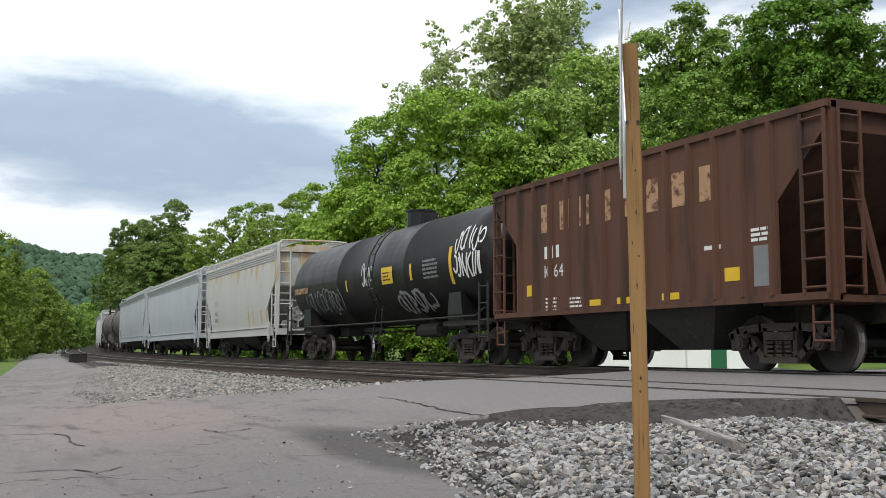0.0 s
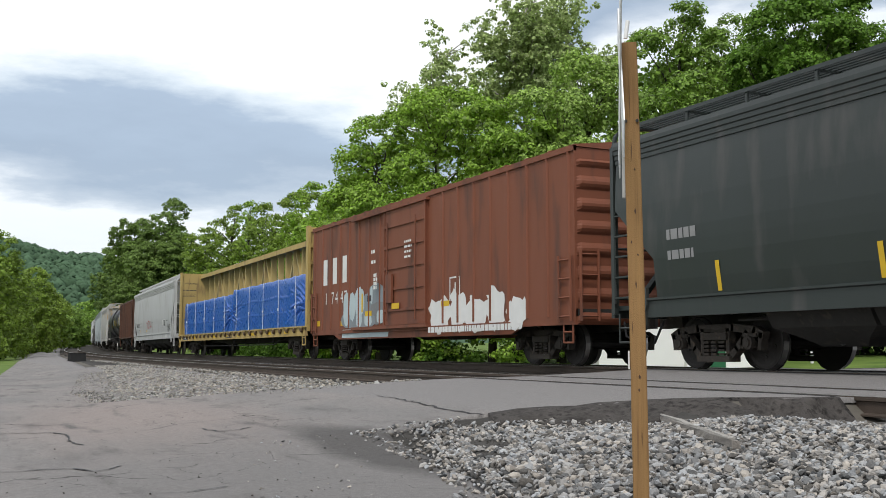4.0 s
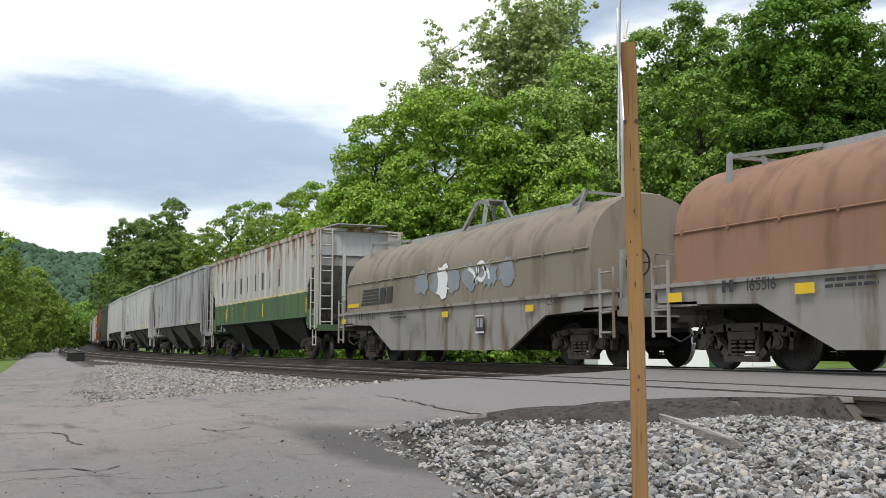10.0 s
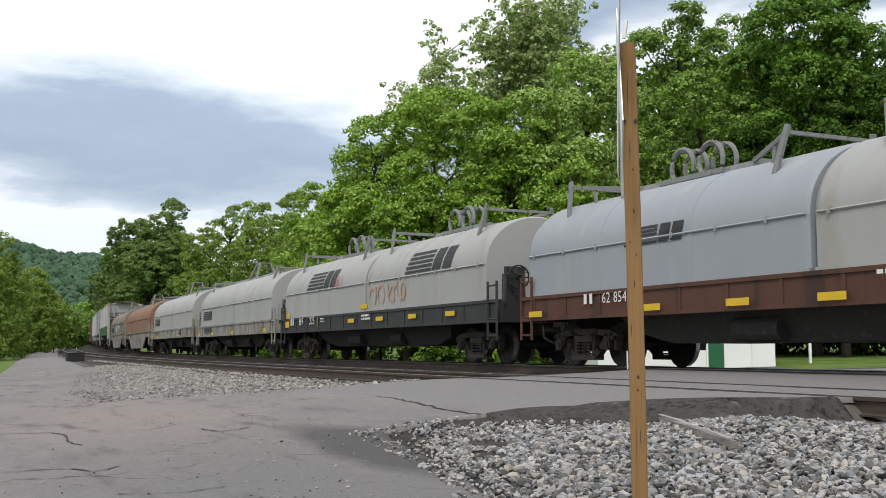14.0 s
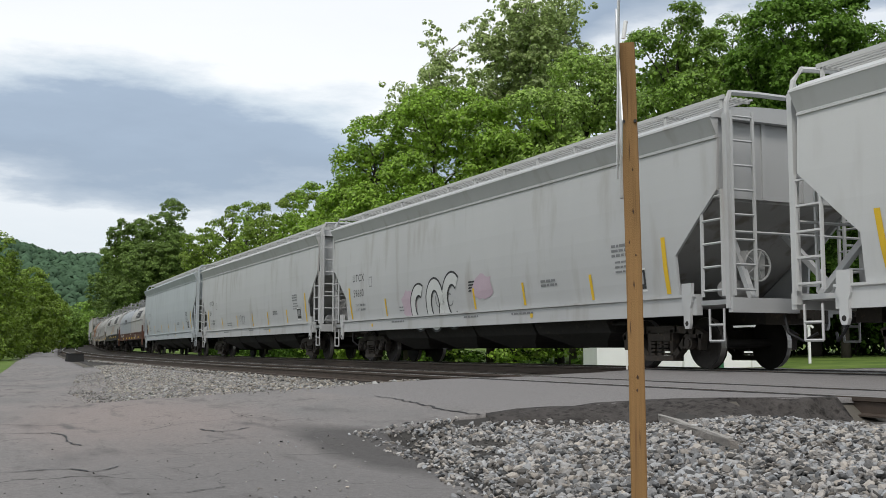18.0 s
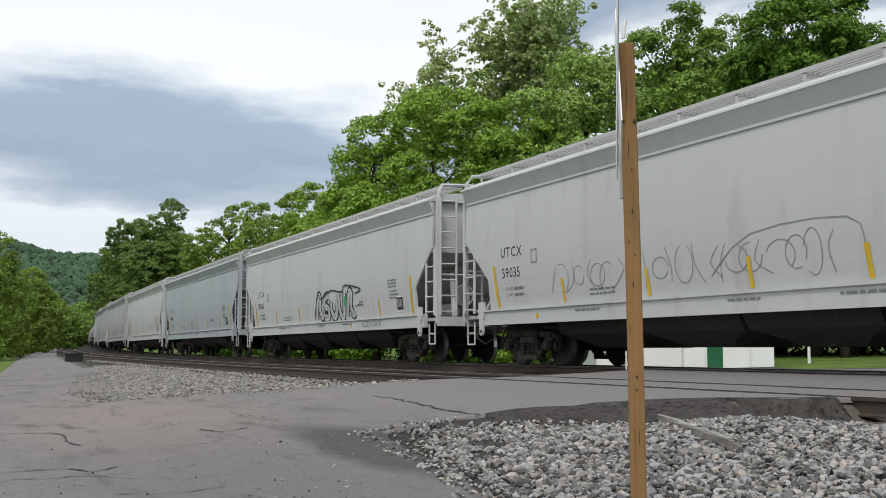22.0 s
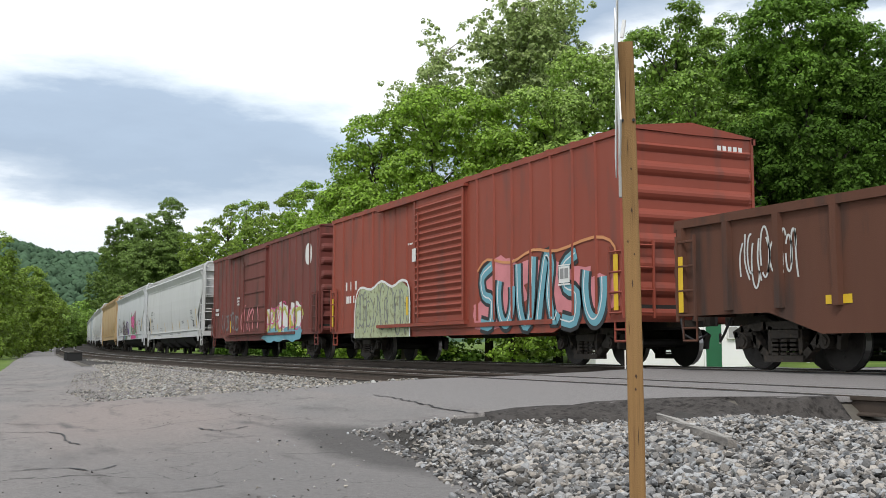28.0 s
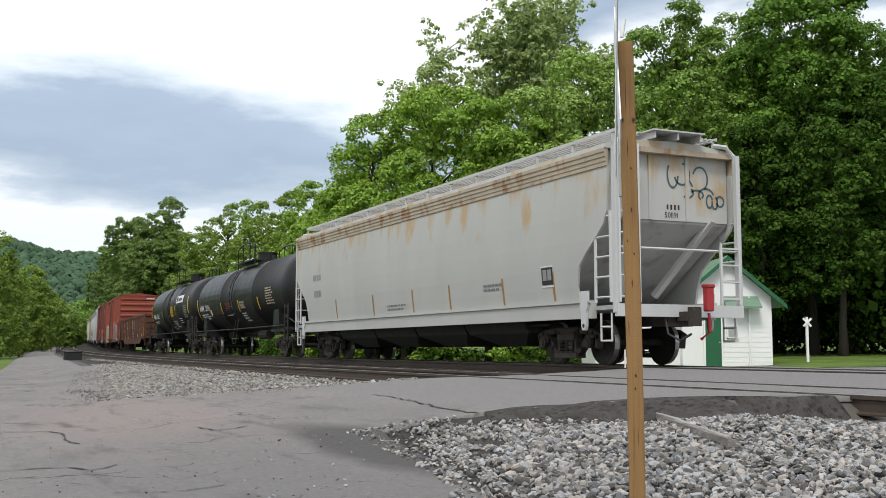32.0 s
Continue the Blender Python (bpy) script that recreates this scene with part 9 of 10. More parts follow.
mark(car, sk, [rect(-h + v, -h + v + 0.5, 0.97, 1.1) for v in (0.4, 3.6, 7.8, 13.4)], "yellow", "reflector", "", 0.003)
end_mark(car, h - 0.945, [rect(-0.32, -0.16, 2.85, 3.1), rect(0.0, 0.16, 2.85, 3.1)], "black_paint", "emblem")
car, (sk, hs), h = couple(-213.8, 17.4, coil_car(17.4, "coil_white", "coil_black", "black-framed coil car with two cream-white hoods", hoods=2, belly=False, ztop=3.5))
stripes_logo(car, hs, -h + 2.95, 2.35, 3.0, 0.62)
stripes_logo(car, hs, h - 5.6, 2.35, 3.0, 0.62)
mark(car, sk, letters(-h + 1.3, 1.16, 0.26, 2, 0.17, 0.25) + word("169", -h + 2.35, 1.16, 0.26) + word("225", -h + 3.5, 1.16, 0.26), "white_paint", "car_number")
mark(car, sk, [rect(-h + v, -h + v + 0.55, 1.12, 1.24) for v in (7.4, 9.8, 12.2, 14.6)] + [rect(-h + 0.65, -h + 1.1, 1.1, 1.32), rect(-h + 1.2, -h + 1.24, 1.05, 1.4), rect(-h + 4.35, -h + 4.39, 1.05, 1.4)], "yellow", "reflector", "yellow reflective patch", 0.003)
mark(car, hs, scrawl(-h + 5.75, 2.25, 0.85, 0.45, 61, 5, 0.025), "spray_red", "graffiti", "thin red sprayed tag", 0.004)
mark(car, hs, scrawl(-h + 9.2, 1.55, 2.6, 0.65, 62, 9, 0.07), "spray_orange_faint", "graffiti", "faint orange sprayed letters", 0.004)
mark(car, hs, [rect(-h + 8.3, -h + 8.9, 1.52, 1.66), rect(-h + 0.45, -h + 1.0, 1.5, 1.62)], "yellow", "reflector", "", 0.004)
mark(car, sk, bars(-h + 8.6, 1.28, 0.75, 2, 0.06, 0.1) + bars(-h + 4.7, 1.3, 0.5, 2, 0.04), "white_paint")
car, (sk, hs), h = couple(-232.2, 17.4, coil_car(17.4, "coil_grey", "sou_brown", "brown-framed coil car with a grey and a cream hood", hoods=2, belly=False, ztop=3.5, hood2="coil_white"))
stripes_logo(car, hs, -h + 3.9, 2.2, 1.75, 0.36)
stripes_logo(car, hs, h - 5.4, 2.45, 2.9, 0.55)
mark(car, sk, letters(-h + 2.6, 1.18, 0.2, 2, 0.15, 0.25) + word("62 8544", -h + 3.25, 1.18, 0.2), "white_paint", "car_number")
mark(car, sk, [rect(-h + v, -h + v + 0.55, 0.98, 1.1) for v in (0.5, 4.6, 6.9, 8.9, 10.8, 12.4, 15.0)], "yellow", "reflector", "", 0.05)
mark(car, sk, [rect(-h + 13.0, -h + 13.06, 0.98, 1.3), rect(-h + 13.25, -h + 13.3, 0.98, 1.3), rect(-h + 13.5, -h + 13.56, 0.98, 1.3), rect(-h + 13.0, -h + 13.56, 1.27, 1.3), rect(-h + 13.0, -h + 13.56, 0.98, 1.01)] + bars(-h + 10.0, 1.3, 0.3, 1, 0.06), "white_paint", "data_panel", "", 0.05)

# bowed hoppers of one fleet
UT = "light grey covered hopper car with bowed sides and a roof walkway"
FLEET = [(-250.9, "bluegrey_hopper", UT, ""), (-271.6, "grey_hopper", UT, "59"), (-292.1, "grey_hopper", "light grey covered hopper car with rounded silver graffiti", "59660"),
         (-312.9, "white_hopper", "off-white covered hopper car with bowed sides and yellow ticks", "1975"), (-333.2, "bluegrey_hopper", "pale blue-grey covered hopper car with bowed sides", "59478"),
         (-353.8, "white_hopper", "off-white covered hopper car with angular black graffiti", "59005"), (-374.6, "white_hopper", "off-white covered hopper car with thin black scrawl", "59035"),
         (-395.25, "tan_hopper", "tan stained covered hopper car with bowed sides", "4706"), (-415.75, "pale_hopper", "pale grey covered hopper car with purple and magenta graffiti", "46008"),
         (-436.4, "white_hopper", "off-white covered hopper car with bowed sides and yellow ticks", "58867")]
for k, (lead, mm, lab, num) in enumerate(FLEET):
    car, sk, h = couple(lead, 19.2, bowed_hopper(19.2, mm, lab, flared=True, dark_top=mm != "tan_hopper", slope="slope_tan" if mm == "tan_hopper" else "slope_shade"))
    mark(car, sk, word("UTCX", -h + 1.95, 2.36, 0.22, 0.3), "patch_grey" if not num else "black_paint")
    mark(car, sk, word("LD LMT", -h + 2.1, 1.62, 0.07) + bars(-h + 2.5, 1.62, 0.5, 1, 0.06) + word("LT WT", -h + 2.1, 1.48, 0.07) + bars(-h + 2.5, 1.48, 0.5, 1, 0.06), "patch_grey")
    if num:
        mark(car, sk, word(num, -h + 1.98, 1.9, 0.22, 0.24), "black_paint", "car_number")
    else:
        mark(car, sk, bars(-h + 1.98, 1.9, 0.7, 1, 0.2), "grey_paint")
    mark(car, sk, bars(-h + 16.0, 2.2, 0.8, 3, 0.05) + bars(-h + 16.1, 1.9, 0.7, 3, 0.035) + bars(-h + 13.3, 1.7, 0.8, 2, 0.05) + bars(-h + 5.5, 1.45, 0.9, 2, 0.035), "patch_grey" if mm != "tan_hopper" else "tan_mark")
    mark(car, sk, [rect(-h + 3.3, -h + 3.55, 2.15, 2.18), rect(-h + 3.3, -h + 3.55, 2.42, 2.45), rect(-h + 3.3, -h + 3.33, 2.15, 2.45), rect(-h + 3.52, -h + 3.55, 2.15, 2.45)], "grey_paint", "data_panel")
    mark(car, sk, [rect(-h + 1.66, -h + 1.77, 1.24, 2.2, -0.12)], "yellow", "reflector", "tall yellow reflective stripe", 0.002)
    yellow_ticks(car, sk, h, (4.5, 7.4, 10.1, 12.5, 15.2))
    mark(car, sk, [rect(-h + 17.6, -h + 17.72, 1.25, 2.25, -0.05)], "yellow", "reflector", "yellow reflective stripe", 0.002)
    placard(car, sk, -h + 16.6, 1.38)
    sill = Skin([0.8, 1.2], [1.525, 1.525])
    mark(car, sill, bars(-h + 5.0, 1.06, 0.9, 1, 0.04) + bars(-h + 9.6, 1.06, 0.8, 1, 0.04) + bars(-h + 12.0, 1.06, 1.0, 1, 0.04), "patch_grey")
    mark(car, sill, blob(-h + 3.5, 1.02, 0.12, 0.1, 3) + blob(-h + 12.9, 1.02, 0.12, 0.1, 3), "yellow", "reflector")
    if num == "59660":
        shp = [(6.9, 1.42, 0.42, 0.46, 60, 300), (7.9, 1.45, 0.40, 0.52, 0, 360), (8.95, 1.52, 0.45, 0.54, 50, 310)]
        mark(car, sk, blob(-h + 6.2, 1.55, 0.9, 0.7, 70) + blob(-h + 10.6, 1.75, 1.0, 0.6, 71), "spray_faintpink", "graffiti", "faint pink overspray", 0.001)
        mark(car, sk, arcs([(-h + a, b, c, d, e, f) for a, b, c, d, e, f in shp], 0.38), "black_paint", "graffiti", "rounded silver letters with black outlines", 0.003)
        mark(car, sk, arcs([(-h + a, b, c, d, e, f) for a, b, c, d, e, f in shp], 0.27), "spray_silver", "graffiti", "rounded silver letters with black outlines", 0.006)
        mark(car, sk, [rect(-h + 9.85, -h + 10.4, 1.68 + 0.07 * i, 1.72 + 0.07 * i, 0.05) for i in range(4)], "black_paint", "emblem")
    if num == "59005":
        burner(car, sk, -h + 9.3, 1.28, 4.0, 0.82, 5, 72, ("spray_silver", "black_paint", "spray_silver", "spray_dull"), "silver sprayed letters with sharp black outlines")
        mark(car, sk, ribbon([(-h + 9.2, 1.3), (-h + 9.7, 2.12), (-h + 10.0, 1.95), (-h + 11.0, 2.2), (-h + 12.1, 2.1), (-h + 12.4, 2.3), (-h + 13.8, 2.12), (-h + 13.3, 2.0)], 0.05), "black_paint", "graffiti", "angular black outline over the letters", 0.016)
        mark(car, sk, blob(-h + 12.4, 1.8, 0.3, 0.3, 74), "spray_green", "graffiti", "small green sprayed dot", 0.018)
        mark(car, sill, scrawl(-h + 13.9, 0.95, 1.6, 0.2, 75, 8, 0.025), "patch_grey", "graffiti")
    if num == "59035":
        mark(car, sk, scrawl(-h + 4.0, 1.35, 8.0, 0.75, 76, 24, 0.018), "grey_paint", "graffiti", "thin dark scrawl along the side")
        mark(car, sk, ribbon([(-h + 9.2, 1.5), (-h + 10.2, 2.1), (-h + 12.2, 2.15), (-h + 12.5, 1.7)], 0.02), "grey_paint", "graffiti")
    if num == "46008":
        burner(car, sk, -h + 4.75, 1.24, 3.7, 1.0, 4, 80, ("spray_purple", "black_paint", "spray_olive", "white_paint"), "olive and pink letter shapes on a purple sprayed cloud")
        for a, b, c in ((5.1, 1.8, 0.14), (5.6, 2.0, 0.17), (6.4, 1.6, 0.16), (7.2, 1.9, 0.14), (7.7, 1.45, 0.17), (5.4, 1.4, 0.13), (6.9, 1.5, 0.12)):
            mark(car, sk, blob(-h + a, b, c, c, int(a * 10), rough=0.0), "spray_faintpink", "graffiti", "pink bubble in the sprayed letters", 0.017)
        mark(car, sk, scrawl(-h + 8.3, 1.6, 0.9, 0.55, 82, 9, 0.03), "white_paint", "graffiti", "thin white sprayed lines", 0.017)
        for a, w, mt in ((5.3, 0.9, "black_paint"), (5.3, 0.76, "spray_olive"), (6.15, 0.6, "spray_purple"), (6.8, 0.9, "black_paint"), (6.8, 0.76, "spray_green"), (7.8, 1.0, "black_paint"), (7.8, 0.86, "spray_olive")):
            mark(car, sill, [rect(-h + a - w / 2, -h + a + w / 2, 0.88 if mt[0] == "b" else 0.92, 1.17, 0.08)], mt, "graffiti", "lower edge of the sprayed letters", 0.002 if mt[0] == "b" else 0.005)
        mark(car, sk, blob(-h + 8.6, 1.75, 1.2, 0.95, 89), "spray_purple", "graffiti", "purple sprayed cloud", 0.0015)
        mark(car, sk, scrawl(-h + 3.25, 1.4, 0.65, 0.55, 81, 6, 0.04), "black_paint", "graffiti", "black sprayed tag", 0.006)
        burner(car, sk, -h + 10.9, 1.22, 3.4, 1.55, 4, 83, ("spray_green", "spray_magenta", "spray_green", "white_paint"), "magenta and green sprayed letters")
        mark(car, sk, blob(-h + 12.3, 2.1, 2.2, 0.9, 84) , "spray_magenta", "graffiti", "magenta letter fill", 0.0125)
        mark(car, sk, scrawl(-h + 14.4, 1.85, 1.2, 0.3, 85, 8, 0.03), "spray_magenta", "graffiti", "thin magenta scrawl", 0.003)
        mark(car, sill, scrawl(-h + 14.2, 0.92, 1.3, 0.24, 86, 6, 0.035) , "spray_green", "graffiti", "dark green tag")
        mark(car, sill, blob(-h + 12.6, 1.02, 3.2, 0.26, 87) + blob(-h + 11.2, 1.02, 0.8, 0.26, 88), "spray_magenta", "graffiti", "magenta paint on the sill", 0.001)
    if mm == "tan_hopper":
        mark(car, sk, [rect(-h + 5 + 2.2 * i, -h + 5.12 + 2.2 * i, 1.25, 1.8, -0.03) for i in range(5)], "tan_mark", "rust_stain", "rusty run-down stain", 0.003)
    if k in (1, 2, 4):
        mark(car, sk, scrawl(-h + 8.0, 1.3, 0.9, 0.5, 90 + k, 4, 0.03), "patch_grey", "graffiti")

# box cars, gondola, tanks
car, sk, h = couple(-458.1, 16.3, box_car(16.3, "box_dark", "dark red box car with graffiti along its foot", door=(-2.1, 1.6), louvre=False))
mark(car, sk, blob(-h + 15.1, 3.55, 0.75, 0.75, 20, rough=0.0), "white_paint", "emblem", "round white emblem")
mark(car, sk, blob(-h + 10.2, 1.3, 2.0, 1.2, 21) + blob(-h + 12.0, 1.3, 2.2, 1.3, 22) + blob(-h + 13.6, 1.35, 1.6, 1.3, 23), "white_paint", "graffiti", "white, yellow and blue sprayed letters", 0.003)
mark(car, sk, blob(-h + 10.6, 0.8, 3.2, 0.5, 24) + blob(-h + 13.2, 0.82, 2.4, 0.55, 25), "spray_blue", "graffiti", "blue sprayed foot", 0.006)
mark(car, sk, scrawl(-h + 9.4, 0.95, 5.0, 0.9, 26, 8, 0.14), "spray_yellowgreen", "graffiti", "yellow letter strokes", 0.009)
mark(car, sk, scrawl(-h + 9.2, 0.9, 5.4, 1.1, 27, 10, 0.05), "spray_magenta", "graffiti", "magenta outlines", 0.012)
mark(car, sk, scrawl(-h + 6.0, 0.9, 2.8, 1.2, 28, 6, 0.12), "spray_pink", "graffiti", "pink sprayed shapes", 0.09)
mark(car, sk, scrawl(-h + 2.0, 0.95, 3.0, 1.0, 29, 8, 0.09), "patch_grey", "graffiti", "dull grey tag", 0.006)
mark(car, sk, bars(-h + 0.8, 2.0, 0.8, 2, 0.12, 0.2) + bars(-h + 5.0, 2.4, 0.5, 3, 0.08, 0.13), "white_paint", lift=0.05)
mark(car, sk, [rect(-h + 3.6, -h + 3.75, 1.0, 1.5), rect(-h + 12.9, -h + 13.05, 1.0, 1.5)], "yellow", "reflector", lift=0.013)

car, sk, h = couple(-475.7, 16.5, box_car(16.5, "box_red", "bright brick-red box car with large blue graffiti", door=(-1.45, 1.55)))
burner(car, sk, -h + 10.3, 0.72, 5.7, 1.55, 6, 91, ("spray_pink", "black_paint", "spray_blue", "white_paint"), "large blue sprayed letters with black outlines")
mark(car, sk, ribbon([(-h + 10.4, 2.1), (-h + 10.9, 2.35), (-h + 12.0, 2.2), (-h + 13.0, 2.4), (-h + 14.0, 2.3), (-h + 15.4, 2.45), (-h + 16.1, 2.2), (-h + 16.1, 1.4)], 0.06), "spray_orange", "graffiti", "orange outer outline", 0.016)
placard(car, Skin([0, 5], [1.55, 1.55]), -h + 14.1, 1.62, 0.42, "white_paint")
mark(car, sk, [[(-h + 2.2, 0.62), (-h + 6.45, 0.62), (-h + 6.4, 1.9), (-h + 5.9, 2.15), (-h + 5.2, 2.0), (-h + 4.4, 2.2), (-h + 3.6, 2.0), (-h + 2.7, 2.1), (-h + 2.3, 1.7)]], "spray_sage", "graffiti", "large pale green sprayed block letters", 0.045)
mark(car, sk, ribbon([(-h + 2.2, 0.62), (-h + 2.3, 1.72), (-h + 2.7, 2.12), (-h + 3.6, 2.03), (-h + 4.4, 2.23), (-h + 5.2, 2.03), (-h + 5.9, 2.17), (-h + 6.4, 1.92), (-h + 6.45, 0.62)], 0.07), "white_paint", "graffiti", "white outline of the block letters", 0.05)
mark(car, sk, scrawl(-h + 2.4, 0.7, 3.9, 1.3, 92, 14, 0.045), "patch_grey", "graffiti", "dark outlines of the block letters", 0.048)
mark(car, sk, letters(-h + 1.3, 2.1, 0.26, 3, 0.18, 0.9) + bars(-h + 1.35, 1.7, 0.9, 1, 0.22) + bars(-h + 6.2, 3.1, 0.4, 1, 0.05), "white_paint", lift=0.0)
mark(car, sk, [rect(-h + 6.75, -h + 7.0, 2.6, 2.95)], "white_paint", "data_panel", lift=0.12)
mark(car, sk, [rect(-h + 16.1, -h + 16.25, 1.0, 2.05), rect(-h + 6.2, -h + 6.33, 1.2, 1.7), rect(-h + 0.15, -h + 0.3, 1.0, 1.9)], "yellow", "reflector", "yellow reflective stripe", 0.052)
end_mark(car, h + 0.002, [[(y, z) for y, z in rect(0.62 + 0.13 * i, 0.71 + 0.13 * i, 4.12, 4.24)] for i in range(5)], "white_paint")

car, sk, h = couple(-493.65, 16.6, gondola(16.6, "rust-brown gondola car with faded lettering and tags"))
mark(car, sk, letters(-h + 4.85, 1.58, 0.60, 8, 0.40, 0.88), "faded_pale", "lettering", "faded pale lettering", 0.003)
for i, c in enumerate("6354"):
    mark(car, sk, word(c, -h + 6.7 + 0.928 * i, 1.0, 0.40), "faded_pale", "car_number")
mark(car, sk, [rect(-h + v, -h + v + 0.5, 0.92 if 3 < v < 12 else 1.0, 1.05 if 3 < v < 12 else 1.15) for v in (3.4, 6.2, 9.7, 12.0, 14.4)], "yellow", "reflector", "yellow reflective patch", 0.004)
mark(car, sk, [rect(-h + 0.12, -h + 0.25, 0.9, 1.85), rect(h - 0.3, h - 0.16, 1.0, 2.2)], "yellow", "reflector", "yellow reflective stripe", 0.085)
mark(car, sk, scrawl(-h + 1.6, 1.3, 1.35, 0.8, 31, 13, 0.035), "spray_silver", "graffiti", "silver sprayed tag", 0.004)
mark(car, sk, scrawl(-h + 12.35, 1.45, 0.9, 0.5, 32, 5, 0.04), "white_paint", "graffiti", "white sprayed tag", 0.004)
mark(car, sk, blob(-h + 15.5, 1.05, 0.9, 0.35, 33), "spray_silver", "graffiti", "silver sprayed patch", 0.004)
mark(car, sk, scrawl(-h + 13.5, 1.2, 0.7, 0.8, 34, 4, 0.03), "spray_sage", "graffiti", "", 0.004)

car, sk, h = couple(-512.15, 15.5, tank_car(15.5, "glossy black tank car with a railed dome platform"))
mark(car, sk, letters(-h + 1.75, 2.06, 0.26, 4, 0.2, 0.2) + word("216162", -h + 3.00, 2.06, 0.28), "white_paint", "car_number")
mark(car, sk, bars(-h + 1.80, 1.86, 1.5, 2, 0.05, 0.1) + bars(-h + 8.55, 1.75, 1.1, 4, 0.05, 0.1) + bars(-h + 7.15, 1.45, 0.9, 2, 0.05, 0.1) + bars(-h + 10.75, 1.85, 0.9, 3, 0.05, 0.1), "white_paint")
mark(car, sk, [rect(-h + 8.30, -h + 9.10, 2.05, 2.62)], "yellow", "warning_panel", "yellow warning panel")
mark(car, sk, bars(-h + 8.40, 2.5, 0.6, 5, 0.035, 0.09), "black_paint", lift=0.004)
mark(car, sk, [rect(-h + 7.85, -h + 7.97, 2.1, 2.62), rect(-h + 9.85, -h + 9.97, 2.15, 2.65), rect(-h + 5.15, -h + 5.25, 2.1, 2.5), rect(-h + 13.95, -h + 14.15, 2.1, 3.0), rect(-h + 1.05, -h + 1.20, 2.0, 2.9)], "yellow", "reflector", "yellow reflective stripe")
mark(car, sk, [rect(-h + 10.15, -h + 12.45, 2.75, 3.15)], "white_paint", "emblem", "white sign with dark shapes")
mark(car, sk, blob(-h + 10.50, 2.95, 0.45, 0.3, 35) + bars(-h + 10.85, 2.85, 1.5, 1, 0.16), "black_paint", "emblem", lift=0.004)
mark(car, sk, bars(-h + 12.55, 2.5, 1.2, 7, 0.06, 0.1), "patch_grey")
mark(car, sk, [[(-h + 13.55, 1.2), (-h + 13.77, 1.42), (-h + 13.55, 1.64), (-h + 13.33, 1.42)]], "white_paint", "placard")
car, sk, h = couple(-528.35, 17.1, tank_car(17.1, "black tank car with dusty bands and a railed platform", dome=0.0))
mark(car, sk, letters(-h + 1.20, 2.1, 0.26, 4, 0.2, 0.2) + word("23001", -h + 2.45, 2.1, 0.28), "white_paint", "car_number")
mark(car, sk, bars(-h + 1.30, 1.9, 1.9, 3, 0.05, 0.1) + bars(-h + 6.60, 1.75, 1.4, 1, 0.04) + bars(-h + 9.40, 1.75, 0.8, 4, 0.05, 0.1), "white_paint")
mark(car, sk, [rect(-h + 3.50, -h + 3.72, 1.85, 2.1)], "white_paint", "data_panel")
mark(car, sk, [rect(-h + 3.35, -h + 3.46, 1.8, 2.25), rect(-h + 5.85, -h + 5.97, 1.85, 2.35), rect(-h + 9.20, -h + 9.33, 1.85, 2.35), rect(-h + 12.60, -h + 12.72, 1.85, 2.35), rect(-h + 0.65, -h + 0.80, 1.7, 2.7)], "yellow", "reflector", "yellow reflective stripe")
mark(car, sk, bars(-h + 9.50, 2.2, 0.9, 3, 0.08, 0.11) + bars(-h + 13.90, 2.6, 1.2, 7, 0.05, 0.1), "faded_pale")
mark(car, sk, scrawl(-h + 6.70, 1.95, 1.5, 0.4, 37, 8, 0.025), "spray_red", "graffiti", "faint red scrawl")
mark(car, sk, [[(-h + 0.80, 1.15), (-h + 1.32, 1.37), (-h + 0.80, 1.59), (-h + 0.58, 1.37)], [(-h + 15.60, 1.15), (-h + 15.82, 1.37), (-h + 15.60, 1.59), (-h + 15.38, 1.37)]], "white_paint", "placard")

# last car, with its red end marker
car, sk, h = couple(-546.7, 19.8, bowed_hopper(19.8, "rust_hopper", "pale grey covered hopper car with a rusty top edge", rusty_top=True, round_cut=True, walk_mat="white_hopper", slope="slope_pale"))
mark(car, sk, bars(-h + 2.0, 2.55, 0.9, 1, 0.2) + bars(-h + 2.1, 2.0, 0.9, 1, 0.22), "grey_paint")
mark(car, sk, bars(-h + 8.5, 1.45, 1.4, 2, 0.05, 0.1) + bars(-h + 14.5, 1.7, 0.9, 2, 0.05, 0.1), "patch_grey")
mark(car, sk, [rect(-h + v, -h + v + 0.08, 1.25, 1.85) for v in (4.2, 7.4, 10.3, 12.6, 15.4, 17.6)], "tan_mark", "reflector", "weathered dull reflector stripe")
placard(car, sk, -h + 17.2, 1.6, 0.45)
xe = h - 0.24
end_mark(car, xe, scrawl(0.0, 3.45, 0.9, 0.55, 41, 4, 0.04) + scrawl(0.35, 3.2, 0.7, 0.35, 42, 3, 0.04) + scrawl(0.95, 3.05, 0.4, 0.35, 43, 3, 0.04), "spray_teal", "graffiti", "dark teal sprayed tag")
end_mark(car, xe, letters(-0.05, 3.02, 0.1, 4, 0.06, 0.3) + word("501191", -0.1, 2.86, 0.11), "black_paint", "car_number")
bm = B()
box(bm, h + 0.44, h + 0.60, 0.24, 0.40, 0.98, 1.45)
box(bm, h + 0.42, h + 0.62, 0.22, 0.42, 1.43, 1.50)
bmesh.ops.bevel(bm, geom=bm.edges[:], offset=0.02, segments=1, affect="EDGES")
part("end_marker", bm, "eot_red", car, "red end-of-train marker box on the coupler")
bm = B()
tube(bm, [(h + 0.52, 0.32, 0.95), (h + 0.5, 0.36, 0.6), (h + 0.3, 0.3, 0.45)], 0.03, 6)
part("marker_hose", bm, "eot_red", car)

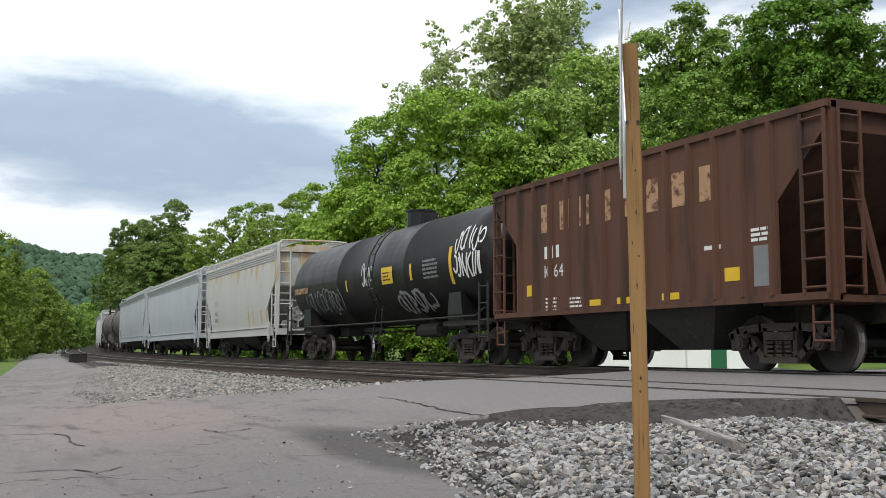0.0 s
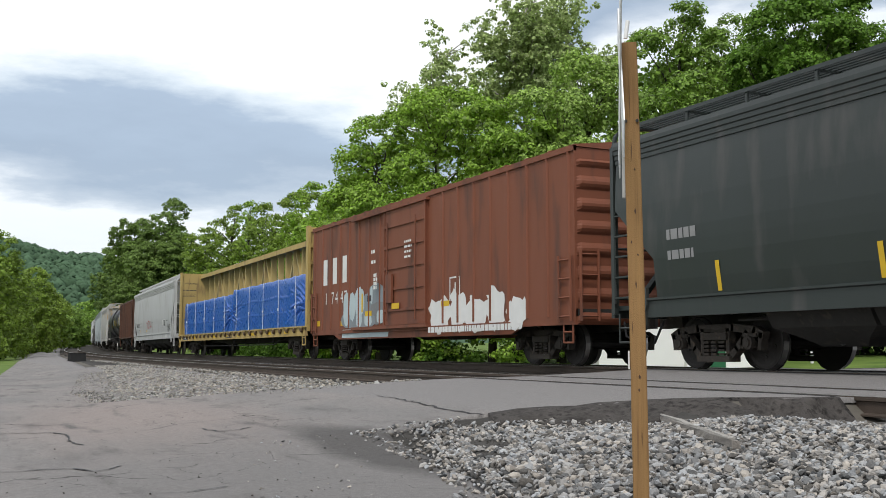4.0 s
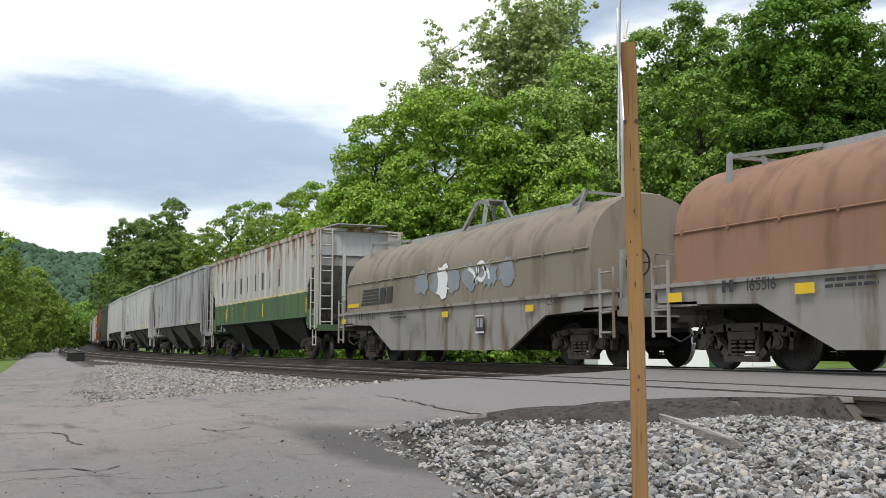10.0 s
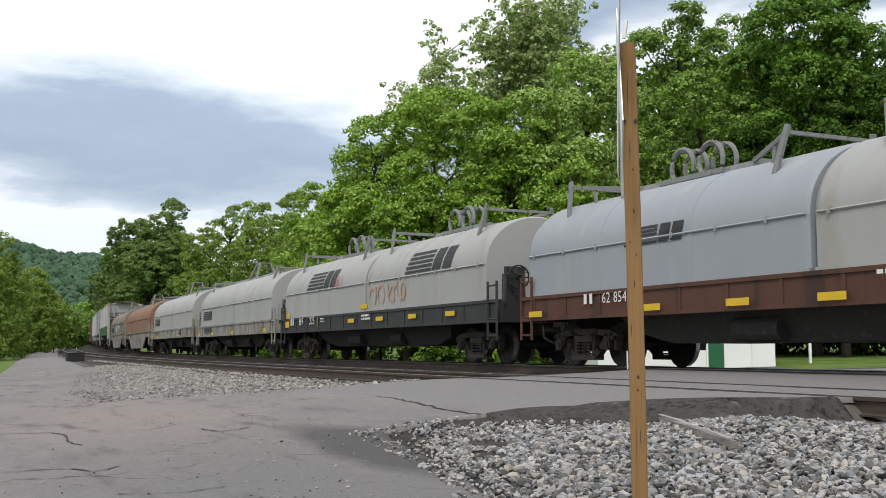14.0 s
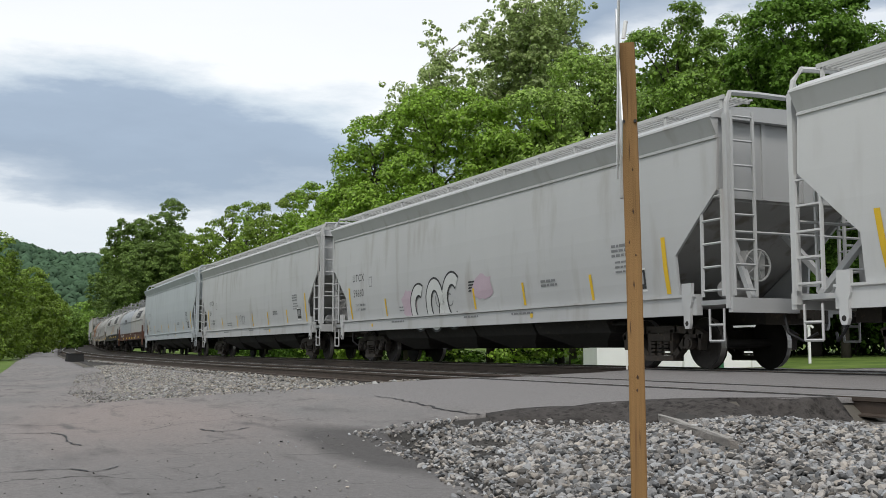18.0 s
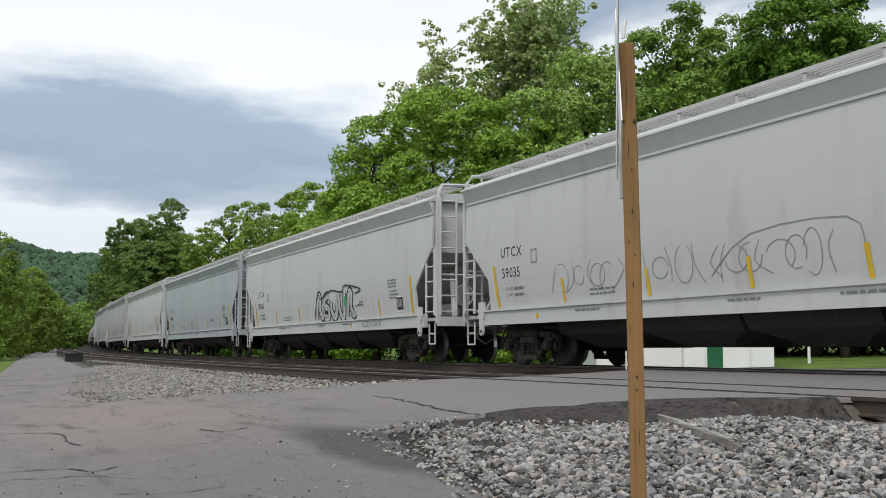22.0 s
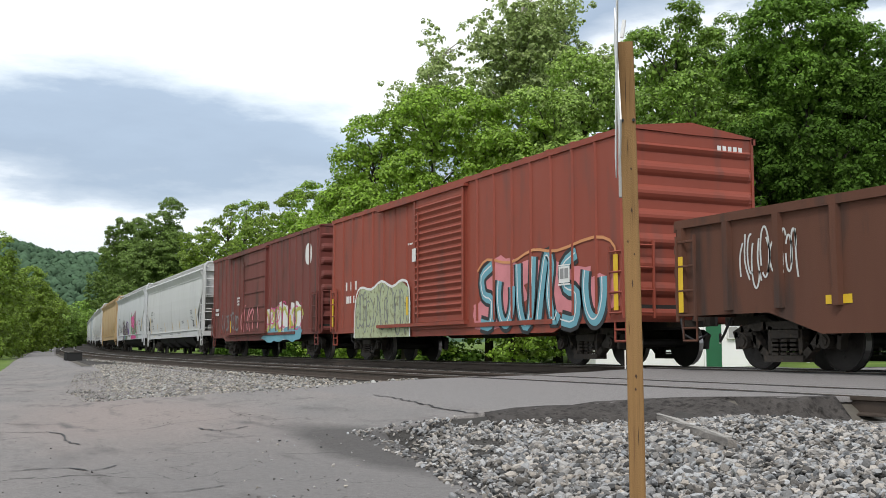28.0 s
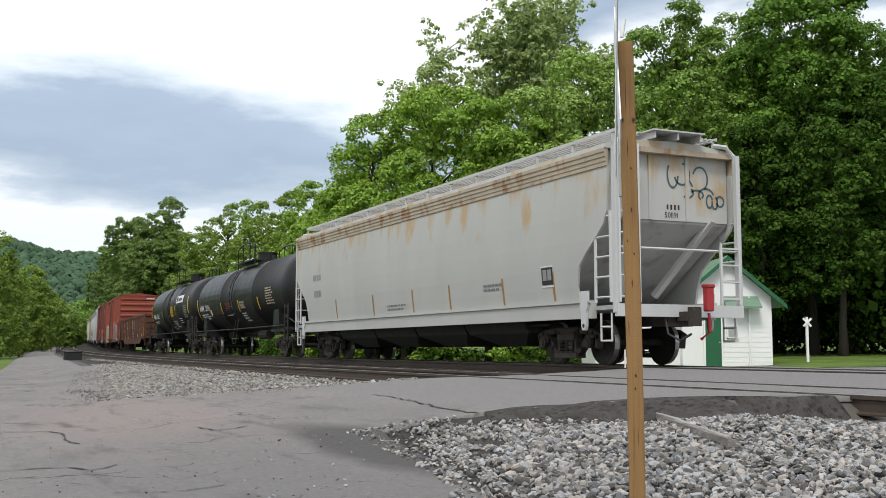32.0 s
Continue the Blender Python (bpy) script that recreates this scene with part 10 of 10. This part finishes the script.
# ---------------------------------------------------------------- things beside the crossing


def crossbuck_post():
    post = tagged(new("crossing_sign"), "back of a crossbuck sign on a squared yellow-brown timber post", "crossing sign")
    x, y = -4.86, 3.437
    post.matrix_basis = pose(x, y, 0, 0, 0, -35.25)
    zb, zt, w = land(4.86, 3.437) - 0.3, 1.965, 0.0432
    bm = B()
    g = random.Random(3)
    loops = []
    for i in range(15):
        z = zb + (zt - zb) * i / 14
        lean = -0.028 * (z - zb) / (zt - zb)
        bow = 0.008 * math.sin(3.0 * i / 14)
        c = 0.006
        loops.append([(a + g.uniform(-0.001, 0.001), b + lean + bow + g.uniform(-0.001, 0.001), z) for a, b in
                      ((-w + c, -w), (w - c, -w), (w, -w + c), (w, w - c), (w - c, w), (-w + c, w), (-w, w - c), (-w, -w + c))])
    rings(bm, loops)
    bmesh.ops.recalc_face_normals(bm, faces=bm.faces[:])
    part("post", bm, "post_wood", post)
    # checks and bolts on the face towards the road (local +x faces the camera)
    for z, b, hgt, wd in ((0.62, 0.006, 0.05, 0.004), (1.02, 0.012, 0.035, 0.005), (1.36, 0.0, 0.14, 0.0022), (1.66, -0.004, 0.30, 0.002), (1.25, 0.015, 0.018, 0.005), (0.12, 0.012, 0.028, 0.007),
                          (0.05, 0.008, 0.02, 0.006), (0.85, -0.012, 0.022, 0.004), (0.38, -0.018, 0.10, 0.0022), (-0.2, 0.016, 0.12, 0.0025), (0.78, 0.02, 0.016, 0.005)):
        bm = B()
        lean = -0.028 * (z - zb) / (zt - zb)
        rings(bm, [[(w + 0.001, b + lean + wd * 0.4, z - hgt / 2), (w + 0.001, b + lean + wd, z), (w + 0.001, b + lean, z + hgt / 2), (w + 0.001, b + lean - wd, z)],
                   [(w + 0.003, b + lean + wd * 0.3, z - hgt / 2), (w + 0.003, b + lean + wd * 0.8, z), (w + 0.003, b + lean, z + hgt / 2), (w + 0.003, b + lean - wd * 0.8, z)]])
        part("check", bm, "knot", post, "dark drying crack in the timber")
    for b in (-0.03, 0.032):
        bm = B()
        tube(bm, [(w, b - 0.02, 1.52), (w + 0.012, b - 0.02, 1.52)], 0.009, 8)
        part("bolt", bm, "hose", post)
    # two crossed blades beyond the post, seen on edge
    for ang in (45, -45):
        bm = B()
        box(bm, -0.61, 0.61, -0.0035, 0.0035, -0.115, 0.115)
        bl = part("blade", bm, "sign_white", post, "white sheet-metal crossbuck blade seen on edge")
        bl.matrix_basis = pose(-0.015, -0.078 + (0.005 if ang > 0 else 0), 1.78) @ pose(0, 0, 0, 0, 0, 2.3) @ pose(0, 0, 0, 0, ang, 0)
    bm = B()
    box(bm, -0.02, 0.02, -0.075, -0.058, 1.1, 1.95)
    part("bracket", bm, "metal_grey", post)
    bm = B()
    box(bm, -0.004, 0.004, -0.058, -0.050, 0.16, 0.26)
    part("reflector_strip", bm, "sign_white", post, "white reflective strip on the post's edge")
    bm = B()
    tube(bm, [(0, -0.045, 2.0), (0.0, -0.03, 2.10)], 0.012, 6)
    part("cap_tip", bm, "sign_white", post)


crossbuck_post()


def old_timber():
    t = tagged(new("timber_plank"), "weathered grey split timber lying on the gravel", "plank")
    a, b = Vector((-7.65, 5.65, land(7.65, 5.65) + 0.045)), Vector((-5.78, 4.86, land(5.78, 4.86) + 0.075))
    d = (b - a).normalized()
    side = d.cross(Vector((0, 0, 1))).normalized()
    up = side.cross(d)
    rnd = random.Random(8)
    for off, w, hh, z, n0, n1 in ((0.0, 0.030, 0.050, 0.0, 0.0, 1.0), (0.006, 0.020, 0.014, 0.034, 0.0, 0.97)):
        bm = B()
        loops = []
        for i in range(9):
            c = a.lerp(b, n0 + (n1 - n0) * i / 8) + side * off + up * z
            loops.append([c + side * (sx * w + rnd.uniform(-0.006, 0.006)) + up * (sz * hh / 2 + rnd.uniform(-0.005, 0.005)) for sx, sz in ((-1, -1), (1, -1), (1, 1), (-1, 1))])
        rings(bm, loops)
        bmesh.ops.recalc_face_normals(bm, faces=bm.faces[:])
        part("split_board", bm, "old_wood" if z == 0 else "old_paint", t)


old_timber()


def white_house():
    hs = tagged(new("house"), "small white clapboard house with green door and roof trim", "house")
    gz = land(31.0, 23.6) - 0.1
    hs.matrix_basis = pose(-30.86, 23.78, gz, 0, 0, 65.1)
    E = 2.25 - gz - 0.12

    def walls(x0, x1, y0, y1, z1, gable, holes=()):
        bm = B()
        zs = z1
        pts = [(x0, 0), (x1, 0), (x1, zs), ((x0 + x1) / 2, zs + gable), (x0, zs)] if gable else [(x0, 0), (x1, 0), (x1, zs), (x0, zs)]
        rings(bm, [[(x, y0, z) for x, z in pts], [(x, y1, z) for x, z in pts]])
        bmesh.ops.recalc_face_normals(bm, faces=bm.faces[:])
        return part("wall", bm, "house_white", hs)

    walls(0.05, 3.24, 0.0, 5.0, E, 1.35)
    walls(-2.98, 0.05, 0.35, 4.0, E - 0.35, 0)
    # clapboards on the front
    for i in range(14):
        z = 0.12 + i * (E - 0.15) / 14
        bm = B()
        rings(bm, [[(x, -0.002, z), (x, -0.010, z), (x, -0.004, z + (E - 0.15) / 14), (x, 0.0, z + (E - 0.15) / 14)] for x in (1.5, 3.22)])
        part("clapboard", bm, "house_white", hs)
    for sg, xa in ((-1, 0.05), (1, 3.24)):
        bm = B()
        xm, zt = 1.645, E + 1.35
        x1 = xa + sg * 0.45
        z1 = E - 0.45 * 1.35 / 1.6
        rings(bm, [[(xm, y, zt + 0.10), (x1, y, z1 + 0.10), (x1, y, z1 + 0.02), (xm, y, zt + 0.02)] for y in (-0.35, 5.3)])
        bmesh.ops.recalc_face_normals(bm, faces=bm.faces[:])
        part("roof", bm, "roof_green", hs, "pale green metal roof slope")
        bm = B()
        rings(bm, [[(xm, y, zt + 0.09), (x1, y, z1 + 0.09), (x1, y, z1 - 0.06), (xm, y, zt - 0.06)] for y in (-0.37, -0.33)])
        bmesh.ops.recalc_face_normals(bm, faces=bm.faces[:])
        part("rake_board", bm, "house_green", hs)
    bm = B()
    rings(bm, [[(x, -0.05, E - 0.42), (x, -0.05, E - 0.36), (x, 4.2, E + 0.15), (x, 4.2, E + 0.09)] for x in (-3.2, 0.05)])
    bmesh.ops.recalc_face_normals(bm, faces=bm.faces[:])
    part("roof", bm, "roof_green", hs, "pale green lean-to roof")
    bm = B()
    box(bm, 0.86, 1.42, -0.06, 0.0, 0.05, 2.0)
    d = part("door", bm, "house_green", hs, "dark green door")
    for x0, x1 in ((0.80, 0.86), (1.42, 1.48)):
        bm = B()
        box(bm, x0, x1, -0.08, 0.0, 0.0, 2.06)
        part("door_frame", bm, "house_white", hs)
    bm = B()
    tube(bm, [(1.36, -0.06, 1.0), (1.36, -0.10, 1.0)], 0.03, 8)
    part("door_knob", bm, "metal_grey", d)
    bm = B()
    box(bm, 1.62, 2.02, -0.12, -0.02, 1.15, 1.6)
    part("meter_box", bm, "house_white", hs)
    bm = B()
    box(bm, 1.66, 1.98, -0.125, -0.121, 1.19, 1.56)
    part("meter_face", bm, "metal_grey", hs)
    bm = B()
    tube(bm, [(2.42, -0.08, 0.0), (2.42, -0.08, E)], 0.04, 8)
    part("downpipe", bm, "house_white", hs)
    bm = B()
    rings(bm, [[(1.5, -0.55, E - 0.35), (1.5, -0.02, E + 0.02), (1.5, -0.02, E - 0.05), (1.5, -0.55, E - 0.42)], [(2.75, -0.55, E - 0.35), (2.75, -0.02, E + 0.02), (2.75, -0.02, E - 0.05), (2.75, -0.55, E - 0.42)]])
    bmesh.ops.recalc_face_normals(bm, faces=bm.faces[:])
    part("awning", bm, "roof_green", hs, "small green metal awning")
    # garden things by the wall
    gr = tagged(new("garden_grill"), "small dark kettle grill standing by the house", "grill")
    gr.matrix_basis = pose(-30.5, 25.3, land(30.5, 25.3))
    bm = B()
    bmesh.ops.create_uvsphere(bm, u_segments=12, v_segments=8, radius=0.24, matrix=Matrix.Translation((0, 0, 0.42)))
    part("kettle", bm, "bin_dark", gr, smooth=True)
    for a in (0, 2.1, 4.2):
        bm = B()
        tube(bm, [(0.1 * math.cos(a), 0.1 * math.sin(a), 0.3), (0.28 * math.cos(a), 0.28 * math.sin(a), 0.0)], 0.02, 5)
        part("leg", bm, "bin_dark", gr)


white_house()


def far_crossbuck(x, y, h, label):
    c = tagged(new("crossing_sign"), label, "crossing sign")
    c.matrix_basis = pose(x, y, land(-x, y) - 0.05, 0, 0, 65)
    bm = B()
    box(bm, -0.045, 0.045, -0.045, 0.045, 0, h)
    part("post", bm, "sign_white", c)
    for ang in (45, -45):
        bm = B()
        box(bm, -0.21, 0.21, -0.07, -0.05 if ang > 0 else -0.055, -0.04, 0.04)
        b = part("blade", bm, "sign_white", c)
        b.matrix_basis = pose(0, 0 if ang > 0 else -0.022, h - 0.2, 0, ang, 0)


far_crossbuck(-30.5, 29.3, 1.72, "small white crossbuck post on the far side of the line")


def wayside():
    s = tagged(new("road_sign"), "small white sign on a thin post beside the access road", "road sign")
    s.matrix_basis = pose(-136.0, 13.2, land(136, 13.2), 0, 0, 80)
    bm = B()
    box(bm, -0.03, 0.03, -0.03, 0.03, 0, 1.5)
    part("post", bm, "metal_grey", s)
    bm = B()
    box(bm, -0.35, 0.35, -0.05, -0.03, 1.1, 1.55)
    part("plate", bm, "sign_white", s)
    for x, y, w, h, lab in ((-140.0, 10.9, 0.7, 1.0, "pale utility cabinet beside the access road"), (-122.0, 3.6, 0.7, 0.7, "pale utility cabinet in the weeds")):
        c = tagged(new("utility_cabinet"), lab, "cabinet")
        c.matrix_basis = pose(x, y, land(-x, y) - 0.05)
        bm = B()
        box(bm, -w / 2, w / 2, -w / 2, w / 2, 0, h)
        bmesh.ops.bevel(bm, geom=bm.edges[:], offset=0.04, segments=1, affect="EDGES")
        part("body", bm, "sign_white", c)
        bm = B()
        box(bm, w / 2, w / 2 + 0.02, -w / 2 + 0.06, w / 2 - 0.06, 0.08, h - 0.08)
        part("door", bm, "metal_grey", c)
    k = tagged(new("track_box"), "low dark sloping steel box beside the near track", "track box")
    p = along(61.0, 6.1)
    k.matrix_basis = pose(p.x, p.y, land(-p.x, p.y) - 0.05)
    bm = B()
    rings(bm, [[(-0.8, y, 0), (0.9, y, 0), (0.6, y, 0.46), (-0.4, y, 0.46)] for y in (-0.4, 0.4)])
    bmesh.ops.recalc_face_normals(bm, faces=bm.faces[:])
    part("body", bm, "bin_dark", k)
    bm = B()
    box(bm, -0.42, 0.62, -0.42, 0.42, 0.46, 0.50)
    part("lid", bm, "bin_dark", k)


wayside()

# ---------------------------------------------------------------- gravel
NEAR = [(4.3, 2.6), (5.9, 3.3), (7.2, 3.75), (7.4, 4.6), (5.6, 5.0), (4.4, 3.8)]
VIEW = [(1.6, 1.1), (4.2, 2.2), (5.7, 3.15), (6.5, 3.35), (7.3, 3.55), (8.0, 3.75), (8.6, 3.8), (8.95, 4.0), (8.75, 4.4), (8.5, 4.75), (8.28, 5.05), (8.05, 5.3), (7.6, 5.55), (7.3, 5.8), (7.15, 6.2), (7.0, 6.6), (6.9, 6.9), (3.0, 7.0)]
DIRT = ((8.0, 4.15, 0.36, 0.13), (7.45, 3.88, 0.30, 0.09), (6.75, 3.62, 0.28, 0.08), (6.1, 3.38, 0.25, 0.08), (8.35, 3.9, 0.2, 0.07))
heap = stones("gravel", VIEW, 25000, 0.050, 0.012, None, 12, holes=DIRT)
tagged(heap, "crushed grey stones heaped beside the crossing", "gravel", kind="stuff")
tagged(stones("gravel", [(5.0, 2.3), (6.2, 3.0), (7.3, 3.25), (8.4, 3.45), (9.5, 3.45), (9.5, 3.95), (9.1, 4.4), (8.6, 4.2), (8.0, 3.9), (6.6, 3.5), (5.4, 3.1)], 850, 0.042, 0.018, None, 13), "scattered crushed stones at the gravel's thin edge", "gravel", kind="stuff")
tagged(stones("gravel", [p for p in SHOULDER if p[0] < 60], 8600, 0.062, 0.012, None, 14, mat="stone_pale"), "pale crushed stones on the shoulder of the near track", "gravel", kind="stuff")
tagged(stones("grit", [(4.5, -0.6), (5.2, 1.6), (7.5, 2.6), (12, 3.2), (14, 2.0), (13, 0.2), (8, -1.0)], 200, 0.015, 0.016, None, 25, mat="asphalt_lump"), "loose grit strewn on the worn asphalt", "grit", kind="stuff")
tagged(stones("gravel_dirt", [(8.9, 3.6), (9.3, 3.8), (9.0, 4.2), (8.0, 4.35), (6.5, 3.75), (5.4, 3.2), (5.3, 2.85), (6.6, 3.2), (8.0, 3.5)], 2600, 0.022, 0.004, None, 19, mat="asphalt_lump"), "dark dirt and crumbs between the stones", "rubble", kind="stuff")
tagged(stones("gravel", [(14.4, 5.3), (14.9, 4.5), (17.2, 4.05), (18.6, 3.4), (19.2, 2.3), (24, 2.5), (36, 4.0), (36, 4.8), (24, 3.6), (20, 3.1), (19.2, 3.9), (17.6, 4.6), (15.4, 5.0)], 1300, 0.036, 0.02, None, 21, mat="stone_pale"), "small stones spilled from the shoulder onto the road", "gravel", kind="stuff")
tagged(stones("gravel_dirt", [(18.9, 3.3), (19.3, 2.4), (25, 2.7), (24, 3.2), (20.5, 3.1), (19.6, 3.5)], 1300, 0.03, 0.012, None, 22, mat="asphalt_lump"), "dark dirt washed over the edge of the shoulder", "rubble", kind="stuff")
tagged(stones("gravel", [(15.8, 6.3), (60, 7.2), (60, 7.7), (15.8, 7.0)], 1800, 0.07, 0.03, None, 15, mat="stone_pale"), "crushed stones along the near rail", "gravel", kind="stuff")
tagged(stones("gravel", [(5.0, 1.7), (6.3, 2.6), (8.4, 3.2), (10.4, 3.4), (10.6, 3.0), (8.6, 2.3), (6.4, 1.5)], 90, 0.026, 0.018, None, 16), "loose stones strewn on the asphalt", "gravel", kind="stuff")


def single_stones():
    """The stones nearest to the road's edge, each by itself, on eight shared shapes."""
    rnd = random.Random(44)
    shapes = []
    for i in range(8):
        bm = B()
        bmesh.ops.create_icosphere(bm, subdivisions=1, radius=1.0)
        for v in bm.verts:
            v.co.x *= 1 + rnd.uniform(-0.42, 0.34)
            v.co.y *= 1 + rnd.uniform(-0.42, 0.34)
            v.co.z *= 0.75 + rnd.uniform(-0.3, 0.25)
        me = bpy.data.meshes.new("stone")
        bm.to_mesh(me)
        bm.free()
        me.materials.append(M["stone_one"])
        shapes.append(me)
    bed = bpy.data.objects["gravel_bed"]
    k = 0
    while k < 300:
        s, y = rnd.uniform(4.3, 7.4), rnd.uniform(2.6, 5.0)
        if inside(NEAR, s, y):
            o = new("stone", shapes[k % 8])
            o.parent = bed
            r = 0.023 * rnd.choice((0.8, 1.0, 1.25, 1.4))
            o.matrix_basis = Matrix.LocRotScale((-s, y, land(s, y) + 0.03 + r * 0.5), Euler((rnd.uniform(-0.6, 0.6), rnd.uniform(-0.6, 0.6), rnd.uniform(0, 6.3))), (r * 1.25, r, r))
            k += 1


single_stones()
for o in (PROTO_WHEEL, PROTO_FRAME, PROTO_BOLSTER):
    bpy.data.objects.remove(o)

# ---------------------------------------------------------------- motion


def run(t):
    """Metres that the train has gone at t seconds: a steady pace that quickens a little at the end."""
    return 18.06 * t + (0.0 if t < 17 else 0.0247 * (t - 17) ** 2)


def motions():
    for car, s0 in TRAIN:
        rows = []
        for t in range(33):
            s = s0 + run(t)
            p = along(s, Y_FAR)
            rows.append((float(t), pose(p.x, p.y, p.z, 0, 0, -math.degrees(heading(s)))))
        walk(car, rows)
    # every wheelset turns alike: one set of keys serves them all
    first = WHEELSETS[0]
    walk(first, [(k / 15.0, Matrix.Rotation(-run(k / 15.0) / 0.457, 4, "Y")) for k in range(481)])
    act, slot = first.animation_data.action, first.animation_data.action_slot
    for w in WHEELSETS[1:]:
        w.rotation_mode = "QUATERNION"
        w.animation_data_create()
        w.animation_data.action, w.animation_data.action_slot = act, slot


motions()
